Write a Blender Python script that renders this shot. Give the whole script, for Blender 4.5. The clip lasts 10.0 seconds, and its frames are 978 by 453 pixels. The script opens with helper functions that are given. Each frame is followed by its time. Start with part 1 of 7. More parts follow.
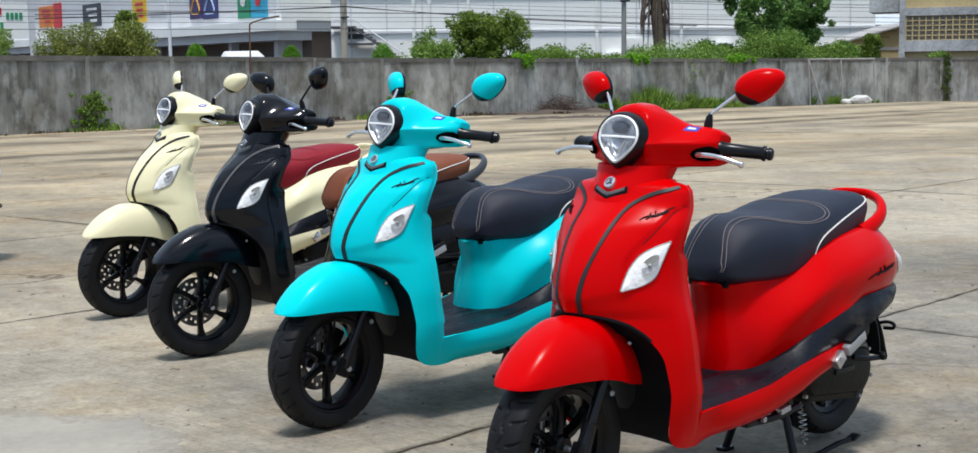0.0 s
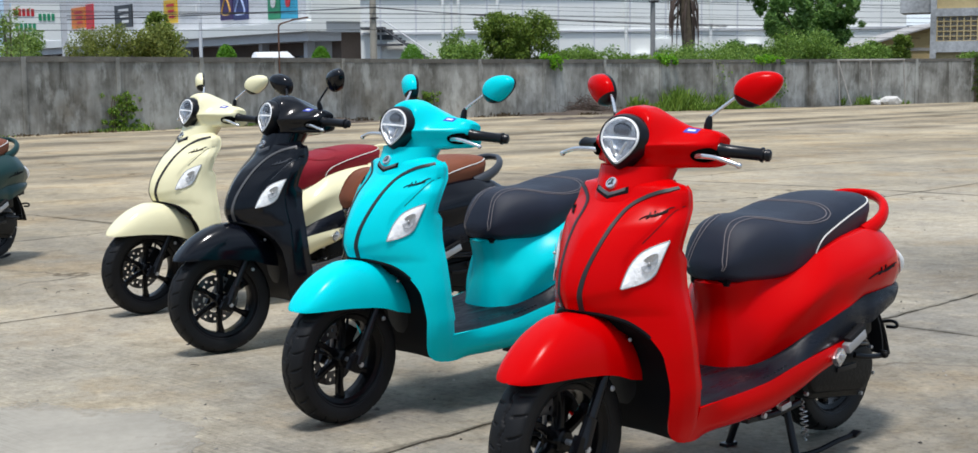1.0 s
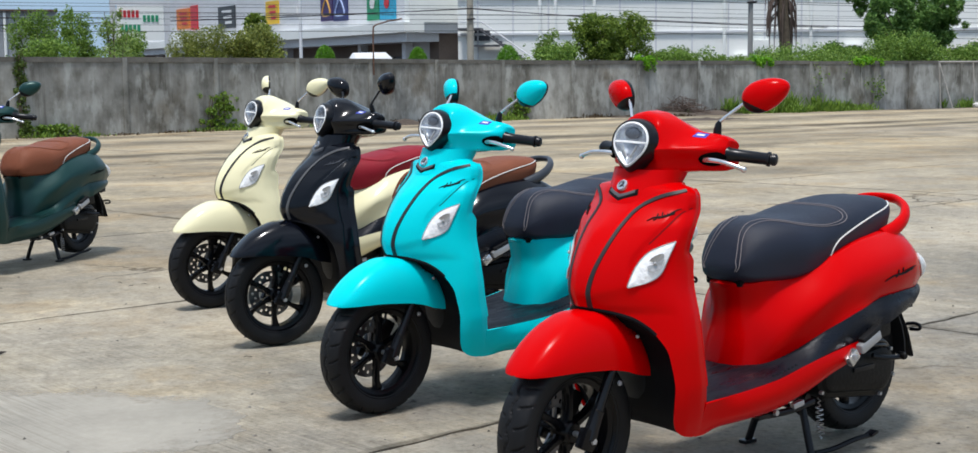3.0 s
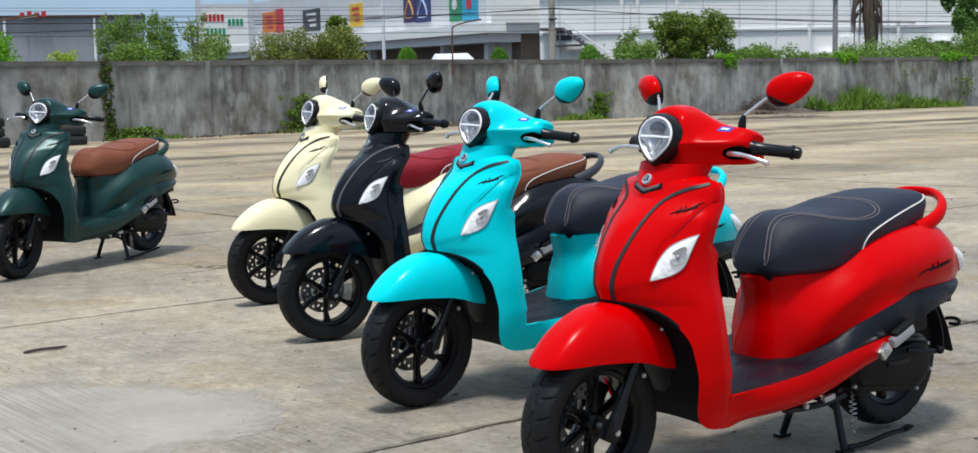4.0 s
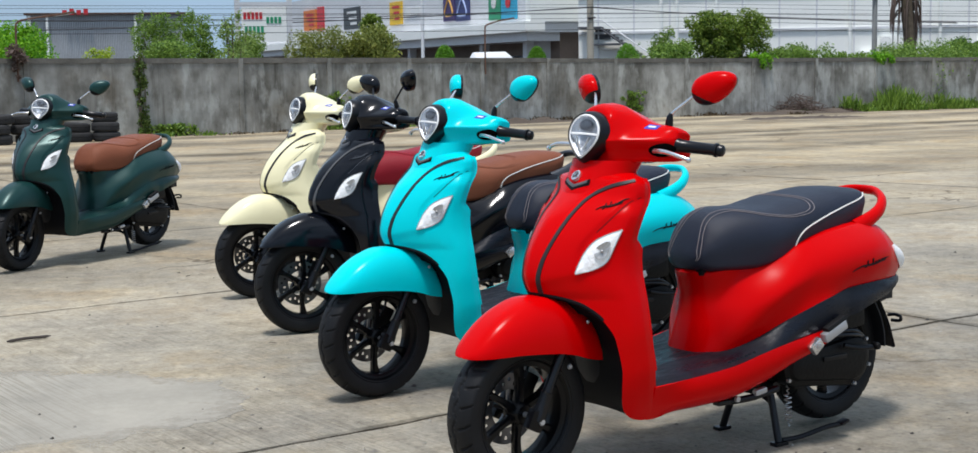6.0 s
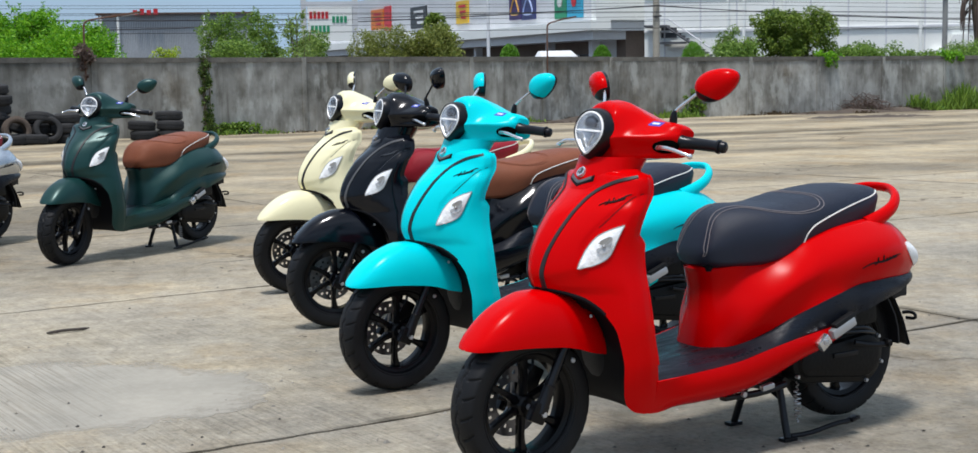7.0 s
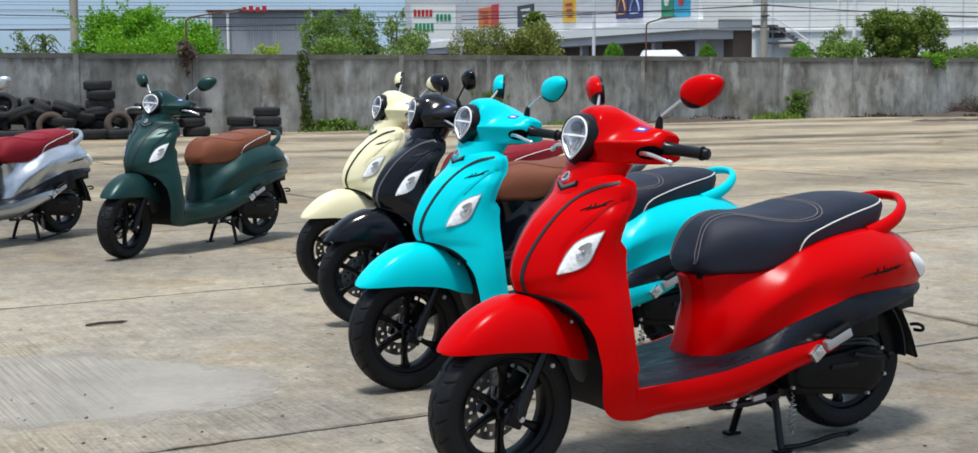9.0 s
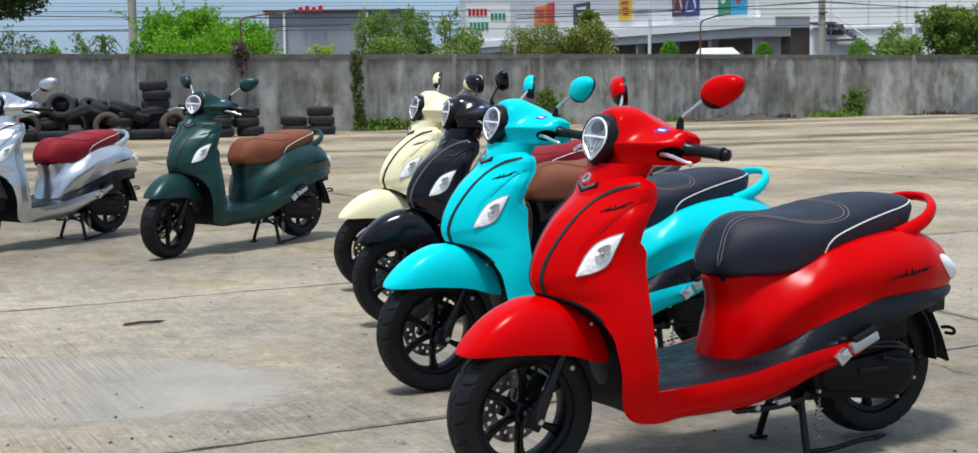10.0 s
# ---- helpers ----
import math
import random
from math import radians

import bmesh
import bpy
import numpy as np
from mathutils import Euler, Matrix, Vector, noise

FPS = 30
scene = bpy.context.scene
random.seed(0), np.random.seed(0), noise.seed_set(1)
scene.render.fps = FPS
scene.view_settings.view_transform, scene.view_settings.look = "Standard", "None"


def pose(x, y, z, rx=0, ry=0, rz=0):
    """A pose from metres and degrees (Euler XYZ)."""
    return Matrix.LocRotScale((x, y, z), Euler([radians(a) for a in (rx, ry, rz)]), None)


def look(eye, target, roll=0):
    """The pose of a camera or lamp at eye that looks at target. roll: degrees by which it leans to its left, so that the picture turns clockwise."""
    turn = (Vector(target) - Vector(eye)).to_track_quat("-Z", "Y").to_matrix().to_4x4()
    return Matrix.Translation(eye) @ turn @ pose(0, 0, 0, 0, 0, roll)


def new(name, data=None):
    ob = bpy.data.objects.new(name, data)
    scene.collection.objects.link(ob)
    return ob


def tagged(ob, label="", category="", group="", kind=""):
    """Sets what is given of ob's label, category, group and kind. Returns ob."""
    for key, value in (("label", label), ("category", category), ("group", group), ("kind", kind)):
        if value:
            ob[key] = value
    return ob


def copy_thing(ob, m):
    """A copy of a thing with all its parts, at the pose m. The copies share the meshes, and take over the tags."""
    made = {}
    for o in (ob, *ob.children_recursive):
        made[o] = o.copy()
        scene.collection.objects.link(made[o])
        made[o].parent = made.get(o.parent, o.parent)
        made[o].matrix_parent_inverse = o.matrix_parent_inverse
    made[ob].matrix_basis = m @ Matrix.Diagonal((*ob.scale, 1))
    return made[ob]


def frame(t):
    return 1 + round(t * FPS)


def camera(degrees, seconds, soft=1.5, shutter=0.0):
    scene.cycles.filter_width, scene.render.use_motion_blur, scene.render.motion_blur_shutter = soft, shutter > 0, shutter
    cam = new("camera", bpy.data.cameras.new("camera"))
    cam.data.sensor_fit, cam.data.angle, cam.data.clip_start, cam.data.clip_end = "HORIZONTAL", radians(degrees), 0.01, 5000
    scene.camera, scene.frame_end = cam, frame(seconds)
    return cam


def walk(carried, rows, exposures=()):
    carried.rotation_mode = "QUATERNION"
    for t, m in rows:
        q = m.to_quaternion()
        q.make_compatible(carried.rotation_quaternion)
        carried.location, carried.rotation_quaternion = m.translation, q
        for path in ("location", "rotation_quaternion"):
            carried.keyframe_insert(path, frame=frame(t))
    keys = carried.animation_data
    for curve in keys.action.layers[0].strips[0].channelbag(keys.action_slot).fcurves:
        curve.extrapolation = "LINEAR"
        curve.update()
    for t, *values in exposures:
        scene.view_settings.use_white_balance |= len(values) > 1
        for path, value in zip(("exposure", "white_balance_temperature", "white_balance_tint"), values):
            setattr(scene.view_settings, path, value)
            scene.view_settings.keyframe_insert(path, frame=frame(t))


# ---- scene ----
cam = camera(38.49, 10.0, soft=1.5)


def aim(x, y, z, yaw, pitch, roll=0):
    """A camera at x, y, z, turned yaw degrees clockwise from the y axis and tilted down by pitch."""
    return Matrix.Translation((x, y, z)) @ pose(0, 0, 0, 90 - pitch, 0, -yaw) @ pose(0, 0, 0, 0, 0, roll)


PATH = [
    (0.0, aim(-1.656, -0.007, 1.212, 23.48, 6.43, -0.68)),
    (0.5, aim(-1.645, -0.062, 1.213, 22.79, 6.41, -0.74)),
    (1.0, aim(-1.632, -0.125, 1.218, 22.27, 6.39, -0.67)),
    (1.5, aim(-1.611, -0.197, 1.229, 21.69, 6.38, -0.72)),
    (2.0, aim(-1.577, -0.262, 1.232, 20.91, 6.34, -0.71)),
    (2.5, aim(-1.531, -0.309, 1.233, 19.89, 6.33, -0.58)),
    (3.0, aim(-1.474, -0.364, 1.231, 18.24, 6.32, -0.55)),
    (3.2, aim(-1.460, -0.368, 1.231, 17.65, 6.31, -0.83)),
    (4.3, aim(-1.303, -0.513, 1.215, 14.17, 6.27, -1.01)),
    (4.5, aim(-1.297, -0.534, 1.218, 14.08, 6.29, -0.96)),
    (5.0, aim(-1.197, -0.588, 1.220, 13.74, 6.29, -0.98)),
    (5.2, aim(-1.172, -0.600, 1.220, 13.73, 6.29, -0.99)),
    (6.5, aim(-0.963, -0.706, 1.206, 11.89, 6.29, -0.86)),
    (7.0, aim(-0.886, -0.759, 1.205, 10.30, 6.29, -0.93)),
    (7.5, aim(-0.807, -0.798, 1.207, 9.09, 6.28, -0.80)),
    (8.0, aim(-0.720, -0.817, 1.213, 8.07, 6.29, -0.92)),
    (8.5, aim(-0.621, -0.813, 1.217, 7.20, 6.30, -0.71)),
    (9.0, aim(-0.524, -0.813, 1.217, 5.91, 6.31, -0.46)),
    (9.5, aim(-0.463, -0.810, 1.218, 4.71, 6.33, -0.67)),
    (10.0, aim(-0.414, -0.807, 1.223, 3.58, 6.34, -0.70)),
]
walk(cam, PATH)

# ---- light ----
SUN_EL, SUN_AZ = 74.0, 212.0  # the sun's height, and its bearing clockwise from the y axis
world = bpy.data.worlds.new("sky")
world.use_nodes = True
scene.world = world
wn = world.node_tree.nodes
sky = wn.new("ShaderNodeTexSky")
sky.sky_type = "NISHITA"
sky.sun_disc = False
sky.sun_elevation = radians(SUN_EL)
sky.sun_rotation = radians(SUN_AZ)
sky.dust_density = 0.6
sky.air_density = 1.0
wn["Background"].inputs["Strength"].default_value = 0.053
# thin white cloud over the whole sky
clouds = wn.new("ShaderNodeTexNoise")
clouds.inputs["Scale"].default_value = 1.6
clouds.inputs["Detail"].default_value = 6
cmap = wn.new("ShaderNodeMapping")
cmap.inputs["Scale"].default_value = (1, 1, 3.0)
cco = wn.new("ShaderNodeTexCoord")
cramp = wn.new("ShaderNodeValToRGB")
cramp.color_ramp.elements[0].position, cramp.color_ramp.elements[0].color = 0.36, (0.35, 0.35, 0.35, 1)
cramp.color_ramp.elements[1].position, cramp.color_ramp.elements[1].color = 0.66, (0.90, 0.90, 0.90, 1)
cmix = wn.new("ShaderNodeMix")
cmix.data_type = "RGBA"
wl = world.node_tree.links
wl.new(cco.outputs["Generated"], cmap.inputs["Vector"])
wl.new(cmap.outputs["Vector"], clouds.inputs["Vector"])
wl.new(clouds.outputs["Fac"], cramp.inputs["Fac"])
wl.new(cramp.outputs["Color"], cmix.inputs["Factor"])
wl.new(sky.outputs["Color"], cmix.inputs["A"])
# the veil is brightest overhead, as under any thinly clouded sky
up = wn.new("ShaderNodeSeparateXYZ")
wl.new(cco.outputs["Generated"], up.inputs["Vector"])
veil = wn.new("ShaderNodeMix")
veil.data_type = "RGBA"
veil.inputs["A"].default_value, veil.inputs["B"].default_value = (7.1, 10.9, 15.8, 1), (20.5, 23.5, 28.0, 1)
wl.new(up.outputs["Z"], veil.inputs["Factor"])
wl.new(veil.outputs["Result"], cmix.inputs["B"])
wl.new(cmix.outputs["Result"], wn["Background"].inputs["Color"])
sun_data = bpy.data.lights.new("sun", "SUN")
sun_data.energy, sun_data.angle, sun_data.color = 3.45, radians(9), (1.0, 0.968, 0.945)
sun = new("sun", sun_data)
sd = Vector((math.sin(radians(SUN_AZ)) * math.cos(radians(SUN_EL)), math.cos(radians(SUN_AZ)) * math.cos(radians(SUN_EL)), math.sin(radians(SUN_EL))))
sun.matrix_world = look(sd * 60, (0, 0, 0))
scene.view_settings.exposure = 0.0

# ---- materials ----
def material(name, color, rough=0.5, metal=0.0, coat=0.0, vary=0.12, scale=6.0, fine=60.0, bump=0.0, bump_scale=80.0, dark=None, per_piece=0.0, spec=0.5):
    """A surface with stains at one size and grain at another."""
    m = bpy.data.materials.new(name)
    m.use_nodes = True
    n, l = m.node_tree.nodes, m.node_tree.links
    b = n["Principled BSDF"]
    b.inputs["Roughness"].default_value = rough
    b.inputs["Metallic"].default_value = metal
    b.inputs["Coat Weight"].default_value = coat
    b.inputs["Coat Roughness"].default_value = 0.08
    b.inputs["Specular IOR Level"].default_value = spec
    co = n.new("ShaderNodeTexCoord")
    t1, t2 = n.new("ShaderNodeTexNoise"), n.new("ShaderNodeTexNoise")
    t1.inputs["Scale"].default_value, t2.inputs["Scale"].default_value = scale, fine
    t1.inputs["Detail"].default_value, t2.inputs["Detail"].default_value = 5, 4
    l.new(co.outputs["Object"], t1.inputs["Vector"]), l.new(co.outputs["Object"], t2.inputs["Vector"])
    add = n.new("ShaderNodeMath")
    add.operation = "ADD"
    half = n.new("ShaderNodeMath")
    half.operation = "MULTIPLY"
    half.inputs[1].default_value = 0.5
    l.new(t1.outputs["Fac"], add.inputs[0]), l.new(t2.outputs["Fac"], half.inputs[0]), l.new(half.outputs[0], add.inputs[1])
    span = n.new("ShaderNodeMapRange")
    span.inputs["From Min"].default_value, span.inputs["From Max"].default_value = 0.45, 1.05
    l.new(add.outputs[0], span.inputs["Value"])
    mix = n.new("ShaderNodeMix")
    mix.data_type = "RGBA"
    low = dark or tuple(c * (1 - vary) for c in color)
    mix.inputs["A"].default_value, mix.inputs["B"].default_value = (*low, 1), (*[min(1, c * (1 + vary * 0.6)) for c in color], 1)
    l.new(span.outputs["Result"], mix.inputs["Factor"])
    out = mix.outputs["Result"]
    if per_piece:
        info = n.new("ShaderNodeObjectInfo")
        hsv = n.new("ShaderNodeHueSaturation")
        r = n.new("ShaderNodeMapRange")
        r.inputs["To Min"].default_value, r.inputs["To Max"].default_value = 1 - per_piece, 1 + per_piece
        l.new(info.outputs["Random"], r.inputs["Value"]), l.new(r.outputs["Result"], hsv.inputs["Value"]), l.new(out, hsv.inputs["Color"])
        out = hsv.outputs["Color"]
    l.new(out, b.inputs["Base Color"])
    if bump:
        t3 = n.new("ShaderNodeTexNoise")
        t3.inputs["Scale"].default_value, t3.inputs["Detail"].default_value = bump_scale, 6
        l.new(co.outputs["Object"], t3.inputs["Vector"])
        bp = n.new("ShaderNodeBump")
        bp.inputs["Strength"].default_value, bp.inputs["Distance"].default_value = bump, 0.02
        l.new(t3.outputs["Fac"], bp.inputs["Height"])
        l.new(bp.outputs["Normal"], b.inputs["Normal"])
    return m


def paint(name, color, rough=0.19, coat=0.0, metal=0.0, spec=0.13):
    return material(name, color, rough, metal, coat, vary=0.04, scale=3, fine=400, bump=0.01, bump_scale=300, spec=spec)


def glass(name, color, rough=0.05):
    m = bpy.data.materials.new(name)
    m.use_nodes = True
    b = m.node_tree.nodes["Principled BSDF"]
    b.inputs["Base Color"].default_value = (*color, 1)
    b.inputs["Transmission Weight"].default_value = 1.0
    b.inputs["Roughness"].default_value = rough
    b.inputs["IOR"].default_value = 1.45
    return m


M = {
    "red": paint("red_paint", (0.58, 0.0004, 0.0012), 0.20, spec=0.07),
    "cyan": paint("turquoise_paint", (0.0008, 0.63, 0.70), 0.20, spec=0.08),
    "black": paint("black_paint", (0.0022, 0.0028, 0.0055), 0.15, 0.0, 0.0, 0.34),
    "cream": paint("cream_paint", (0.87, 0.81, 0.53), 0.22, 0.1),
    "green": paint("green_paint", (0.009, 0.045, 0.042), 0.34, 0.0, 0.25, 0.35),
    "silver": paint("silver_paint", (0.56, 0.59, 0.63), 0.26, 0.25, 0.85, 0.3),
    "white": paint("white_paint", (0.78, 0.79, 0.80), 0.3, 0.4),
    "graphite": paint("graphite_paint", (0.06, 0.065, 0.075), 0.35, 0.3, 0.4),
    "plastic": material("grey_plastic", (0.008, 0.009, 0.012), 0.50, vary=0.15, scale=9, fine=200, bump=0.12, bump_scale=500, spec=0.35),
    "trim": material("dark_trim", (0.005, 0.0055, 0.008), 0.3, vary=0.1, fine=200, spec=0.3),
    "band": material("dark_satin_plastic", (0.0085, 0.0108, 0.0175), 0.50, vary=0.35, scale=9, fine=200, bump=0.10, bump_scale=300, spec=0.20),
    "void": material("recess_shade_black", (0.002, 0.002, 0.002), 0.9, vary=0.1, spec=0.0),
    "dish": material("dim_lamp_chamber", (0.48, 0.53, 0.60), 0.25, 0.6, vary=0.5, scale=45, fine=120, bump=0.3, bump_scale=40),
    "bowl": material("grey_lamp_bowl", (0.42, 0.415, 0.41), 0.3, 0.4, vary=0.3, scale=40, spec=0.4),
    "satin": material("satin_grey_plate", (0.13, 0.125, 0.125), 0.35, 0.4, vary=0.1),
    "stripe": material("satin_dark_strip", (0.022, 0.021, 0.024), 0.48, vary=0.1, spec=0.3),
    "line": material("matt_black_strip", (0.0045, 0.0045, 0.006), 0.6, vary=0.1, spec=0.10),
    "rubber": material("tyre_rubber", (0.0058, 0.0060, 0.0072), 0.56, vary=0.3, scale=12, fine=150, bump=0.10, bump_scale=300, spec=0.26),
    "rim": material("black_cast_metal", (0.003, 0.003, 0.004), 0.27, 0.0, 0.0, vary=0.1, spec=0.2),
    "engine": material("black_engine_metal", (0.0035, 0.0035, 0.004), 0.45, 0.0, vary=0.3, scale=14, bump=0.1, spec=0.18),
    "disc": material("steel_disc", (0.17, 0.17, 0.18), 0.35, 0.9, vary=0.2, scale=30),
    "chrome": material("bright_metal", (0.72, 0.73, 0.75), 0.22, 0.9, vary=0.08),
    "alloy": material("cast_alloy", (0.50, 0.51, 0.53), 0.38, 0.7, vary=0.12),
    "mirror": material("mirror_glass", (0.8, 0.82, 0.84), 0.03, 1.0, vary=0.02),
    "lens": glass("clear_lens", (0.97, 0.98, 1.0)),
    "lamp": material("lamp_reflector", (0.95, 0.955, 0.96), 0.25, 0.0, vary=0.10, scale=45, fine=90, bump=0.25, bump_scale=70),
    "drl": material("white_light_guide", (0.97, 0.98, 0.99), 0.3, vary=0.02),
    "redlens": material("red_lens", (0.35, 0.01, 0.01), 0.15, coat=0.6),
    "pipe": material("white_piping", (0.75, 0.74, 0.70), 0.5),
    "stitch": material("tan_stitching", (0.21, 0.185, 0.19), 0.7),
    "seat_dark": material("dark_seat_vinyl", (0.0105, 0.0145, 0.029), 0.48, vary=0.2, scale=10, fine=300, bump=0.2, bump_scale=420, spec=0.34),
    "seat_brown": material("brown_seat_vinyl", (0.21, 0.066, 0.032), 0.55, vary=0.15, scale=10, fine=300, bump=0.2, bump_scale=420, spec=0.22),
    "seat_wine": material("wine_seat_vinyl", (0.25, 0.008, 0.018), 0.55, vary=0.15, scale=10, fine=300, bump=0.2, bump_scale=420, spec=0.22),
    "blue": material("blue_sticker", (0.03, 0.05, 0.42), 0.4, vary=0.05),
    "paper": material("white_sticker", (0.8, 0.8, 0.8), 0.4, vary=0.05),
    "spring": material("zinc_spring", (0.5, 0.5, 0.5), 0.35, 0.8),
}


# ---- mesh helpers ----
def sm(a, b, x):
    t = min(1.0, max(0.0, (x - a) / (b - a)))
    return t * t * (3 - 2 * t)


def curve(pairs):
    """A smooth function through (x, value) pairs given in rising x (monotone cubic)."""
    xs, ys = [p[0] for p in pairs], [p[1] for p in pairs]
    d = [(ys[i + 1] - ys[i]) / (xs[i + 1] - xs[i]) for i in range(len(xs) - 1)]
    g = [d[0]] + [0 if d[i - 1] * d[i] <= 0 else 2 * d[i - 1] * d[i] / (d[i - 1] + d[i]) for i in range(1, len(d))] + [d[-1]]

    def f(x):
        x = min(max(x, xs[0]), xs[-1])
        i = max(k for k in range(len(xs) - 1) if xs[k] <= x)
        h = xs[i + 1] - xs[i]
        t = (x - xs[i]) / h
        return ys[i] * (1 + 2 * t) * (1 - t) ** 2 + g[i] * h * t * (1 - t) ** 2 + ys[i + 1] * t * t * (3 - 2 * t) + g[i + 1] * h * t * t * (t - 1)
    return f


def lin(a, b, n):
    return [a + (b - a) * i / (n - 1) for i in range(n)]


def grid_bm(rows, wrap=False, bm=None, caps=False):
    """Quads over rows of points; wrap closes each row into a ring."""
    bm = bm or bmesh.new()
    vs = [[bm.verts.new(p) for p in r] for r in rows]
    n = len(vs[0])
    for a, b in zip(vs, vs[1:]):
        for j in range(n if wrap else n - 1):
            q = (a[j], a[(j + 1) % n], b[(j + 1) % n], b[j])
            bm.faces.new(q)
    if caps:
        bm.faces.new(vs[0][::-1])
        bm.faces.new(vs[-1])
    return bm


def tidy(bm, dist=0.0004):
    bmesh.ops.remove_doubles(bm, verts=bm.verts, dist=dist)
    bmesh.ops.dissolve_degenerate(bm, edges=bm.edges, dist=0.0001)
    bmesh.ops.recalc_face_normals(bm, faces=bm.faces)
    return bm


def shell(bm, th):
    """Gives an open sheet thickness, inwards."""
    tidy(bm)
    bmesh.ops.solidify(bm, geom=bm.faces[:], thickness=th)
    bmesh.ops.recalc_face_normals(bm, faces=bm.faces)
    return bm


def mirrored(bm):
    """Adds the copy across y = 0 and joins the two."""
    geom = bmesh.ops.duplicate(bm, geom=bm.verts[:] + bm.edges[:] + bm.faces[:])["geom"]
    for v in geom:
        if isinstance(v, bmesh.types.BMVert):
            v.co.y = -v.co.y
    bmesh.ops.reverse_faces(bm, faces=[f for f in geom if isinstance(f, bmesh.types.BMFace)])
    return tidy(bm)


def tube(path, r, n=10, bm=None, caps=True, flat=1.0):
    """A round bar along points; r may be a list, flat squeezes it in z."""
    bm = bm or bmesh.new()
    path = [Vector(p) for p in path]
    rs = r if isinstance(r, (list, tuple)) else [r] * len(path)
    rows = []
    up = None
    for i, p in enumerate(path):
        d = (path[min(i + 1, len(path) - 1)] - path[max(i - 1, 0)]).normalized()
        if up is None:
            up = Vector((0, 0, 1)) if abs(d.z) < 0.9 else Vector((1, 0, 0))
        side = d.cross(up).normalized()
        up = side.cross(d).normalized()
        rows.append([p + (side * math.cos(a) + up * (math.sin(a) * flat)) * rs[i] for a in (2 * math.pi * k / n for k in range(n))])
    return grid_bm(rows, True, bm, caps)


def spline(points, n=8):
    """Catmull-Rom through the points."""
    P = [Vector(p) for p in points]
    out = []
    for i in range(len(P) - 1):
        a, b, c, d = P[max(i - 1, 0)], P[i], P[i + 1], P[min(i + 2, len(P) - 1)]
        for k in range(n):
            t = k / n
            out.append(0.5 * (2 * b + (c - a) * t + (2 * a - 5 * b + 4 * c - d) * t * t + (3 * b - a - 3 * c + d) * t ** 3))
    return out + [P[-1]]


def lathe(profile, n=48, axis="y", at=(0, 0, 0), bm=None, wrap=False, close=True):
    """Turns (radius, along) pairs round an axis through at."""
    bm = bm or bmesh.new()
    rows = []
    for k in range(n):
        a = 2 * math.pi * k / n
        c, s = math.cos(a), math.sin(a)
        row = []
        for r, h in profile:
            v = {"y": (r * c, h, r * s), "x": (h, r * c, r * s), "z": (r * c, r * s, h)}[axis]
            row.append(Vector(at) + Vector(v))
        rows.append(row)
    rows.append(rows[0])
    grid_bm(rows, wrap, bm)
    return tidy(bm) if close else bm


def box(bm, size, at=(0, 0, 0), m=None, bevel=0.0):
    """A box of that size centred at a point, with rounded edges."""
    made = bmesh.ops.create_cube(bm, size=1.0)["verts"]
    for v in made:
        v.co = Vector((v.co.x * size[0], v.co.y * size[1], v.co.z * size[2]))
    if bevel:
        es = list({e for v in made for e in v.link_edges})
        made = list({v for f in bmesh.ops.bevel(bm, geom=es, offset=bevel, segments=2, profile=0.7, affect="EDGES")["faces"] for v in f.verts} | {v for v in made if v.is_valid})
    mat = Matrix.Translation(at) @ (m or Matrix())
    for v in made:
        v.co = mat @ v.co
    return bm


def finish(name, bm, smooth=True, angle=40):
    me = bpy.data.meshes.new(name)
    bm.normal_update()
    if smooth:
        for f in bm.faces:
            f.smooth = True
        lim = radians(angle)
        for e in bm.edges:
            if len(e.link_faces) == 2 and e.calc_face_angle(0) > lim:
                e.smooth = False
    bm.to_mesh(me)
    bm.free()
    return me


def part(name, bm, mat, parent, label="", smooth=True, angle=40):
    """Links a bmesh as one mesh object under a thing or a part."""
    ob = new(name, finish(name, bm, smooth, angle))
    ob.data.materials.append(mat)
    ob.parent = parent
    if label:
        tagged(ob, label)
    return ob


def thing(name, bm, mat, label, category, group="", kind="", smooth=True, angle=40):
    ob = new(name, finish(name, bm, smooth, angle))
    ob.data.materials.append(mat)
    return tagged(ob, label, category, group, kind)

# ---- the scooter ----
# x forward from the rear axle, y to the rider's left, z up
FRONT, REAR, RAD = Vector((1.28, 0, 0.2295)), Vector((-0.012, 0, 0.2435)), 0.2295
AXIS = Vector((-math.sin(radians(26)), 0, math.cos(radians(26))))
PIVOT = Vector((1.20, 0, 0.23))
KIT = []


def piece(name, bm, role, over="", steer=False, label="", smooth=True, angle=40):
    """One part of the scooter, kept to be used again on each machine."""
    key = name + str(len(KIT))
    KIT.append((key, name, finish(name, bm, smooth, angle), role, over, steer, label))
    return key


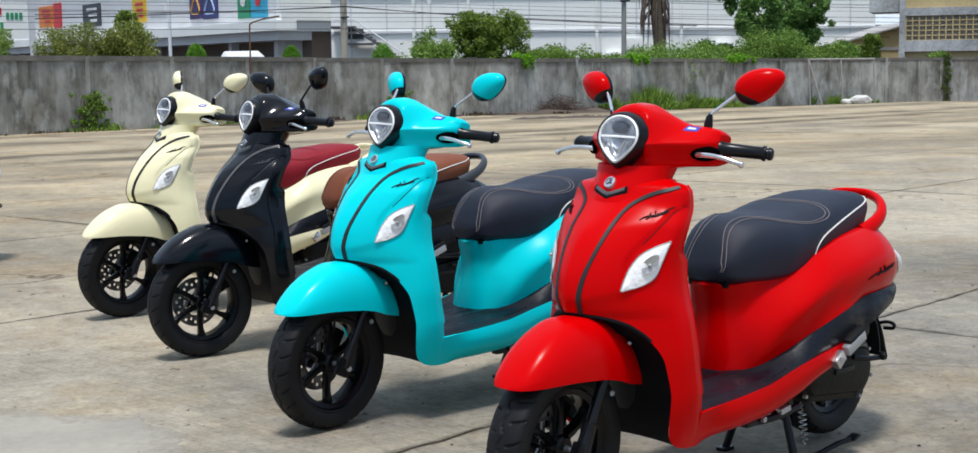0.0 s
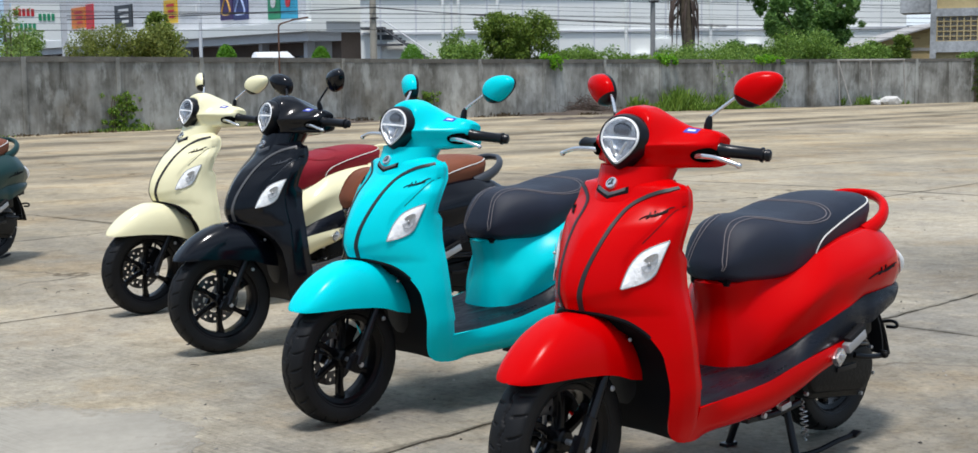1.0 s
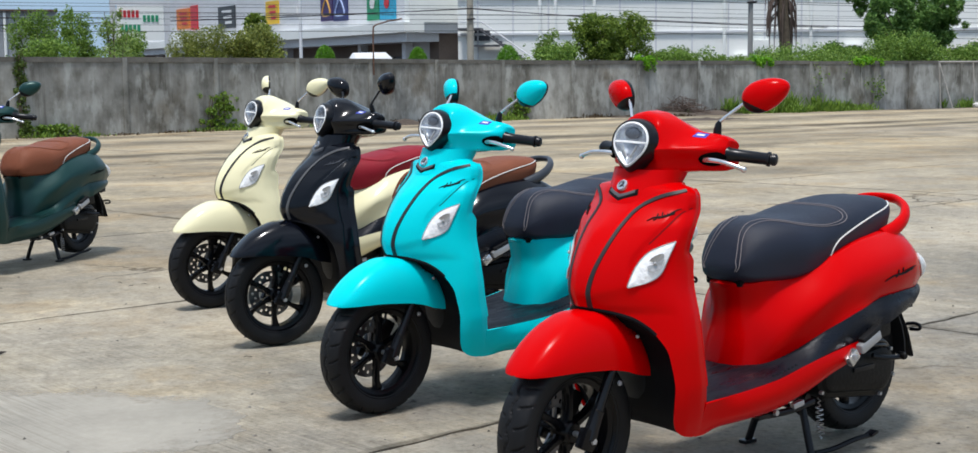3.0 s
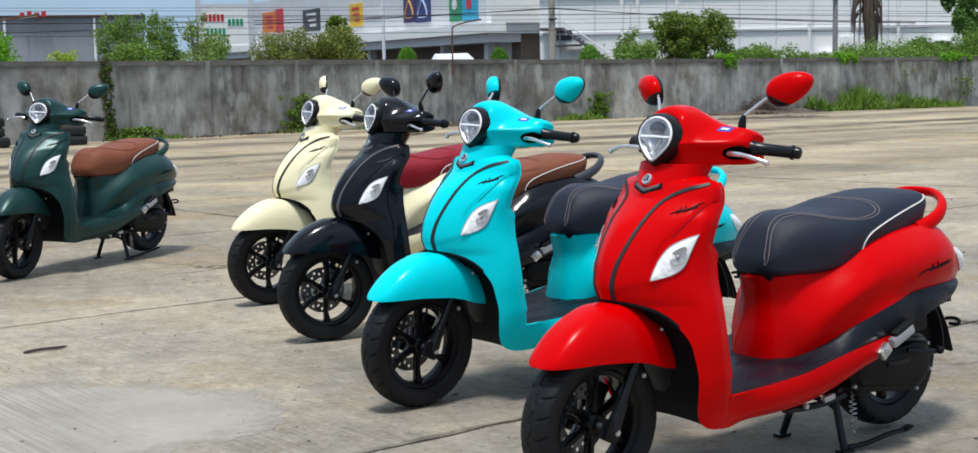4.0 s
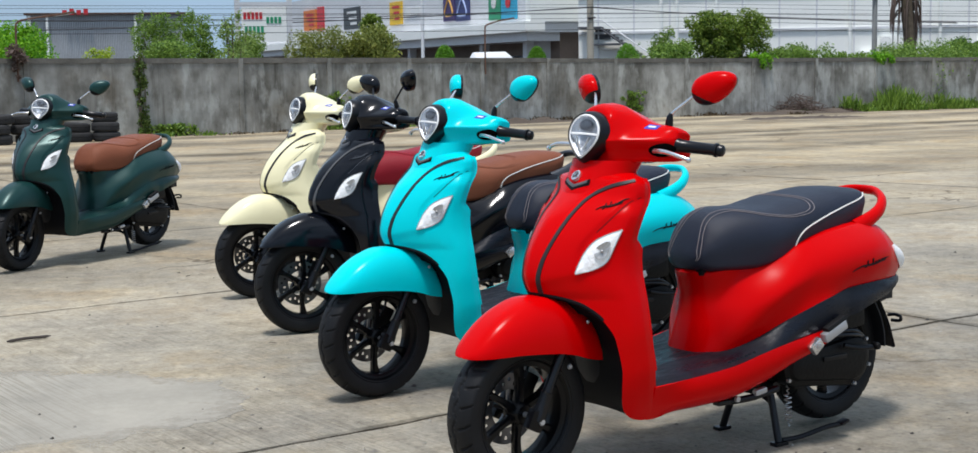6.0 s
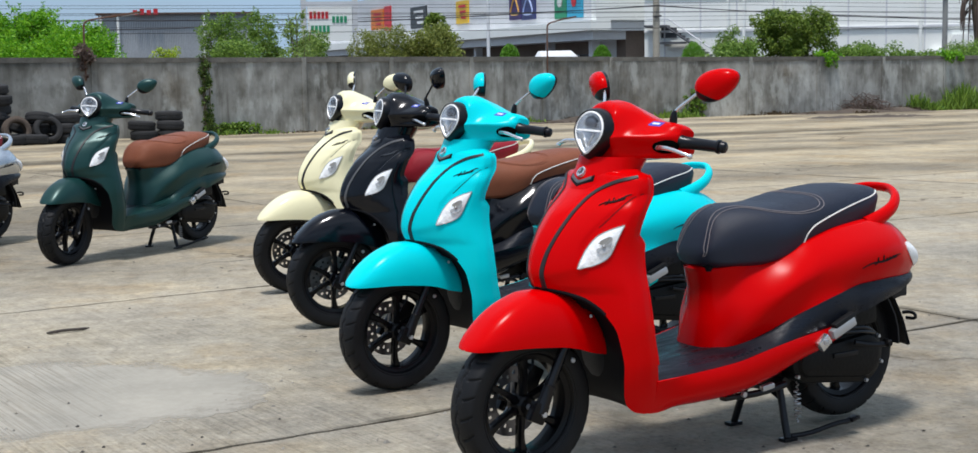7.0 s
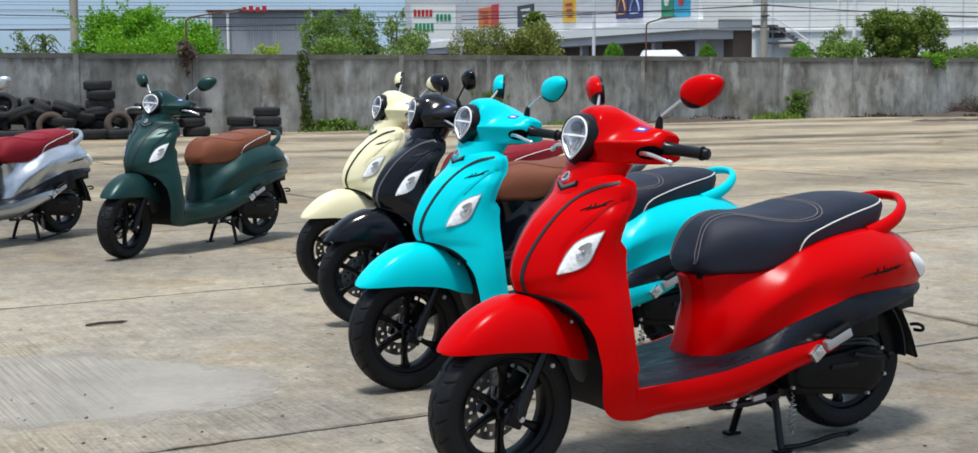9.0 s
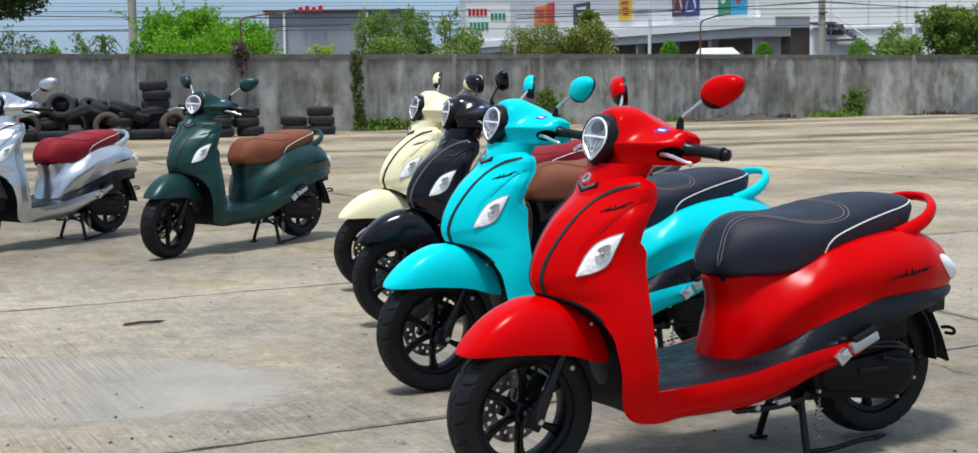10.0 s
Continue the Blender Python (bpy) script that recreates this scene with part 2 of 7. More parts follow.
# front apron: height z, and s from 0 on the nose to 1 on the outer edge
ap_nose = curve([(0.19, 1.225), (0.45, 1.212), (0.555, 1.212), (0.585, 1.228), (0.62, 1.236), (0.66, 1.230), (0.71, 1.209), (0.78, 1.160), (0.83, 1.100), (0.858, 1.066), (0.88, 1.050), (0.905, 1.038)])
ap_edge = curve([(0.19, 0.905), (0.26, 0.925), (0.30, 0.940), (0.36, 0.950), (0.44, 0.964), (0.53, 0.970), (0.64, 0.974), (0.72, 0.982), (0.79, 0.968), (0.85, 0.928), (0.88, 0.926), (0.905, 0.926)])
ap_wide = curve([(0.19, 0.186), (0.26, 0.218), (0.30, 0.230), (0.36, 0.238), (0.44, 0.238), (0.53, 0.228), (0.64, 0.204), (0.70, 0.199), (0.79, 0.203), (0.85, 0.187), (0.88, 0.182), (0.896, 0.168), (0.905, 0.130)])
ap_kick = curve([(0.19, 0.0), (0.62, 0.0), (0.665, -0.004), (0.700, -0.012), (0.712, -0.004), (0.724, 0.008), (0.75, 0.006), (0.80, 0.0), (0.905, 0.0)])
ap_crease = curve([(0.19, 0.60), (0.56, 0.60), (0.62, 0.56), (0.655, 0.50), (0.675, 0.475), (0.70, 0.470), (0.734, 0.505), (0.764, 0.56), (0.80, 0.63), (0.835, 0.73), (0.846, 0.84), (0.852, 0.97)])
ap_in = curve([(0.19, 0.88), (0.197, 0.80), (0.212, 0.735), (0.235, 0.695), (0.265, 0.68), (0.34, 0.68), (0.44, 0.65), (0.50, 0.57), (0.54, 0.44), (0.562, 0.24), (0.572, 0.0)])
ap_side = curve([(0.0, 0.0), (0.10, 0.15), (0.30, 0.40), (0.52, 0.68), (0.66, 0.87), (0.80, 0.985), (0.90, 1.0), (1.0, 0.965)])


def apron(z, s, out=0.0):
    def at(z, s):
        t = abs(s)
        e = ap_edge(z)
        # the hood panel inside the crease stands proud of the flank
        lift = 0.005 * sm(0.0, 0.05, ap_crease(z) - t) * sm(0.0, 0.030, z - 0.572 - 0.09 * t)
        return Vector((e + (ap_nose(z) - e) * (1 - t ** (1.35 + 0.55 * sm(0.77, 0.88, z))) + 0.6 * lift + ap_kick(z) * max(0.0, t - 0.85) / 0.15, math.copysign(ap_wide(z) * ap_side(t) + 0.7 * lift * min(1, t * 3), s), z + 0.3 * lift))
    p = at(z, s)
    if out:
        n = (at(z, min(1, s + 0.01)) - at(z, s - 0.01)).cross(at(min(0.905, z + 0.004), s) - at(max(0.19, z - 0.004), s)).normalized()
        if n.x * 1.0 + n.y * math.copysign(1.0, s) < 0:
            n = -n
        p = p + n * out
    return p


def ribbon(fn, params, width, lift, bm=None, thick=0.003):
    """A raised strip on a surface along (u, v) steps; width is laid across the strip in the surface."""
    bm = bm or bmesh.new()
    P = [fn(*q, lift) for q in params]
    B = [fn(*q, lift - thick) for q in params]
    ws = width if isinstance(width, list) else [width] * len(P)
    rows = []
    for i in range(len(P)):
        d = (P[min(i + 1, len(P) - 1)] - P[max(i - 1, 0)]).normalized()
        up = (P[i] - B[i]).normalized()
        side = d.cross(up).normalized() * ws[i] * 0.5
        rows.append([B[i] - side, P[i] - side * 0.8, P[i] + side * 0.8, B[i] + side])
    return grid_bm(rows, True, bm, True)


def build_apron():
    zs = lin(0.192, 0.905, 96)
    rows = []
    for z in zs:
        a = ap_in(z) if z < 0.572 else 0.0
        rows.append([apron(z, s) for s in lin(a, 1.0, 52)])
    bm = grid_bm(rows)
    top = rows[-1]
    grid_bm([top, [Vector((p.x - 0.01, p.y * 0.9, p.z + 0.006)) for p in top], [Vector((0.93 + (p.x - 0.93) * 0.2, p.y * 0.2, p.z + 0.012)) for p in top]], False, bm)
    mirrored(bm)
    bmesh.ops.solidify(bm, geom=bm.faces[:], thickness=0.006)
    bmesh.ops.recalc_face_normals(bm, faces=bm.faces)
    body = piece("front_apron", bm, "paint", angle=50)
    # rolled outer edge
    for side in (1, -1):
        bm = tube([apron(z, side) + Vector((-0.003, -side * 0.005, 0)) for z in lin(0.345, 0.895, 40)], 0.0055, 8)
        piece("apron_edge", bm, "paint", body)
    # dark trim lines that frame the middle panel
    line = curve([(0.575, 0.10), (0.63, 0.12), (0.68, 0.15), (0.73, 0.185), (0.79, 0.222), (0.825, 0.255), (0.85, 0.315), (0.868, 0.42), (0.884, 0.58), (0.893, 0.78)])
    for side in (1, -1):
        q = [(z, side * line(z)) for z in lin(0.574, 0.893, 60)]
        piece("trim_line", ribbon(apron, q, [0.0125 + 0.004 * sm(0.72, 0.6, z) for z, _ in q], 0.0035, thick=0.006), "stripe", body)
    # dark gap over the fender, its shade drawn as a matt black tube
    q = [apron(z, ap_in(z), -0.002) for z in lin(0.50, 0.571, 30)]
    q = q + [Vector((p.x, -p.y, p.z)) for p in q[::-1]][1:]
    piece("apron_seal", tube(q, 0.0065, 8), "matt", body)
    # chevron ornament and round badge on the collar
    def vee(z0, rise, reach, deep, thin, lift):
        rows = []
        for t in lin(-1, 1, 17):
            u = abs(t)
            mid, half = z0 + rise * u, 0.5 * (deep + (thin - deep) * u)
            rows.append([apron(mid + half * k, reach * t, h) for k, h in ((-1, lift - 0.006), (-1, lift - 0.001), (-0.8, lift), (0.8, lift), (1, lift - 0.001), (1, lift - 0.006))])
        return grid_bm(rows, True, None, True)
    chev = piece("chevron", vee(0.8690, 0.017, 0.215, 0.021, 0.016, 0.006), "line", body, label="dark chevron ornament")
    piece("chevron_inlay", vee(0.8705, 0.016, 0.180, 0.010, 0.009, 0.0078), "satin", chev)
    bm = bmesh.new()
    lathe([(0.0, 0.003), (0.0125, 0.003), (0.0135, 0.0065), (0.0170, 0.0055), (0.0180, -0.006)], 24, "x", (0, 0, 0), bm)
    bm.transform(Matrix.Translation((1.051, 0, 0.904)) @ Matrix.Rotation(radians(-38), 4, "Y"))
    badge = piece("badge", bm, "chrome", body, label="small round metal badge")
    bm = bmesh.new()
    for k in range(3):
        box(bm, (0.002, 0.0045, 0.0095), (0, 0, 0), Matrix.Translation((1.051, 0, 0.904)) @ Matrix.Rotation(radians(-38), 4, "Y") @ Matrix.Rotation(radians(120 * k), 4, "X") @ Matrix.Translation((0.0042, 0, 0.0058)), 0.0006)
    piece("badge_mark", bm, "graphite", badge)
    # flowing ornament by the lamp
    for side in (1, -1):
        bm = bmesh.new()
        f = lambda z, s, o=0.0: apron(z, side * s, o)
        ribbon(f, [(0.812 + 0.030 * t + 0.003 * math.sin(t * 9), 0.445 + 0.27 * t) for t in lin(0, 1, 24)], [0.0015 + 0.0035 * math.sin(math.pi * t) for t in lin(0, 1, 24)], 0.003, bm, 0.003)
        for c in (0.20, 0.34, 0.42, 0.50, 0.60, 0.70):
            h = 0.016 if c < 0.36 else 0.008
            ribbon(f, [(0.808 + 0.030 * c + h * t, 0.445 + 0.27 * c + 0.035 * t + 0.012 * math.sin(t * 5)) for t in lin(0, 1, 7)], 0.0032, 0.003, bm, 0.003)
        piece("ornament", bm, "line", body, label="dark flowing ornament")
    # clear lamps
    us = (0.0, 0.3, 0.6, 0.8, 1.0)
    in_z, in_s = curve(list(zip(us, (0.635, 0.680, 0.726, 0.745, 0.759)))), curve(list(zip(us, (0.430, 0.474, 0.552, 0.635, 0.750))))
    out_z, out_s = curve(list(zip(us, (0.633, 0.646, 0.672, 0.714, 0.757)))), curve(list(zip(us, (0.440, 0.566, 0.672, 0.722, 0.755))))
    for side in (1, -1):
        bk = bmesh.new()
        rows = []
        for u in lin(0, 1, 26):
            row = []
            for v in lin(0, 1, 12):
                row.append(apron(in_z(u) + (out_z(u) - in_z(u)) * v, side * (in_s(u) + (out_s(u) - in_s(u)) * v), 0.004 + 0.004 * math.sin(math.pi * v) * math.sin(math.pi * (0.06 + 0.9 * u))))
            rows.append(row)
        grid_bm(rows, False, bk)
        tidy(bk)
        lamp = piece("signal_lamp", bk, "lamp", body, label="clear front signal lamp")
        edge = [r[0] for r in rows] + rows[-1][1:] + [r[-1] for r in rows[::-1]][1:] + rows[0][::-1][1:]
        piece("lamp_rim", tube(edge, 0.0016, 6), "bowl", lamp)
        # faceted bowl round the bulb
        def on_lamp(u, v, h):
            return apron(in_z(u) + (out_z(u) - in_z(u)) * v, side * (in_s(u) + (out_s(u) - in_s(u)) * v), h)
        rows = []
        for k in range(15):
            a = radians(-120 + 23 * k)
            rows.append([on_lamp(0.63 + 0.15 * q * math.sin(a), 0.55 + 0.27 * q * math.cos(a), 0.0125 - 0.004 * (1 - q) ** 0.7 + 0.0010 * (k % 2) * q) for q in (0.06, 0.35, 0.7, 1.0)])
        piece("lamp_bowl", grid_bm(rows), "bowl", lamp, label="grey faceted bowl behind the bulb", smooth=False)
        bm = bmesh.new()
        bmesh.ops.create_uvsphere(bm, u_segments=12, v_segments=8, radius=0.005, matrix=Matrix.Translation(on_lamp(0.62, 0.54, 0.012)))
        piece("bulb", bm, "bowl", lamp)
    # groove along the crease, its shade drawn as a thin black strip
    for side in (1, -1):
        q = [(z, side * (ap_crease(z) + 0.006)) for z in lin(0.752, 0.849, 22)]
        piece("crease", ribbon(apron, q, 0.0028, 0.0012, thick=0.003), "line", body)


def build_inner():
    # dark panel behind the front wheel
    rows = []
    for z in lin(0.194, 0.60, 24):
        a = min(ap_in(z) if z < 0.572 else 0.2, 0.80)
        e = apron(z, max(a, 0.5), -0.006)
        row = []
        for t in lin(-1, 1, 21):
            row.append(Vector((e.x - 0.010 - 0.030 * (1 - t * t) * sm(0.6, 0.3, z) + (0.05 if z > 0.5 else 0) * (1 - abs(t)), e.y * t * 1.02, z)))
        rows.append(row)
    piece("inner_fender", shell(grid_bm(rows), 0.006), "matt", label="matt dark panel behind the wheel")
    # leg shield seen from the seat
    rows = []
    for z in lin(0.28, 0.90, 24):
        e, w = ap_edge(z), ap_wide(z) * 0.965 - 0.010
        rows.append([Vector((e + 0.004 + 0.07 * (1 - t * t), w * t, z)) for t in lin(-1, 1, 17)])
    piece("leg_shield", shell(grid_bm(rows), 0.008), "plastic")


sill_top = curve([(0.20, 0.389), (0.294, 0.376), (0.412, 0.357), (0.528, 0.336), (0.641, 0.315), (0.795, 0.302), (0.945, 0.293), (1.03, 0.298)])
sill_low = curve([(0.20, 0.318), (0.26, 0.288), (0.355, 0.258), (0.473, 0.214), (0.611, 0.188), (0.767, 0.184), (0.919, 0.188), (1.04, 0.196)])
sill_wide = curve([(0.20, 0.238), (0.40, 0.236), (0.60, 0.234), (0.80, 0.228), (0.95, 0.212), (1.04, 0.165)])
band_top = curve([(-0.300, 0.500), (-0.145, 0.507), (-0.042, 0.511), (0.10, 0.506), (0.22, 0.486), (0.30, 0.462), (0.40, 0.420), (0.47, 0.378), (0.55, 0.348), (0.60, 0.334), (0.66, 0.330)])
body_foot = curve([(0.10, 0.246), (0.20, 0.243), (0.30, 0.234), (0.40, 0.206), (0.47, 0.172), (0.55, 0.144), (0.60, 0.100), (0.62, 0.076), (0.631, 0.045), (0.636, 0.0)])
band_low = curve([(-0.27, 0.478), (-0.20, 0.471), (-0.10, 0.458), (0.0, 0.441), (0.10, 0.417), (0.20, 0.388), (0.294, 0.373), (0.412, 0.354), (0.528, 0.333), (0.641, 0.312), (0.795, 0.299), (0.945, 0.290)])
body_wide = curve([(-0.300, 0.030), (-0.288, 0.070), (-0.258, 0.112), (-0.21, 0.154), (-0.15, 0.188), (-0.08, 0.218), (0.03, 0.240), (0.15, 0.246), (0.30, 0.240), (0.45, 0.225), (0.60, 0.205), (0.74, 0.190), (0.80, 0.180)])


def build_floor():
    for side in (1, -1):
        rows = []
        for x in lin(0.20, 0.945, 44):
            zt, zl, w = sill_top(x), sill_low(x), sill_wide(x)
            prof = []
            for t in lin(0, 1, 12):
                z = zt + (zl - zt) * t
                y = w - 0.018 * t - 0.07 * max(0, t - 0.55) ** 2 / 0.2 + 0.010 * math.sin(math.pi * min(1, t * 1.4))
                y += (ap_wide(z) * 0.990 - y) * sm(0.78, 0.93, x)
                prof.append(Vector((x, side * y, z)))
            prof.append(Vector((x, side * (w - 0.16), zl + 0.004)))
            rows.append(prof)
        bm = shell(grid_bm(rows), 0.006)
        piece("lower_side_cover", bm, "paint")
    # floor and the dark band that sweeps up to the tail
    for side in (1, -1):
        rows = []
        for x in lin(-0.27, 0.935, 60):
            lo = band_low(x) + 0.003
            hi = band_top(x) + (lo + 0.018 - band_top(x)) * sm(0.57, 0.66, x)
            w0 = max(sill_wide(max(x, 0.2)), 0.05) - 0.004 if x > 0.1 else body_wide(x) - 0.006 + 0.004 * sm(0, 0.1, x)
            w1 = flank(x, 0.0).y + 0.003 if x < 0.58 else flank(0.58, 0.0).y + 0.003
            w0 += 0.004 * sm(0.80, 0.93, x)
            row = []
            for t in lin(0, 1, 8):
                y = w0 + (w1 - w0) * t + 0.008 * math.sin(math.pi * t)
                row.append(Vector((x, side * y, lo + (hi - lo) * t)))
            row.append(Vector((x, side * max(0.0, w1 - 0.03), hi + 0.001)))
            row.append(Vector((x, side * max(0.0, w1 - 0.11), hi - 0.004)))
            rows.append(row)
        band = piece("side_band", shell(grid_bm(rows), 0.006), "band", label="dark plastic side band")
        for k in range(7):
            x = 0.655 - 0.017 * k
            bm = box(bmesh.new(), (0.011, 0.003, 0.006), (x, side * (sill_wide(x) - 0.001), band_low(x) + 0.021), Matrix.Rotation(radians(-10), 4, "Y"), 0.001)
            piece("embossed_mark", bm, "band", band)
    rows = []
    for x in lin(0.57, 0.985, 22):
        z = band_low(x) + 0.004 + 0.10 * sm(0.93, 0.99, x)
        rows.append([Vector((x, t * 0.120, z + 0.004 * (1 - t * t))) for t in lin(-1, 1, 17)])
    floor = piece("floorboard", shell(grid_bm(rows), 0.012), "floor", label="dark scuffed plastic floorboard")


def flank(x, t, out=0.0):
    """Side panel: x along, t from 0 on the band to 1 under the seat."""
    zb = band_top(x)
    zt = curve([(-0.300, 0.545), (-0.285, 0.578), (-0.245, 0.614), (-0.165, 0.658), (-0.08, 0.690), (0.0, 0.700), (0.15, 0.690), (0.29, 0.660), (0.36, 0.628), (0.48, 0.600), (0.58, 0.583), (0.66, 0.568)])(x)
    z = zb + (zt - zb) * t
    d = x + 0.92 * (z - 0.42)
    hip = sm(0.66, 0.515 - 0.10 * (1 - t) ** 2, d) * sm(0.636, 0.56, x)
    narrow = 0.122 * max(0.0, 1 - max(0.0, (x - 0.40) / 0.236) ** 2.5) ** (1 / 2.5) + 0.012 * (1 - t) ** 2 * sm(0.60, 0.5, x)
    full = body_wide(x) * (1 - 0.95 * max(0, t - 0.48) ** 1.8) + 0.006 * math.sin(math.pi * min(1, t / 0.5)) * sm(0.35, 0.2, x)
    full *= 1 - 0.085 * max(0.0, 1 - t / 0.5) ** 1.4
    full += 0.005 * math.exp(-((d - 0.49) / 0.05) ** 2) * sm(0.42, 0.56, z)
    y = narrow + (full - narrow) * hip if x > -0.02 else full
    if x > 0.1:
        y += (body_foot(x) - y) * max(0.0, 1 - t / 0.62) ** 1.3 * sm(0.1, 0.25, x)
    x = x + sm(0.46, 0.63, x) * curve([(0.33, 0.006), (0.36, -0.003), (0.40, -0.013), (0.45, -0.022), (0.50, -0.024), (0.55, -0.014), (0.60, 0.0)])(z)
    p = Vector((x, y, z))
    return p + Vector((-0.9 * out * sm(-0.12, -0.22, x), out, 0.2 * out))


def build_body():
    xs = lin(-0.300, -0.2, 14) + lin(-0.18, 0.52, 70) + lin(0.53, 0.61, 10) + [0.619, 0.626, 0.631, 0.6345, 0.636]
    rows = []
    for x in xs:
        row = [flank(x, t) for t in lin(0, 1, 26)]
        top = row[-1]
        row += [Vector((x, top.y * k, top.z + 0.004 + 0.012 * (1 - k))) for k in (0.8, 0.4, 0.0)]
        rows.append(row)
    bm = grid_bm(rows)
    mirrored(bm)
    body = piece("rear_body", bm, "paint", angle=55)
    for side in (1, -1):
        bm = bmesh.new()
        f = lambda x, t, o=0.0: Vector((1, side, 1)) * flank(x, t, o)
        ribbon(f, [(0.125 - 0.200 * u, 0.29 + 0.12 * u + 0.02 * math.sin(u * 8)) for u in lin(0, 1, 26)], [0.002 + 0.005 * math.sin(math.pi * u) for u in lin(0, 1, 26)], 0.004, bm, 0.004)
        for c in (0.30, 0.44, 0.52, 0.60, 0.70, 0.80):
            h = 0.11 if c < 0.46 else 0.05
            ribbon(f, [(0.125 - 0.200 * c - 0.022 * t - 0.006 * math.sin(t * 5), 0.27 + 0.12 * c + h * t) for t in lin(0, 1, 7)], 0.004, 0.004, bm, 0.004)
        piece("ornament", bm, "line", body, label="dark flowing ornament")
        rows = []
        for u in lin(0, 1, 16):
            x = -0.142 - 0.150 * u
            mid, half = 0.62 - 0.30 * u, 0.02 + 0.24 * math.sin(math.pi * (0.04 + 0.80 * u)) ** 0.8
            rows.append([f(x, mid + half * v, 0.003 + 0.010 * (1 - v * v) * math.sin(math.pi * (0.05 + 0.9 * u))) for v in lin(-1, 1, 11)])
        bm = tidy(shell(grid_bm(rows), 0.004))
        piece("rear_signal", bm, "lamp", body, label="clear rear signal lamp")
    bm = bmesh.new()
    bmesh.ops.create_uvsphere(bm, u_segments=20, v_segments=12, radius=1, matrix=Matrix.Translation((-0.262, 0, 0.572)) @ Matrix.Diagonal((0.035, 0.085, 0.030, 1)))
    piece("tail_light", bm, "redlens", body, label="red tail light")


seat_hi = curve([(-0.100, 0.785), (-0.085, 0.804), (-0.04, 0.810), (0.03, 0.812), (0.10, 0.806), (0.19, 0.794), (0.25, 0.785), (0.29, 0.777), (0.33, 0.771), (0.40, 0.769), (0.46, 0.773), (0.51, 0.769), (0.55, 0.759), (0.578, 0.742), (0.605, 0.706), (0.625, 0.665), (0.637, 0.634)])
seat_lo = curve([(-0.100, 0.760), (-0.05, 0.722), (0.0, 0.708), (0.15, 0.688), (0.29, 0.655), (0.36, 0.626), (0.47, 0.606), (0.58, 0.606), (0.637, 0.622)])
seat_w = curve([(-0.100, 0.085), (-0.085, 0.115), (-0.04, 0.142), (0.05, 0.160), (0.18, 0.176), (0.30, 0.183), (0.40, 0.178), (0.48, 0.157), (0.545, 0.134), (0.594, 0.108), (0.624, 0.080), (0.637, 0.050)])


def seat(x, a, out=0.0):
    """a: 0 on the left rim, pi / 2 on the top, pi on the right rim."""
    lo, hi, w = seat_lo(x), seat_hi(x), seat_w(x) + out
    c, s = math.cos(a), math.sin(a)
    soft = 0.14 * sm(0.40, 0.60, x)
    y = w * math.copysign(abs(c) ** (0.56 + soft), c)
    z = lo + (hi - lo + out) * abs(s) ** (0.60 + soft) if s >= 0 else lo + 0.03 * s
    y *= 0.93 + 0.07 * min(1, max(0, (z - lo) / max(0.02, hi - lo)) * 2.5)
    return Vector((x, y, z))


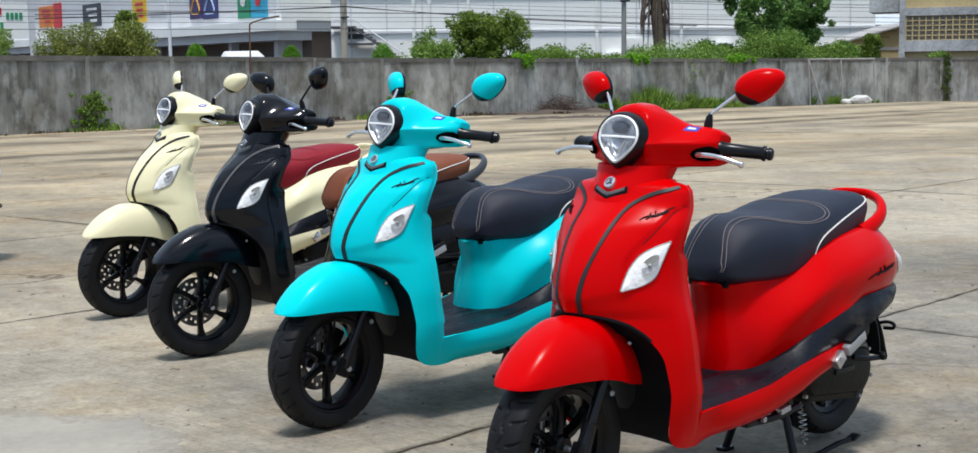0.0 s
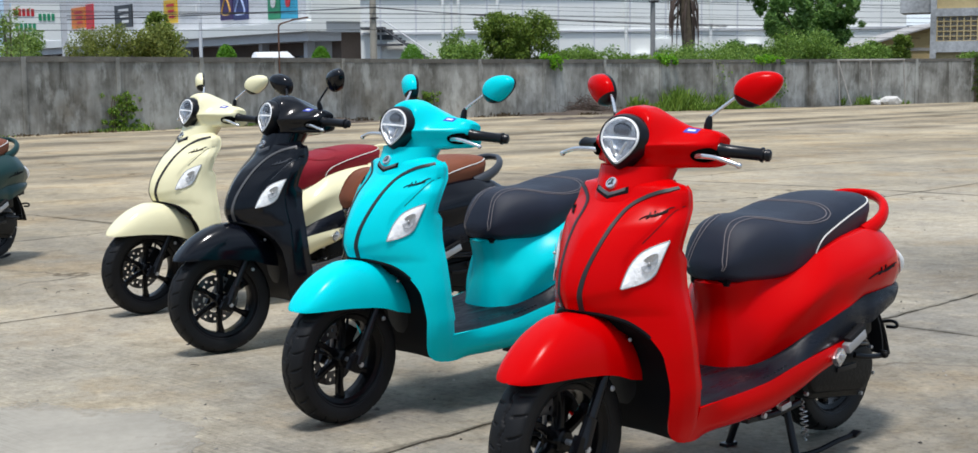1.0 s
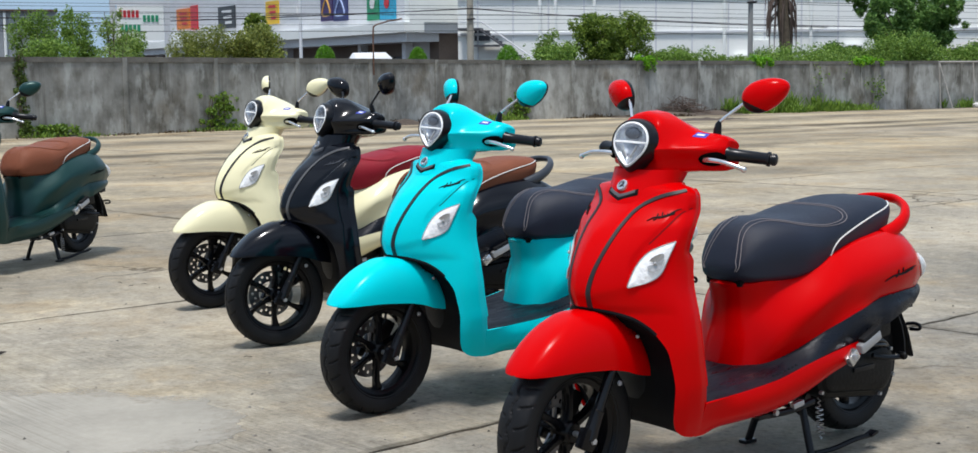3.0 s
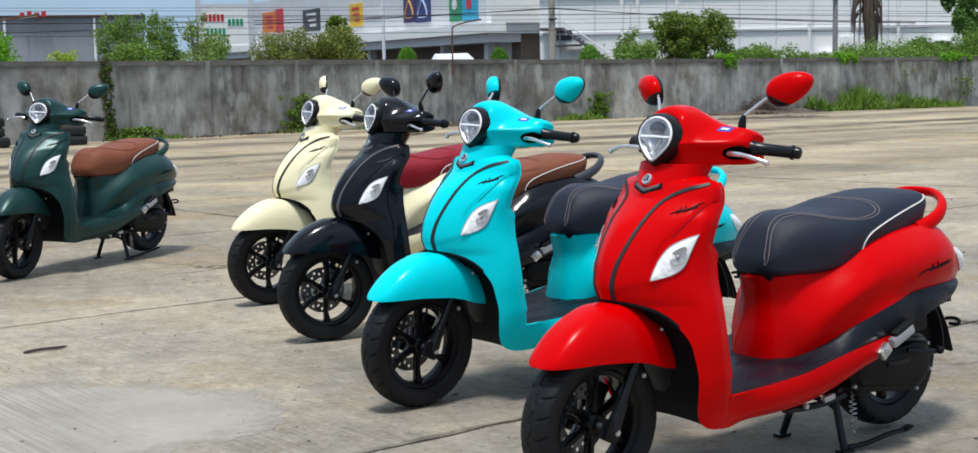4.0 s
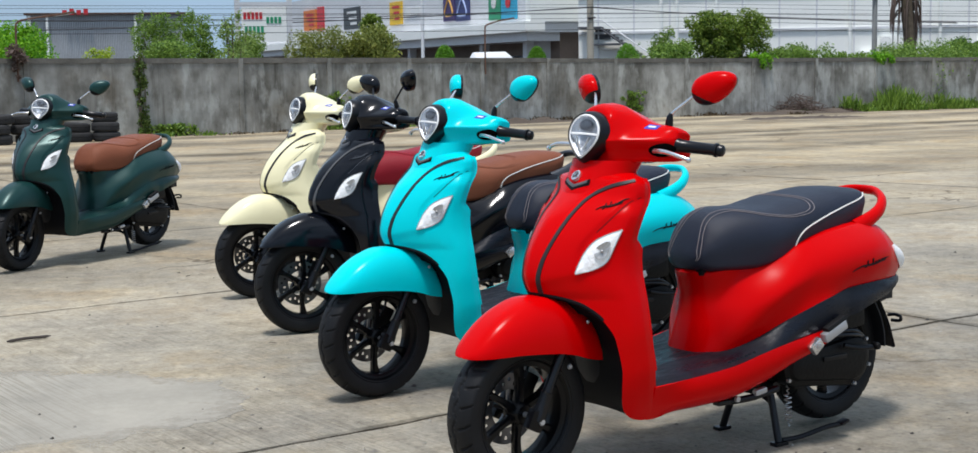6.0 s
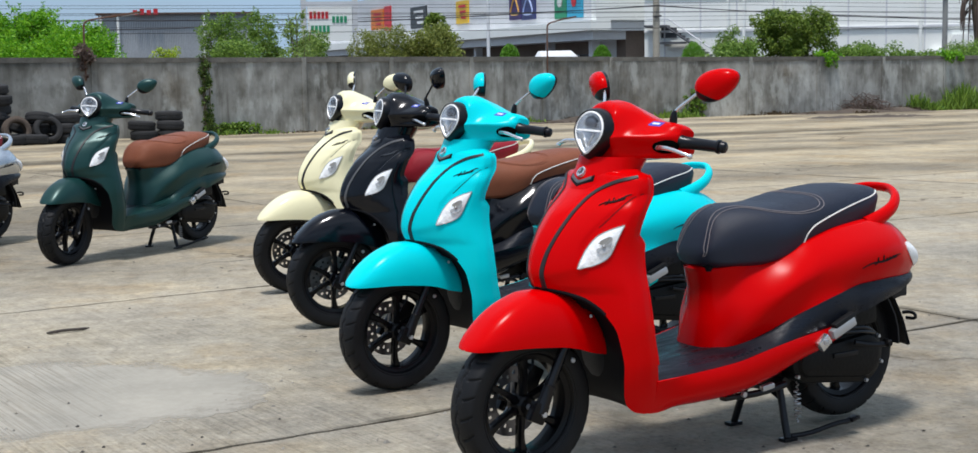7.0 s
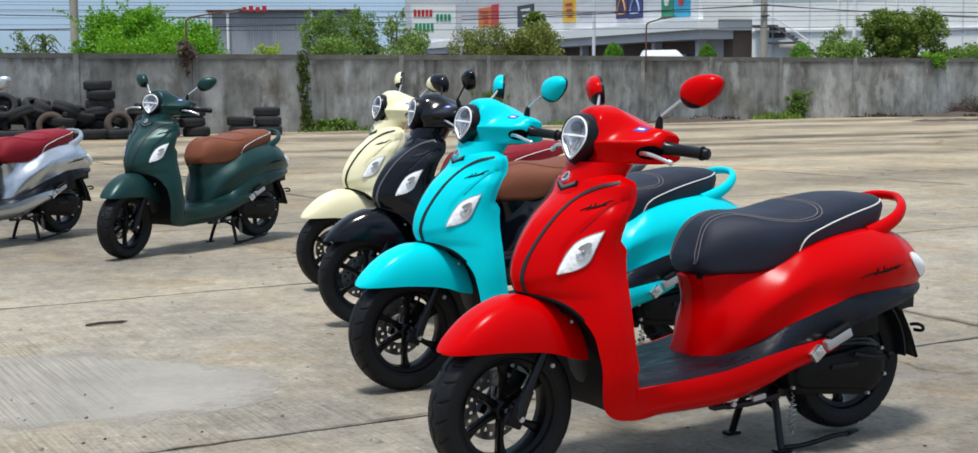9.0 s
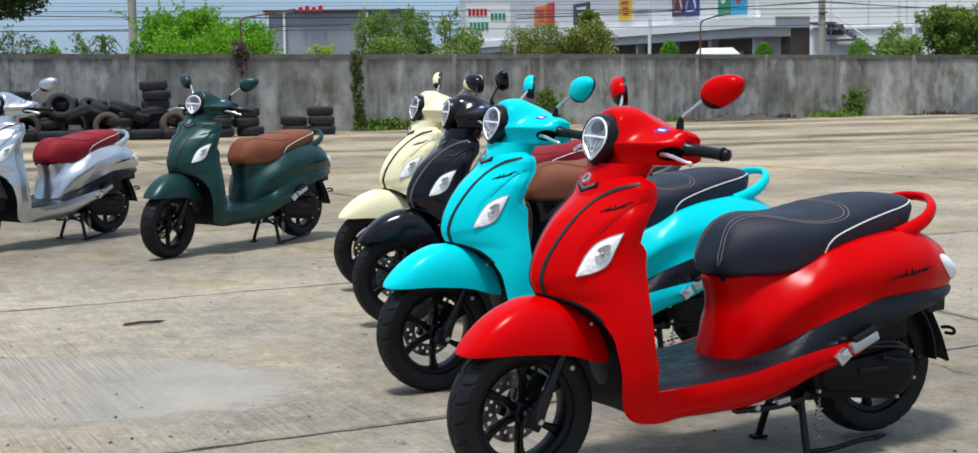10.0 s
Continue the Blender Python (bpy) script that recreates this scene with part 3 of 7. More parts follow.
def build_seat():
    xs = lin(-0.100, -0.04, 8) + lin(-0.02, 0.535, 36) + lin(0.545, 0.637, 16)
    rows = [[seat(x, 2 * math.pi * k / 44) for k in range(44)] for x in xs]
    bm = grid_bm(rows, True, caps=True)
    bmesh.ops.recalc_face_normals(bm, faces=bm.faces)
    s = piece("seat", bm, "seat", angle=60)
    # black block stands for the seat's dark underside and the shade beneath its nose
    bm = bmesh.new()
    box(bm, (0.050, 0.140, 0.044), (0.592, 0, 0.592), None, 0.012)
    piece("seat_hinge", bm, "matt", s, label="black block for the dark underside and shade below the seat")
    # piping: up from the rim, then along the upper edge round the tail
    for side in (1, -1):
        ang = curve([(-0.09, 0.72), (-0.06, 0.56), (0.02, 0.42), (0.105, 0.33), (0.20, 0.24), (0.268, 0.17), (0.295, 0.09), (0.310, 0.0)])
        pts = [seat(x, ang(x) if side > 0 else math.pi - ang(x), 0.001) for x in lin(0.310, -0.09, 44)]
        piece("piping", tube(pts, 0.0025, 8), "pipe", s, label="white piping")
    # stitched seam of the rider's place
    seams = (((0.632, 0.004), (0.628, 0.75), (0.606, 1.20), (0.581, 1.37), (0.540, 1.44), (0.500, 1.43), (0.467, 1.27), (0.414, 1.08), (0.352, 0.87), (0.294, 0.70), (0.252, 0.66), (0.224, 0.74), (0.212, 0.92), (0.205, 1.20), (0.203, 1.57)),
             ((0.630, 0.001), (0.624, 0.55), (0.602, 1.08), (0.576, 1.24), (0.535, 1.30), (0.495, 1.29), (0.462, 1.15), (0.408, 0.97), (0.348, 0.79), (0.290, 0.62), (0.244, 0.56), (0.212, 0.64), (0.198, 0.84), (0.190, 1.15), (0.188, 1.57)))
    for seam in seams:
        fx, fa = curve([(i / 14, q[0]) for i, q in enumerate(seam)]), curve([(i / 14, q[1]) for i, q in enumerate(seam)])
        half = [seat(fx(u), fa(u), 0.0006) for u in lin(0, 1, 70)]
        full = half + [Vector((p.x, -p.y, p.z)) for p in half[::-1]][1:]
        piece("stitching", tube(full, 0.0014, 5), "stitch", s)
    # grab rail
    pts = spline([(0.010, 0.150, 0.683), (-0.055, 0.156, 0.708), (-0.115, 0.148, 0.736), (-0.165, 0.116, 0.766), (-0.200, 0.058, 0.786), (-0.209, 0, 0.790)], 6)
    pts = pts + [Vector((p.x, -p.y, p.z)) for p in pts[::-1]][1:]
    n = len(pts)
    rs = [0.0125 + 0.0085 * abs(2 * i / (n - 1) - 1) ** 1.5 for i in range(n)]
    piece("grab_rail", tube(pts, rs, 14, flat=1.35), "rail", label="rear grab rail")


def build_cowl():
    # one skin: lamp pod in the middle, drawn out into a square-cut wing at each grip
    top = curve([(0.0, 1.116), (0.03, 1.111), (0.06, 1.096), (0.085, 1.079), (0.11, 1.066), (0.14, 1.057), (0.18, 1.053), (0.21, 1.049), (0.225, 1.043), (0.235, 1.034)])
    cres = curve([(0.0, 0.920), (0.06, 0.905), (0.11, 0.872), (0.16, 0.852), (0.20, 0.842), (0.235, 0.832)])
    ridge = curve([(0.0, 0.996), (0.05, 1.000), (0.068, 1.012), (0.085, 1.006), (0.10, 0.991), (0.15, 0.952), (0.20, 0.914), (0.224, 0.888), (0.235, 0.868)])
    low = curve([(0.0, 0.930), (0.06, 0.934), (0.10, 0.942), (0.16, 0.948), (0.226, 0.950), (0.235, 0.958)])
    lowx = curve([(0.0, 1.000), (0.08, 0.972), (0.12, 0.944), (0.20, 0.896), (0.235, 0.862)])
    aft = curve([(0.0, 0.765), (0.12, 0.770), (0.20, 0.786), (0.226, 0.792), (0.235, 0.802)])

    def section(y):
        v = abs(y) if abs(y) < 0.08 else 0.08 + (abs(y) - 0.08) * 1.22
        rx, cx, t, b, bx, lx = ridge(v), cres(v), top(v), low(v), aft(v), lowx(v)
        rz = 1.012
        k = 0.80 - 0.28 * sm(0.05, 0.14, v)
        pts = [(bx, b + 0.012), (0.5 * (bx + lx), b), (lx, b + 0.002), (0.5 * (lx + rx) - 0.006 * sm(0.08, 0.14, v), 0.5 * (b + rz)), (rx - 0.001, rz - 0.007), (rx - 0.004, rz + 0.005),
               (rx - (0.38 - 0.18 * sm(0.09, 0.05, v)) * (rx - cx), rz + (k + 0.06 * sm(0.09, 0.05, v)) * (t - rz)), (cx + 0.012, t - 0.001), (cx - 0.03, t - 0.010), (bx + 0.004, t - 0.035 - 0.034 * sm(0.12, 0.03, v))]
        n, out = len(pts), []
        for i in range(n):
            p0, p1, p2, p3 = (Vector((pts[(i + d) % n][0], y, pts[(i + d) % n][1])) for d in (-1, 0, 1, 2))
            for s in range(6):
                u = s / 6
                out.append(0.5 * (2 * p1 + (p2 - p0) * u + (2 * p0 - 5 * p1 + 4 * p2 - p3) * u * u + (3 * p1 - p0 - 3 * p2 + p3) * u ** 3))
        return out
    rows = [section(y) for y in [-0.207, -0.2055, -0.203] + lin(-0.200, 0.200, 67) + [0.203, 0.2055, 0.207]]
    bm = grid_bm(rows, True, None, True)
    bmesh.ops.recalc_face_normals(bm, faces=bm.faces)
    cowl = piece("handlebar_cowl", bm, "paint", steer=True, angle=38)
    # headlight: shield-shaped, wide above and narrow below
    tilt = Matrix.Rotation(radians(-12), 4, "Y")

    def outline(r, h, wide=0.80, high=0.73, n=56):
        out = []
        for k in range(n):
            a = 2 * math.pi * k / n
            c, s = math.cos(a), math.sin(a)
            y = r * c * (1.0 + 0.08 * s - 0.44 * max(0, -s) ** 1.7)
            z = r * (s * 1.02 if s > 0 else s * 1.16)
            out.append(Matrix.Translation((1.019, 0, 1.023)) @ tilt @ Vector((h, wide * y, high * z)))
        return out
    ring = piece("headlight_bezel", tidy(grid_bm([outline(0.090, -0.030, 0.84, 0.80), outline(0.0925, -0.014, 0.84, 0.79), outline(0.0925, -0.004, 0.825, 0.77), outline(0.0910, 0.008, 0.81, 0.75), outline(0.0870, 0.015), outline(0.0835, 0.012), outline(0.082, -0.004)], True)), "trim", cowl, True, "black headlight surround")
    piece("daylight_ring", tidy(grid_bm([outline(0.0830, 0.004), outline(0.0820, 0.013), outline(0.0765, 0.016), outline(0.0732, 0.012), outline(0.0722, 0.002)], True)), "drl", cowl, True, "white light guide round the headlight")
    rows = [outline(0.0735 * k, 0.009 - 0.022 * (1 - k * k)) for k in (1.0, 0.8, 0.6, 0.4, 0.2, 0.02)]
    dish = piece("headlight_reflector", tidy(grid_bm(rows, True, caps=False)), "dish", cowl, True, "grey headlight reflector")
    m = Matrix.Translation((1.023, 0, 1.023)) @ tilt @ Matrix.Scale(0.78, 4)
    bm = bmesh.new()
    box(bm, (0.008, 0.112, 0.006), m.translation + Vector((0.006, 0, 0.004)), tilt.to_3x3().to_4x4(), 0.003)
    piece("light_bar", bm, "drl", cowl, True)
    bm = bmesh.new()
    bmesh.ops.create_uvsphere(bm, u_segments=18, v_segments=10, radius=1, matrix=m @ Matrix.Translation((-0.004, 0, 0.034)) @ Matrix.Diagonal((0.010, 0.034, 0.020, 1)))
    piece("lamp_chamber", bm, "glassdark", cowl, True, "dark lamp chamber")
    for s in (1, -1):
        bm = bmesh.new()
        box(bm, (0.005, 0.040, 0.005), m @ Vector((0.004, s * 0.020, -0.030)), tilt.to_3x3().to_4x4() @ Matrix.Rotation(radians(s * 62), 4, "X"), 0.001)
        piece("light_strut", bm, "bowl", cowl, True)
    rows = [outline(0.0730 * k, 0.015 + 0.012 * (1 - k * k)) for k in (1.0, 0.85, 0.65, 0.45, 0.25, 0.02)]
    piece("headlight_lens", tidy(grid_bm(rows, True)), "lens", cowl, True, "clear headlight lens")
    # sticker on the top of one wing
    for name, role, y0, y1, k0, k1, lift in (("sticker", "blue", 0.124, 0.156, 38, 41, 0.0008), ("sticker_mark", "paper", 0.129, 0.148, 39, 40, 0.0014)):
        rows = []
        for y in lin(y0, y1, 6):
            a = section(y)
            rows.append([a[k] + Vector((0.5, 0.1, 0.85)) * lift for k in range(k0, k1 + 1)])
        st = piece(name, shell(grid_bm(rows), 0.0006), role, cowl, True, "small blue and white sticker" if role == "blue" else "")
    # collar between cowl and apron
    rows = []
    for z in lin(0.855, 0.950, 8):
        k = (z - 0.855) / 0.095
        cx, rx, ry = 0.985 - 0.055 * k, 0.090 + 0.008 * k, 0.112 - 0.014 * k + 0.022 * k * k
        rows.append([Vector((cx + rx * math.cos(a), ry * math.sin(a), z)) for a in (2 * math.pi * i / 32 for i in range(32))])
    piece("collar", grid_bm(rows, True, caps=True), "paint", label="painted steering collar")
    # bars, grips, levers, mirrors
    for s in (1, -1):
        base = Vector((0.846, s * 0.196, 0.996))
        tip = Vector((0.788, s * 0.332, 0.984))
        d = tip - base
        prof = [(0, 0.022), (0.05, 0.023), (0.10, 0.019), (0.30, 0.0178), (0.78, 0.0172), (0.82, 0.021), (0.86, 0.021), (0.87, 0.015), (0.90, 0.015), (0.905, 0.018), (0.97, 0.0165), (1.0, 0.010)]
        g = piece("grip", tube([base + d * k for k, _ in prof], [r for _, r in prof], 16), "trim", cowl, True, "black rubber grip")
        pts = spline([(0.914, s * 0.172, 0.981), (0.924, s * 0.202, 0.983), (0.927, s * 0.245, 0.981), (0.919, s * 0.284, 0.971), (0.909, s * 0.308, 0.963)], 5)
        bm = tube(pts, [0.0062 - 0.0018 * i / (len(pts) - 1) for i in range(len(pts))], 10, flat=1.2)
        bmesh.ops.create_uvsphere(bm, u_segments=12, v_segments=8, radius=0.0085, matrix=Matrix.Translation(pts[-1]))
        piece("brake_lever", bm, "chrome", cowl, True, "polished brake lever")
        # no hollow here: a black ellipsoid gives the shade round the lever's root
        bm = bmesh.new()
        bmesh.ops.create_uvsphere(bm, u_segments=18, v_segments=10, radius=1, matrix=Matrix.Translation((0.893, s * 0.186, 0.984)) @ Matrix.Rotation(radians(s * 42), 4, "Z") @ Matrix.Diagonal((0.017, 0.040, 0.021, 1)))
        piece("lever_recess", bm, "void", cowl, True)
        # mirror: stem with a boot, egg-shaped shell, dark lower corner, glass behind
        foot = Vector((0.838, s * 0.158, 1.054))
        mid = Vector((0.832, s * 0.172, 1.093))
        c = Vector((0.790, s * 0.278, 1.163))
        stem = piece("mirror_stem", tube(spline([foot, foot + Vector((0, s * 0.003, 0.024)), mid, 0.5 * mid + 0.5 * (c + Vector((0.008, -s * 0.060, -0.024))), c + Vector((0.008, -s * 0.056, -0.022))], 6), 0.0048, 10), "stem", cowl, True, "mirror stem")
        piece("stem_boot", tube([foot + Vector((0, -s * 0.002, -0.02)), foot + Vector((0, 0, 0.008)), foot + Vector((0, s * 0.003, 0.024)), foot + Vector((0, s * 0.007, 0.034))], [0.0125, 0.0120, 0.0095, 0.005], 12), "trim", stem, True)
        tip_m = Matrix.Translation(c) @ Matrix.Rotation(radians(s * 27), 4, "Z") @ Matrix.Rotation(radians(s * 24), 4, "X")
        rows = []
        for i in range(27):
            ph = math.pi / 2 * i / 26
            row = []
            for k in range(84):
                a = 2 * math.pi * k / 84
                ca, sa = math.cos(a), math.sin(a)
                wy = 0.070 * (1 + 0.10 * ca)
                hz = 0.045 * (1 - 0.12 * ca)
                row.append(tip_m @ Vector((-0.010 + 0.036 * max(0.0, math.cos(ph)) ** 0.9, s * wy * ca * math.sin(ph) ** 0.85, hz * sa * math.sin(ph) ** 0.85)))
            rows.append(row)
        rows.append([p - tip_m.to_3x3() @ Vector((0.012, 0, 0)) for p in rows[-1]])
        seam = (tip_m @ Vector((0, -s * 0.060, 0.014)), tip_m.to_3x3() @ Vector((0, s * 0.74, 0.67)).normalized())
        rear = (tip_m @ Vector((-0.013, 0, 0)), tip_m.to_3x3() @ Vector((1, 0, 0)))

        def cut_shell(keep):
            bm = tidy(grid_bm(rows, True), 0.0001)
            for (co, no), side in zip((seam, rear), keep):
                if side:
                    bmesh.ops.bisect_plane(bm, geom=bm.verts[:] + bm.edges[:] + bm.faces[:], plane_co=co, plane_no=no, clear_inner=side > 0, clear_outer=side < 0)
            return bm
        shell_bm = cut_shell((1, 1))
        dark_bm = cut_shell((-1, 0))
        extra = bpy.data.meshes.new("rim")
        cut_shell((1, -1)).to_mesh(extra)
        dark_bm.from_mesh(extra)
        bpy.data.meshes.remove(extra)
        ms = piece("mirror_shell", shell_bm, "mirror_paint", stem, True, "painted egg-shaped mirror shell")
        piece("mirror_base", dark_bm, "trim", stem, True)
        gl = bmesh.new()
        vs = [gl.verts.new(tip_m @ Vector((-0.021, s * 0.064 * math.cos(a) * (1 + 0.10 * math.cos(a)), 0.037 * math.sin(a) * (1 - 0.16 * math.cos(a))))) for a in (2 * math.pi * k / 32 for k in range(32))]
        gl.faces.new(vs)
        r = bmesh.ops.extrude_face_region(gl, geom=gl.faces[:])
        bmesh.ops.translate(gl, verts=[v for v in r["geom"] if isinstance(v, bmesh.types.BMVert)], vec=(0.006, 0, 0))
        bmesh.ops.recalc_face_normals(gl, faces=gl.faces)
        piece("mirror_glass", gl, "mirror", stem, True)
    # cable under the lamp
    piece("cable", tube(spline([(1.000, -0.036, 0.952), (1.018, -0.030, 0.943), (1.028, -0.012, 0.936), (1.024, 0.012, 0.934), (1.004, 0.034, 0.938)], 6), 0.0042, 6), "trim", cowl, True)


def build_fender():
    top = curve([(1.040, 0.450), (1.050, 0.492), (1.075, 0.522), (1.12, 0.547), (1.20, 0.567), (1.26, 0.567), (1.33, 0.548), (1.39, 0.515), (1.44, 0.472), (1.465, 0.444), (1.476, 0.428), (1.482, 0.419)])
    low = curve([(1.040, 0.368), (1.09, 0.378), (1.15, 0.398), (1.22, 0.411), (1.35, 0.420), (1.44, 0.418), (1.482, 0.416)])
    wid = curve([(1.040, 0.100), (1.15, 0.105), (1.27, 0.102), (1.36, 0.092), (1.42, 0.077), (1.455, 0.060), (1.472, 0.042), (1.479, 0.022), (1.482, 0.006)])
    rows = []
    for x in lin(1.040, 1.10, 10) + lin(1.12, 1.42, 26) + lin(1.43, 1.476, 14) + [1.479, 1.481, 1.482]:
        t, b, w = top(x), low(x), wid(x)
        row = []
        for k in range(33):
            a = math.pi * k / 32
            c, s = math.cos(a), math.sin(a)
            row.append(Vector((x, w * math.copysign(abs(c) ** 0.75, c), b + (t - b) * abs(s) ** 0.85)))
        rows.append(row)
    f = piece("front_fender", shell(grid_bm(rows), 0.005), "paint", steer=True, angle=60)
    for s in (1, -1):
        bm = bmesh.new()
        bmesh.ops.create_uvsphere(bm, u_segments=10, v_segments=6, radius=0.006, matrix=Matrix.Translation((1.10, s * 0.101, 0.49)))
        piece("rivet", bm, "alloy", f, True)


def build_wheel(c, steer, disc):
    n = 520
    half = 0.056
    rows = []
    for i in range(n):
        a = 2 * math.pi * i / n
        row = []
        for j in range(45):
            u = -1 + 2 * j / 44
            w = abs(u)
            if w < 0.72:
                y = half * 0.98 * math.sin(w / 0.72 * math.pi / 2 * 0.92)
                r = RAD - 0.030 * (1 - math.cos(w / 0.72 * math.pi / 2 * 0.80))
            else:
                k = (w - 0.72) / 0.28
                y = half * (0.97 + 0.03 * math.sin(k * 3.1)) - 0.008 * k * k
                r = RAD - 0.0205 - 0.048 * k
            # long curved grooves from near the crown to the shoulder, and a soft wavy one round the crown
            ph = (i / n * 24 + (0.5 if u > 0 else 0)) % 1.0
            tgt = 0.30 + 0.75 * (w - 0.15) ** 1.3 if w > 0.15 else 0.3
            off = min(abs(ph - tgt), abs(ph - tgt + 1), abs(ph - tgt - 1))
            r -= 0.0052 * sm(0.085, 0.045, off) * sm(0.14, 0.24, w) * sm(0.74, 0.64, w)
            wave = 0.05 * math.sin(2 * math.pi * i / n * 24)
            r -= 0.0040 * sm(0.050, 0.025, abs(u - wave))
            row.append(c + Vector((r * math.cos(a), math.copysign(y, u), r * math.sin(a))))
        rows.append(row)
    rows.append(rows[0])
    tyre = tidy(grid_bm(rows), 0.0002)
    ri, ro = 0.140, 0.168
    bm = bmesh.new()
    lathe([(ro, -0.050), (ro + 0.004, -0.046), (0.158, -0.036), (ri, -0.030), (ri - 0.004, 0.0), (ri, 0.030), (0.158, 0.036), (ro + 0.004, 0.046), (ro, 0.050), (0.163, 0.046), (0.150, 0.028), (0.146, 0.0), (0.150, -0.028), (0.163, -0.046)], 72, "y", c, bm, wrap=True)
    bmesh.ops.recalc_face_normals(bm, faces=bm.faces)
    wheel = piece("front_wheel" if steer else "rear_wheel", bm, "rim", steer=steer, label="black cast six-spoke wheel", angle=35)
    piece("hub", lathe([(0.0, 0.034), (0.026, 0.034), (0.032, 0.028), (0.034, 0.0), (0.032, -0.028), (0.026, -0.034), (0.0, -0.034)], 28, "y", c), "rim", wheel, steer)
    for k in range(6):
        a = radians(90 + 60 * k)
        e, t = Vector((math.cos(a), 0, math.sin(a))), Vector((-math.sin(a), 0, math.cos(a)))
        rows = []
        for u in lin(0, 1, 7):
            r = 0.026 + (0.144 - 0.026) * u
            w = 0.0135 - 0.004 * math.sin(math.pi * u) + 0.004 * u ** 4
            d = 0.017 - 0.002 * u
            q = c + e * r + t * (0.006 * math.sin(math.pi * u))
            rows.append([q + t * (w * x) + Vector((0, d * y, 0)) for x, y in ((-1, -0.6), (-0.6, -1), (0.6, -1), (1, -0.6), (1, 0.6), (0.6, 1), (-0.6, 1), (-1, 0.6))])
        bm = grid_bm(rows, True, None, True)
        bmesh.ops.recalc_face_normals(bm, faces=bm.faces)
        piece("spoke", bm, "rim", wheel, steer, angle=35)
    piece("tyre", tyre, "rubber", wheel, steer, "grooved black tyre", angle=25)
    if not disc:
        return
    # drilled brake disc on the right, calliper behind it
    bm = bmesh.new()
    rings = [0.058, 0.070, 0.082, 0.094, 0.106]
    m = 48
    y = -0.046
    holes = set((i, j) for i in range(m) for j in range(1, 3) if (i + 2 * j) % 4 == 0)
    for yy in (y, y - 0.004):
        vs = [[bm.verts.new(c + Vector((r * math.cos(2 * math.pi * i / m), yy, r * math.sin(2 * math.pi * i / m)))) for r in rings] for i in range(m)]
        for i in range(m):
            for j in range(4):
                if (i, j) not in holes:
                    bm.faces.new((vs[i][j], vs[i][j + 1], vs[(i + 1) % m][j + 1], vs[(i + 1) % m][j]))
    for k in range(5):
        a = radians(20 + 72 * k)
        e = Vector((math.cos(a), 0, math.sin(a)))
        tube([c + e * 0.02 + Vector((0, y, 0)), c + e * 0.06 + Vector((0, y, 0))], 0.007, 6, bm)
    bmesh.ops.recalc_face_normals(bm, faces=bm.faces)
    piece("brake_disc", bm, "disc", wheel, steer, "drilled steel brake disc", smooth=False)


def build_fork():
    c = FRONT
    for s in (1, -1):
        y = s * 0.082
        lo = Vector((c.x - 0.005, y, c.z - 0.012))
        hi = lo - Vector((-AXIS.x, 0, -AXIS.z)) * 0.27
        pts = [lo + (hi - lo) * k for k in (0, 0.08, 0.30, 0.32, 0.33, 1.0)]
        leg = piece("fork_leg", tube(pts, [0.020, 0.021, 0.018, 0.020, 0.0155, 0.0155], 16), "fork", steer=True, label="black fork leg")
        bm = bmesh.new()
        box(bm, (0.052, 0.030, 0.060), lo + Vector((0.006, 0, 0.004)), Matrix.Rotation(radians(-26), 4, "Y"), 0.008)
        piece("axle_lug", bm, "rim", leg, True)
        piece("axle_nut", lathe([(0, 0.020), (0.009, 0.020), (0.011, 0.016), (0.011, 0.0)], 6, "y", (c.x - 0.012, s * 0.082, c.z - 0.012) if s > 0 else (c.x - 0.012, y - 0.02, c.z - 0.012)), "alloy", leg, True)
    bm = bmesh.new()
    lathe([(0, 0.006), (0.006, 0.006), (0.0075, 0.004), (0.008, 0.0), (0.0, -0.002)], 14, "y", (1.158, 0.088, 0.363), bm)
    piece("reflector_bolt", bm, "alloy", steer=True, label="bright bolt on the fork")
    bm = bmesh.new()
    box(bm, (0.05, 0.045, 0.085), (1.205, -0.062, 0.285), Matrix.Rotation(radians(-30), 4, "Y"), 0.010)
    piece("brake_calliper", bm, "engine", steer=True, label="dark brake calliper")
    piece("axle", tube([c + Vector((0, -0.085, 0)), c + Vector((0, 0.085, 0))], 0.008, 10), "alloy", steer=True)
    piece("brake_hose", tube(spline([(1.19, -0.07, 0.32), (1.16, -0.085, 0.40), (1.12, -0.06, 0.50)], 6), 0.005, 6), "trim", steer=True)


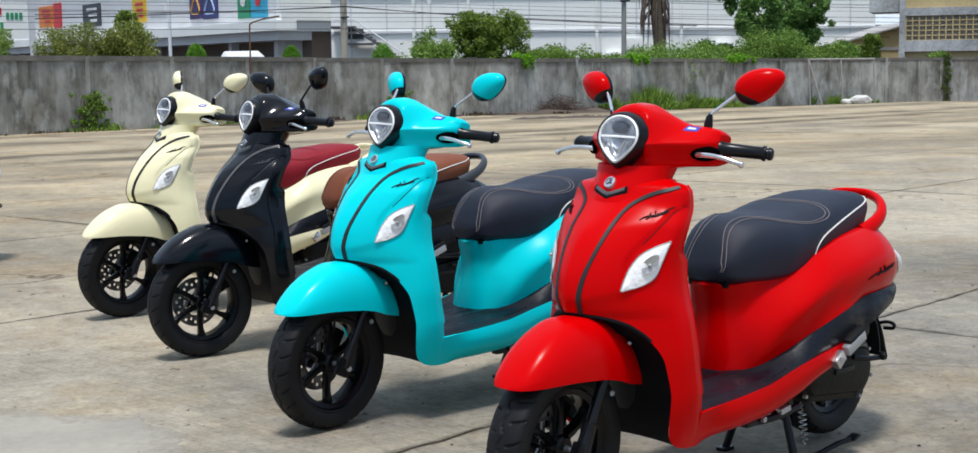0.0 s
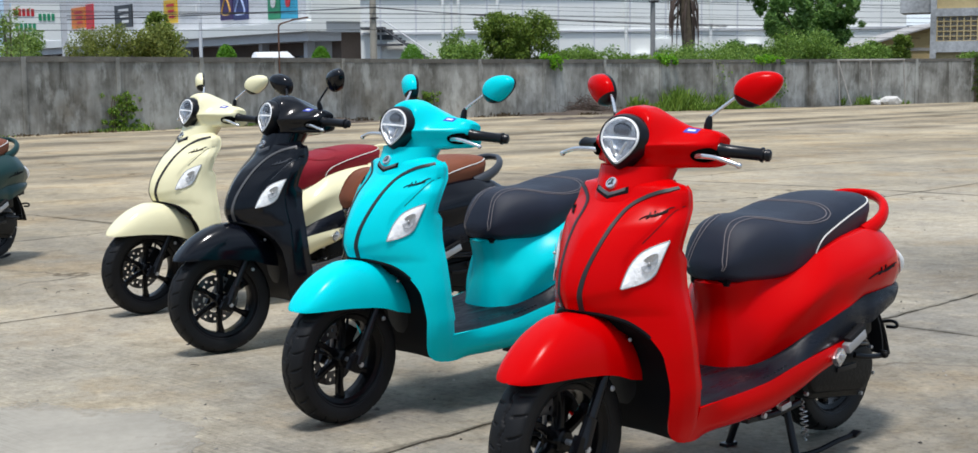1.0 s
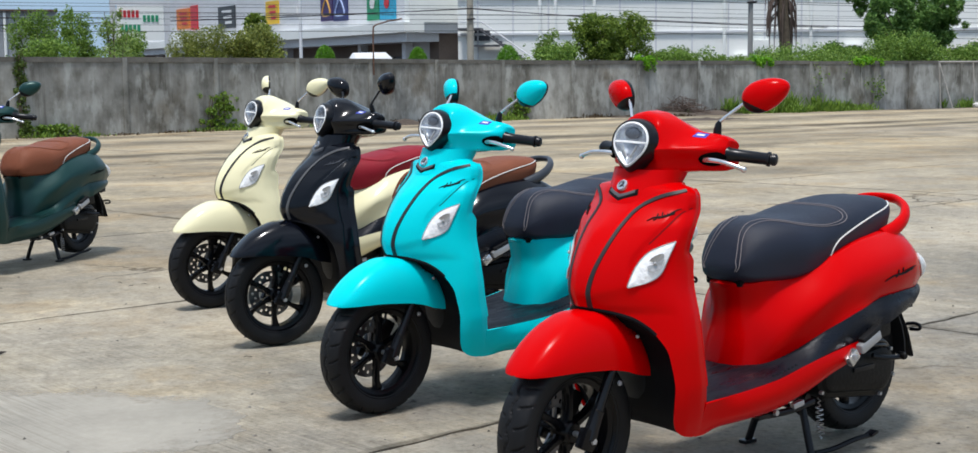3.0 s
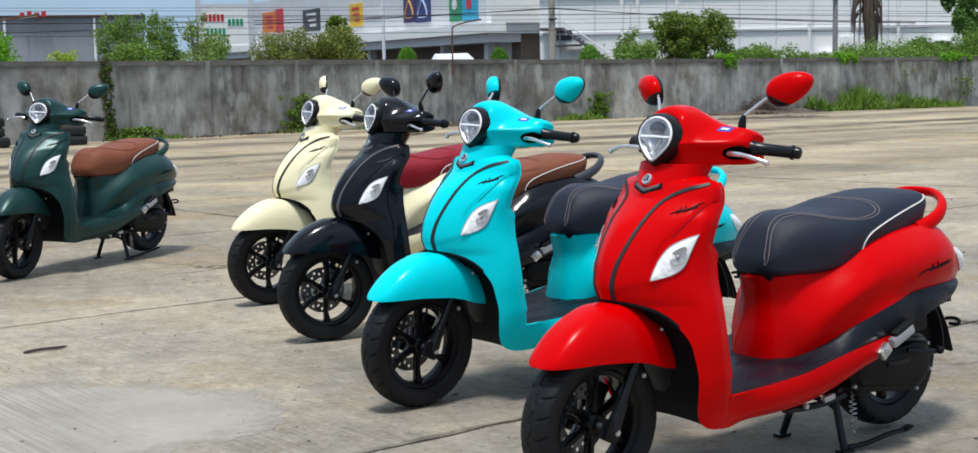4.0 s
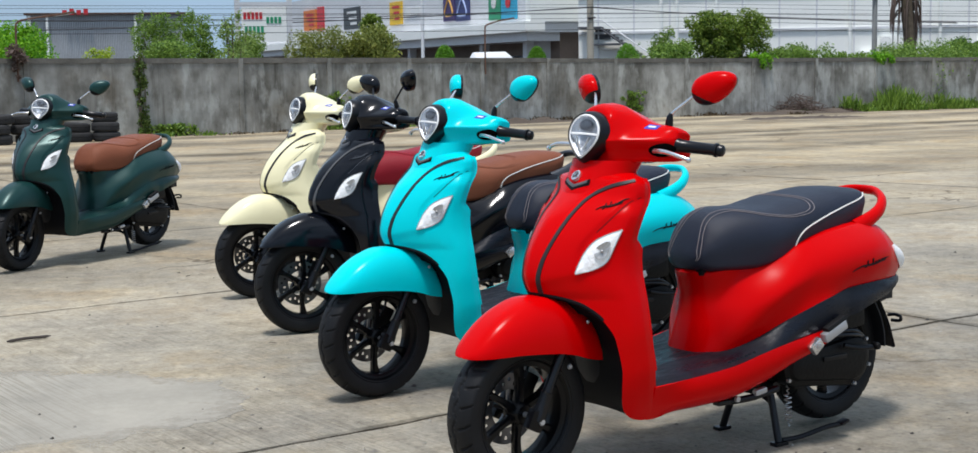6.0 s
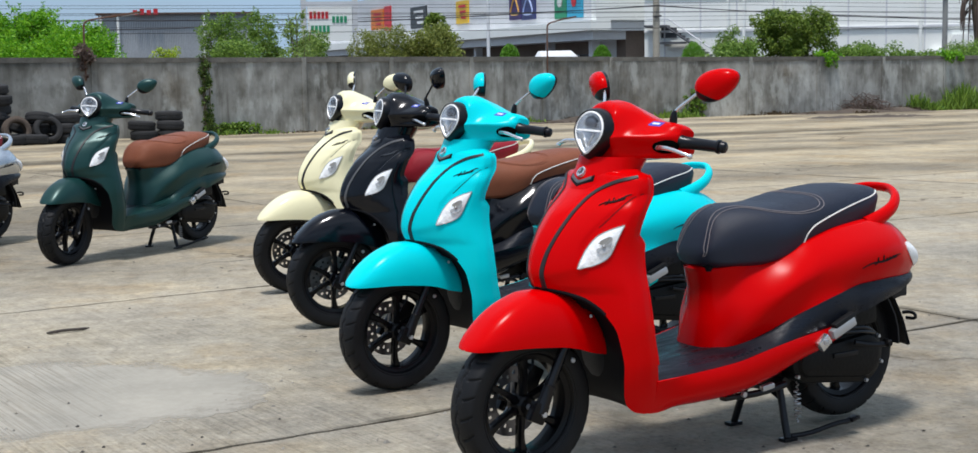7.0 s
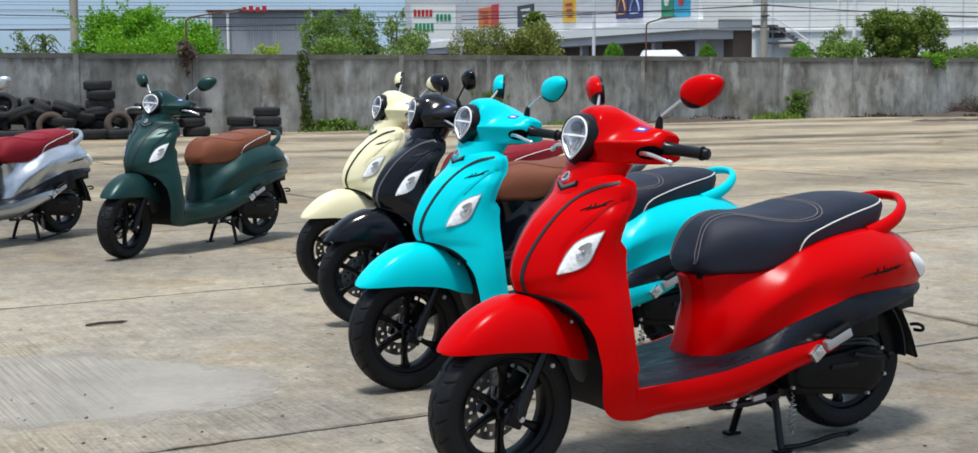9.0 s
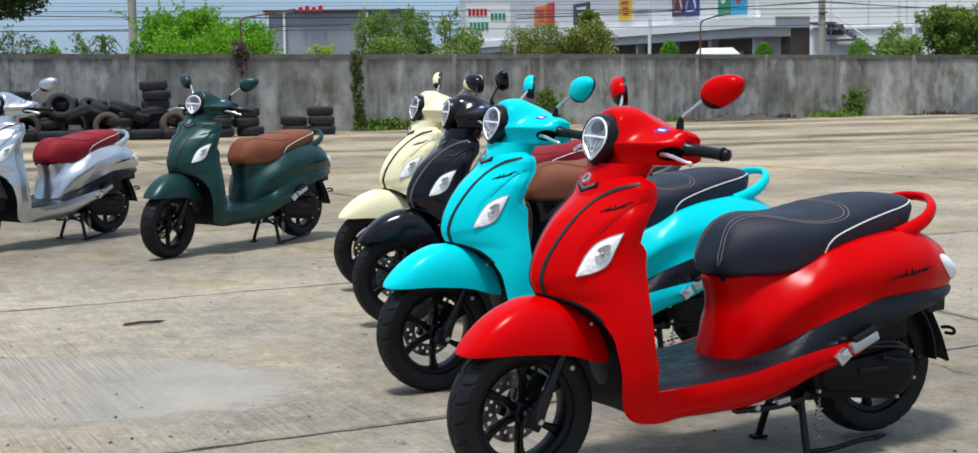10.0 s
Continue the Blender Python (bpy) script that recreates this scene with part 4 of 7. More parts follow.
def build_engine():
    # drive cover: two round ends joined
    bm = bmesh.new()
    a, b = Vector((0.250, 0, 0.248)), Vector((0.000, 0, 0.246))
    ra, rb = 0.068, 0.096

    def ring(grow, y):
        out = []
        for k in range(24):
            t = math.pi / 2 + math.pi * k / 23
            out.append(Vector((b.x + (rb + grow) * math.cos(t), y, b.z + (rb + grow) * math.sin(t))))
        for k in range(20):
            t = -math.pi / 2 + math.pi * k / 19
            out.append(Vector((a.x + (ra + grow) * math.cos(t), y, a.z + (ra + grow) * math.sin(t))))
        return out
    bm = grid_bm([ring(0, 0.075), ring(0, 0.125), ring(-0.004, 0.133), ring(-0.02, 0.138), ring(-0.028, 0.148), ring(-0.045, 0.152)], True, caps=True)
    bmesh.ops.recalc_face_normals(bm, faces=bm.faces)
    e = piece("drive_cover", bm, "engine", label="black engine drive cover", angle=30)
    for k in range(6):
        t = 2 * math.pi * (k + 0.35) / 6
        q = (a if math.cos(t) > 0 else b) + Vector(((ra if math.cos(t) > 0 else rb) * 0.93 * math.cos(t), 0.136, (ra if math.cos(t) > 0 else rb) * 0.93 * math.sin(t)))
        piece("cover_bolt", lathe([(0, 0.008), (0.006, 0.008), (0.007, 0.0), (0.007, -0.004)], 8, "y", q), "alloy", e)
    bm = bmesh.new()
    box(bm, (0.11, 0.010, 0.016), (0.10, 0.153, 0.262), None, 0.004)
    piece("cover_rib", bm, "trim", e)
    bm = bmesh.new()
    box(bm, (0.26, 0.13, 0.20), (0.36, 0.0, 0.275), Matrix.Rotation(radians(-12), 4, "Y"), 0.03)
    box(bm, (0.12, 0.11, 0.12), (0.50, 0.0, 0.265), None, 0.02)
    piece("engine_block", bm, "engine")
    bm = bmesh.new()
    box(bm, (0.27, 0.10, 0.085), (0.10, 0.115, 0.385), Matrix.Rotation(radians(5), 4, "Y"), 0.02)
    piece("air_filter_box", bm, "engine", label="black air filter box")
    # pipes over the cover
    for k in range(2):
        piece("breather_pipe", tube(spline([(0.27, 0.16, 0.335 + 0.012 * k), (0.15, 0.168, 0.340 + 0.010 * k), (0.02, 0.16, 0.330 + 0.014 * k), (-0.05, 0.14, 0.315)], 6), 0.006, 7), "trim")
    arm = piece("shock_bracket", tube(spline([(0.07, 0.165, 0.300), (0.02, 0.185, 0.290), (-0.045, 0.196, 0.286)], 6), 0.009, 8), "trim", label="black rear shock bracket")
    piece("bracket_bolt", lathe([(0, 0.016), (0.010, 0.016), (0.013, 0.010), (0.013, -0.010), (0, -0.012)], 10, "y", (-0.046, 0.198, 0.290)), "engine", arm)
    # rear shock with spring
    lo, hi = Vector((-0.02, 0.118, 0.285)), Vector((0.045, 0.125, 0.52))
    sh = piece("rear_shock", tube([lo, lo + (hi - lo) * 0.3, lo + (hi - lo) * 0.32, hi], [0.014, 0.014, 0.009, 0.009], 12), "alloy", label="rear shock absorber")
    d = hi - lo
    sx, sy = Vector((1, 0, 0)), d.cross(Vector((1, 0, 0))).normalized()
    pts = [lo + d * (0.12 + 0.8 * i / 110) + (sx * math.cos(i * 0.5) + sy * math.sin(i * 0.5)) * 0.024 for i in range(111)]
    piece("shock_spring", tube(pts, 0.0045, 6), "trim", sh)
    piece("shock_nut", lathe([(0, 0.014), (0.010, 0.014), (0.012, 0.0)], 6, "y", lo + Vector((0, 0.012, 0))), "alloy", sh)
    # black wheel house and mudguard
    rows = []
    for k in range(15):
        t = radians(-5 + 165 * k / 14)
        rows.append([Vector((REAR.x + 0.07 + 0.275 * math.cos(t + 0.35), y, REAR.z + 0.01 + 0.265 * math.sin(t + 0.35))) for y in lin(-0.10, 0.10, 7)])
    piece("wheel_house", shell(grid_bm(rows), 0.006), "plastic")
    for s in (1, -1):
        rows = []
        for x in lin(-0.235, 0.20, 16):
            hi_z = 0.50 - 0.0 * x
            r2 = 0.262 ** 2 - (x - 0.02) ** 2
            lo_z = max(0.245 + math.sqrt(max(r2, 0.0)) * 0.98, 0.34) if x > -0.2 else 0.42
            rows.append([Vector((x, s * (0.105 + 0.10 * sm(-0.25, 0.05, x) * t), lo_z + (band_top(x) - 0.03 - lo_z) * t)) for t in lin(0, 1, 6)])
        piece("wheel_house_side", shell(grid_bm(rows), 0.005), "plastic")
    rows = []
    for u in lin(0, 1, 14):
        x = -0.205 - 0.100 * u ** 0.9
        z = 0.485 - 0.245 * u
        w = 0.070 + 0.016 * sm(0.2, 0.7, u)
        rows.append([Vector((x + 0.02 * abs(t) ** 2, w * t, z)) for t in lin(-1, 1, 11)])
    g = piece("rear_mudguard", shell(grid_bm(rows), 0.010), "matt", label="black rear mudguard")
    bm = tube(spline([(-0.262, 0.070, 0.352), (-0.270, 0.094, 0.356), (-0.276, 0.112, 0.350), (-0.277, 0.110, 0.336), (-0.272, 0.078, 0.334)], 5), 0.006, 8)
    piece("plate_hook", bm, "trim", g)
    # folded passenger rests
    for s in (1, -1):
        bm = bmesh.new()
        box(bm, (0.048, 0.022, 0.036), (0.300, s * 0.252, 0.340), Matrix.Rotation(radians(38), 4, "Y"), 0.006)
        rest = piece("rest_bracket", bm, "chrome", label="bright bracket of the passenger rest")
        bm = bmesh.new()
        box(bm, (0.018, 0.012, 0.016), (0.302, s * 0.264, 0.343), None, 0.004)
        piece("rest_pivot", bm, "alloy", rest)
        bm = bmesh.new()
        box(bm, (0.104, 0.026, 0.030), (0.224, s * 0.258, 0.380), Matrix.Rotation(radians(22), 4, "Y"), 0.007)
        piece("passenger_rest", bm, "alloy", rest, label="folded alloy passenger rest")
        bm = bmesh.new()
        box(bm, (0.094, 0.026, 0.026), (0.217, s * 0.256, 0.399), Matrix.Rotation(radians(22), 4, "Y"), 0.008)
        piece("rest_rubber", bm, "rubber", rest)
    # centre stand
    bm = bmesh.new()
    for s in (1, -1):
        tube(spline([(0.318, s * 0.066, 0.188), (0.323, s * 0.088, 0.13), (0.330, s * 0.112, 0.060), (0.333, s * 0.128, 0.010)], 5), [0.0125] * 16, 10, bm)
        box(bm, (0.055, 0.032, 0.012), (0.333, s * 0.131, 0.006), None, 0.003)
    tube([(0.318, -0.10, 0.188), (0.318, 0.10, 0.188)], 0.014, 10, bm)
    tube(spline([(0.323, -0.088, 0.130), (0.330, -0.04, 0.152), (0.330, 0.04, 0.152), (0.323, 0.088, 0.130)], 5), 0.009, 8, bm)
    tube(spline([(0.318, 0.130, 0.014), (0.25, 0.150, 0.020), (0.16, 0.170, 0.040), (0.10, 0.185, 0.046)], 5), 0.0085, 8, bm)
    box(bm, (0.035, 0.030, 0.008), (0.095, 0.186, 0.052), Matrix.Rotation(radians(15), 4, "Y"), 0.002)
    st = piece("centre_stand", bm, "trim", label="black centre stand, down")
    p0, p1 = Vector((0.270, 0.105, 0.190)), Vector((0.295, 0.135, 0.050))
    d = p1 - p0
    q1 = d.cross(Vector((0, 1, 0))).normalized()
    q2 = d.cross(q1).normalized()
    pts = [p0 + d * (0.05 + 0.9 * i / 90) + (q1 * math.cos(i * 0.62) + q2 * math.sin(i * 0.62)) * 0.011 * (1 if 20 < i < 80 else 0.3) for i in range(91)]
    piece("stand_spring", tube(pts, 0.0024, 5), "spring", st, label="coiled return spring")
    # folded side stand
    bm = tube(spline([(0.56, 0.135, 0.178), (0.48, 0.160, 0.186), (0.38, 0.165, 0.200)], 6), 0.011, 10)
    box(bm, (0.055, 0.030, 0.014), (0.585, 0.130, 0.178), None, 0.004)
    ss = piece("side_stand", bm, "trim", label="folded side stand")
    bm = bmesh.new()
    box(bm, (0.050, 0.018, 0.018), (0.46, 0.168, 0.203), Matrix.Rotation(radians(8), 4, "Y"), 0.005)
    piece("stand_tip", bm, "alloy", ss)
    piece("stand_bolt", lathe([(0, 0.010), (0.009, 0.010), (0.010, 0.0)], 8, "y", (0.545, 0.150, 0.187)), "alloy", ss)


build_apron()
build_inner()
build_floor()
build_body()
build_seat()
build_cowl()
build_fender()
build_wheel(FRONT, True, True)
build_wheel(REAR, False, False)
build_fork()
build_engine()
def scuffed(m, low, high, scale):
    """Uneven gloss: rubbed, dusty streaks along the machine."""
    n, l = m.node_tree.nodes, m.node_tree.links
    co, mp, t, r = n.new("ShaderNodeTexCoord"), n.new("ShaderNodeMapping"), n.new("ShaderNodeTexNoise"), n.new("ShaderNodeMapRange")
    mp.inputs["Scale"].default_value = (1.0, 3.5, 3.5)
    t.inputs["Scale"].default_value, t.inputs["Detail"].default_value, t.inputs["Roughness"].default_value = scale, 7, 0.7
    r.inputs["From Min"].default_value, r.inputs["From Max"].default_value = 0.38, 0.62
    r.inputs["To Min"].default_value, r.inputs["To Max"].default_value = low, high
    l.new(co.outputs["Object"], mp.inputs["Vector"]), l.new(mp.outputs["Vector"], t.inputs["Vector"])
    l.new(t.outputs["Fac"], r.inputs["Value"]), l.new(r.outputs["Result"], n["Principled BSDF"].inputs["Roughness"])
    return m


M["matt"], M["floor"] = M["line"], scuffed(M["band"], 0.22, 0.62, 7.0)
M["glassdark"] = material("dark_projector_glass", (0.05, 0.06, 0.08), 0.06, coat=0.8)
M["fork_metal"] = material("black_fork_metal", (0.006, 0.006, 0.0075), 0.22, 0.0, 0.0, spec=0.3)


def scooter(label, x, y, turn, steer, paint_key, seat_key, swung=((0, 0, 0, 0), (0, 0, 0, 0)), **roles):
    """swung: for the left and the right mirror, the arm's three turns about its foot and the head's own turn, in degrees."""
    base = tagged(new("scooter"), label, "scooter", "parked scooters")
    base.empty_display_size = 0.2
    base.matrix_basis = pose(x, y, 0, 0, 0, turn)
    table = dict(paint=M[paint_key], seat=M[seat_key], rail=M[paint_key], mirror_paint=M[paint_key], band=M["band"], line=M["line"], stripe=M["stripe"], stem=M["chrome"], fork=M["fork_metal"])
    table.update({k: M[v] for k, v in roles.items()})
    swing = Matrix.Translation(PIVOT) @ Matrix.Rotation(radians(steer), 4, AXIS) @ Matrix.Translation(-PIVOT)
    made = {}
    for key, name, mesh, role, over, turns, text in KIT:
        ob = new(name, mesh)
        if not mesh.materials:
            mesh.materials.append(None)
        ob.material_slots[0].link = "OBJECT"
        ob.material_slots[0].material = table.get(role) or M[role]
        ob.parent = made[over] if over else base
        if turns and not over:
            ob.matrix_basis = swing
        if name == "mirror_stem":
            side = 1 if sum(v.co.y for v in mesh.vertices) > 0 else -1
            foot = Matrix.Translation((0.838, side * 0.158, 1.054))
            set_by = swung[0 if side > 0 else 1]
            ob.matrix_basis = foot @ pose(0, 0, 0, *set_by[:3]) @ foot.inverted()
        if name in ("mirror_shell", "mirror_base", "mirror_glass"):
            head = Matrix.Translation((0.790, side * 0.278, 1.163))
            ob.matrix_basis = head @ pose(0, 0, 0, 0, 0, set_by[3]) @ head.inverted()
        if name == "headlight_lens":
            ob.visible_shadow = False
        if text:
            tagged(ob, text)
        made[key] = ob
    return base

# ---- the six scooters ----
scooter("satin red scooter with a black seat, parked on its stand", 1.113, 3.681, 201.5, 2.8, "red", "seat_dark", swung=((0, 0, 0, 0), (8, 4, -12, 14)))
scooter("turquoise scooter with a black seat and black wheels", 0.900, 4.955, 200.2, 3.6, "cyan", "seat_dark", swung=((0, -4, -12, -12), (4, -4, -28, 26)))
scooter("gloss black scooter with a brown seat on its stand", 0.812, 6.230, 193.9, -2.6, "black", "seat_brown", swung=((0, 16, -4, -24), (0, 4, 8, 36)), stitch="seat_brown", rail="graphite", line="graphite", stripe="satin", stem="trim")
scooter("cream scooter with a wine-red seat and dark trim lines", 0.658, 7.420, 195.4, 3.4, "cream", "seat_wine", stitch="seat_wine")
scooter("dark green scooter with a brown seat on bare concrete", -1.193, 9.654, 231.9, 6.4, "green", "seat_brown", stitch="seat_brown", band="green")
scooter("silver scooter with a wine-red seat near the tyre heap", -2.710, 10.139, 237.9, -1.0, "silver", "seat_wine", stitch="seat_wine")

# ---- ground ----
def ground_z(y):
    """The yard lies level round the scooters and falls gently to the wall."""
    return -0.0136 * min(44.0, max(0.0, y - 11.5))


TURN = radians(23.0)  # the slabs' joints run along this bearing, as the wall does
CT, ST = math.cos(TURN), math.sin(TURN)


def concrete():
    m = material("yard_concrete", (0.445, 0.40, 0.322), 0.88, vary=0.16, scale=0.55, fine=9, bump=0.0, dark=(0.275, 0.250, 0.202), per_piece=0.05, spec=0.25)
    n, l = m.node_tree.nodes, m.node_tree.links
    b = n["Principled BSDF"]
    base = b.inputs["Base Color"].links[0].from_socket
    co = n.new("ShaderNodeTexCoord")
    rot = n.new("ShaderNodeMapping")
    rot.inputs["Rotation"].default_value = (0, 0, -TURN)
    l.new(co.outputs["Object"], rot.inputs["Vector"])
    sep = n.new("ShaderNodeSeparateXYZ")
    l.new(rot.outputs["Vector"], sep.inputs["Vector"])

    def node(kind, **ins):
        x = n.new(kind)
        for k, v in ins.items():
            x.inputs[k.replace("_", " ")].default_value = v
        return x

    def calc(op, a, c=None, clamp=False):
        x = n.new("ShaderNodeMath")
        x.operation, x.use_clamp = op, clamp
        for i, v in enumerate((a, c)):
            if v is None:
                continue
            if isinstance(v, (int, float)):
                x.inputs[i].default_value = v
            else:
                l.new(v, x.inputs[i])
        return x.outputs[0]

    def shade(col, fac, tint):
        x = n.new("ShaderNodeMix")
        x.data_type, x.blend_type = "RGBA", "MULTIPLY"
        l.new(fac, x.inputs["Factor"]), l.new(col, x.inputs["A"])
        x.inputs["B"].default_value = (*tint, 1)
        return x.outputs["Result"]

    def noise_at(scale, detail, vec, rough=0.6):
        x = node("ShaderNodeTexNoise", Scale=scale, Detail=detail, Roughness=rough)
        l.new(vec, x.inputs["Vector"])
        return x.outputs["Fac"]

    def ramp(v, a, c):
        x = node("ShaderNodeMapRange", From_Min=a, From_Max=c)
        l.new(v, x.inputs["Value"])
        return x.outputs["Result"]
    obj = co.outputs["Object"]
    # wheel-worn dark lanes parallel to the wall
    wob = calc("MULTIPLY", calc("SUBTRACT", noise_at(0.25, 3, obj), 0.5), 1.6)
    across = calc("ADD", sep.outputs["Y"], wob)
    out = base
    for at, half, tint in ((16.2, 0.6, 0.56), (18.2, 0.9, 0.66), (20.4, 0.6, 0.36), (22.8, 0.8, 0.30), (28.5, 1.4, 0.48), (33.0, 1.2, 0.45), (11.8, 1.1, 0.66)):
        lane = calc("SUBTRACT", 1.0, ramp(calc("ABSOLUTE", calc("SUBTRACT", across, at)), half * 0.4, half * 1.6))
        lane = calc("MULTIPLY", lane, ramp(noise_at(0.5, 5, obj), 0.32, 0.55), True)
        out = shade(out, lane, (tint, tint, tint * 1.02))
    # dust from the far half of the yard
    dust = calc("MULTIPLY", ramp(across, 6.0, 13.0), ramp(noise_at(0.13, 4, obj), 0.20, 0.45), True)
    out = shade(out, dust, (1.08, 1.02, 0.90))
    # damp grey stains and fine dark spots
    out = shade(out, ramp(noise_at(0.33, 7, obj, 0.7), 0.50, 0.68), (0.74, 0.75, 0.76))
    out = shade(out, ramp(noise_at(2.2, 8, obj, 0.75), 0.52, 0.72), (0.66, 0.66, 0.66))
    out = shade(out, ramp(noise_at(16, 5, obj, 0.8), 0.54, 0.76), (0.66, 0.65, 0.63))
    # sandy blotches, paler and darker
    out = shade(out, ramp(noise_at(1.1, 8, obj, 0.72), 0.44, 0.60), (1.15, 1.12, 1.05))
    out = shade(out, ramp(noise_at(5.5, 8, obj, 0.8), 0.50, 0.66), (0.74, 0.72, 0.70))
    out = shade(out, ramp(noise_at(9.0, 6, obj, 0.8), 0.54, 0.70), (1.16, 1.15, 1.12))
    out = shade(out, ramp(noise_at(0.75, 6, obj, 0.7), 0.50, 0.66), (0.95, 0.86, 0.74))
    # pitted grain
    out = shade(out, ramp(noise_at(38, 4, obj, 0.7), 0.50, 0.66), (0.74, 0.73, 0.71))
    out = shade(out, ramp(noise_at(24, 5, obj, 0.75), 0.51, 0.67), (1.19, 1.185, 1.17))
    out = shade(out, ramp(noise_at(7.0, 9, obj, 0.85), 0.57, 0.74), (0.62, 0.59, 0.55))
    # broken, slightly cool darkening round fixed points of the yard
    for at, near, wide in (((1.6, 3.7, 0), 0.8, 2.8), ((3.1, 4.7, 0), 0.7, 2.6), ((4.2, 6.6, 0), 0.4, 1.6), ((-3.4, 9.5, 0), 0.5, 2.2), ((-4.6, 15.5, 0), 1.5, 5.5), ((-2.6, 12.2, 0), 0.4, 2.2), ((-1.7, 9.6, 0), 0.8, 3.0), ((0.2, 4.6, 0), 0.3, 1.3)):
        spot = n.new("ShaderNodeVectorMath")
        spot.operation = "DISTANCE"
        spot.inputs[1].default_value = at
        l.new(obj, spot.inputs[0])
        mottle = calc("SUBTRACT", 1.0, ramp(spot.outputs["Value"], near, wide))
        out = shade(out, calc("MULTIPLY", mottle, ramp(noise_at(1.4, 8, obj, 0.75), 0.30, 0.56), True), (0.73, 0.745, 0.775))
    # dark, broken staining along the joints
    for axis, at, step, wide in (("X", 10.9, 6.5, 0.065), ("Y", 3.866, 3.17, 0.028)):
        off = calc("ABSOLUTE", calc("SUBTRACT", calc("FRACT", calc("ADD", calc("DIVIDE", calc("SUBTRACT", sep.outputs[axis], at), step), 100.5)), 0.5))
        off = calc("ADD", calc("MULTIPLY", off, step), calc("MULTIPLY", calc("SUBTRACT", noise_at(2.5, 6, obj, 0.75), 0.5), 0.10))
        edge = calc("SUBTRACT", 1.0, ramp(off, wide * 0.4, wide))
        out = shade(out, calc("MULTIPLY", edge, ramp(noise_at(0.9, 5, obj, 0.7), 0.40, 0.58), True), (0.50, 0.49, 0.47))
    # broom marks
    turn2 = n.new("ShaderNodeMapping")
    turn2.inputs["Rotation"].default_value = (0, 0, radians(66))
    l.new(obj, turn2.inputs["Vector"])
    brush = n.new("ShaderNodeMapping")
    brush.inputs["Scale"].default_value = (0.8, 50.0, 1)
    l.new(turn2.outputs["Vector"], brush.inputs["Vector"])
    bristle = noise_at(2.0, 4, brush.outputs["Vector"], 0.65)
    far = n.new("ShaderNodeVectorMath")
    far.operation = "DISTANCE"
    far.inputs[1].default_value = (-2.2, 4.3, 0)
    l.new(obj, far.inputs[0])
    swept = calc("SUBTRACT", 1.0, ramp(far.outputs["Value"], 1.1, 3.3))
    where = calc("MAXIMUM", calc("MULTIPLY", ramp(noise_at(0.4, 4, obj), 0.36, 0.60), 0.40), calc("MULTIPLY", swept, ramp(noise_at(1.3, 5, obj), 0.34, 0.54)))
    out = shade(out, calc("MULTIPLY", ramp(bristle, 0.50, 0.60), where), (0.72, 0.72, 0.72))
    out = shade(out, calc("MULTIPLY", ramp(bristle, 0.48, 0.36), where), (1.17, 1.165, 1.15))
    # crazing
    vor = n.new("ShaderNodeTexVoronoi")
    vor.feature = "DISTANCE_TO_EDGE"
    vor.inputs["Scale"].default_value = 0.33
    warp = n.new("ShaderNodeVectorMath")
    warp.operation = "ADD"
    nz = node("ShaderNodeTexNoise", Scale=1.3, Detail=6)
    l.new(obj, nz.inputs["Vector"]), l.new(obj, warp.inputs[0]), l.new(nz.outputs["Color"], warp.inputs[1])
    l.new(warp.outputs["Vector"], vor.inputs["Vector"])
    crack = calc("SUBTRACT", 1.0, ramp(vor.outputs["Distance"], 0.0015, 0.006))
    crack = calc("MULTIPLY", crack, ramp(noise_at(0.21, 2, obj), 0.50, 0.56), True)
    out = shade(out, crack, (0.42, 0.40, 0.38))
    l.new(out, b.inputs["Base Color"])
    bp = node("ShaderNodeBump", Strength=0.8, Distance=0.012)
    rel = calc("ADD", noise_at(60, 5, obj, 0.7), calc("MULTIPLY", bristle, where))
    l.new(rel, bp.inputs["Height"]), l.new(bp.outputs["Normal"], b.inputs["Normal"])
    return m


CONCRETE = concrete()
JOINT = material("joint_filler", (0.050, 0.044, 0.038), 0.95, vary=0.4, scale=3, fine=40)
EARTH = material("bare_earth", (0.095, 0.072, 0.055), 0.95, vary=0.4, scale=1.5, fine=20, bump=0.5, bump_scale=30)


def build_ground():
    ys = [-1500, -300, -60, -15, -6] + lin(-3, 60, 64) + [80, 120, 300, 1500]
    xs = [-1500, -300, -80] + lin(-40, 60, 51) + [90, 300, 1500]
    rows = [[Vector((x, y, ground_z(y) - 0.012)) for x in xs] for y in ys]
    return thing("ground", grid_bm(rows), JOINT, "bare dusty ground under the worn concrete yard", "ground", kind="structure")


build_ground()

# ---- the boundary wall ----
WALL = [Vector((-40.0, 20.5)), Vector((-1.44, 37.3)), Vector((13.0, 45.6)), Vector((36.4, 52.0)), Vector((75.0, 50.0))]
WALL_TOP = curve([(-40, 1.85), (-10, 1.78), (-1.5, 1.72), (6, 1.68), (13, 1.64), (21, 1.57), (36, 1.51), (75, 1.45)])


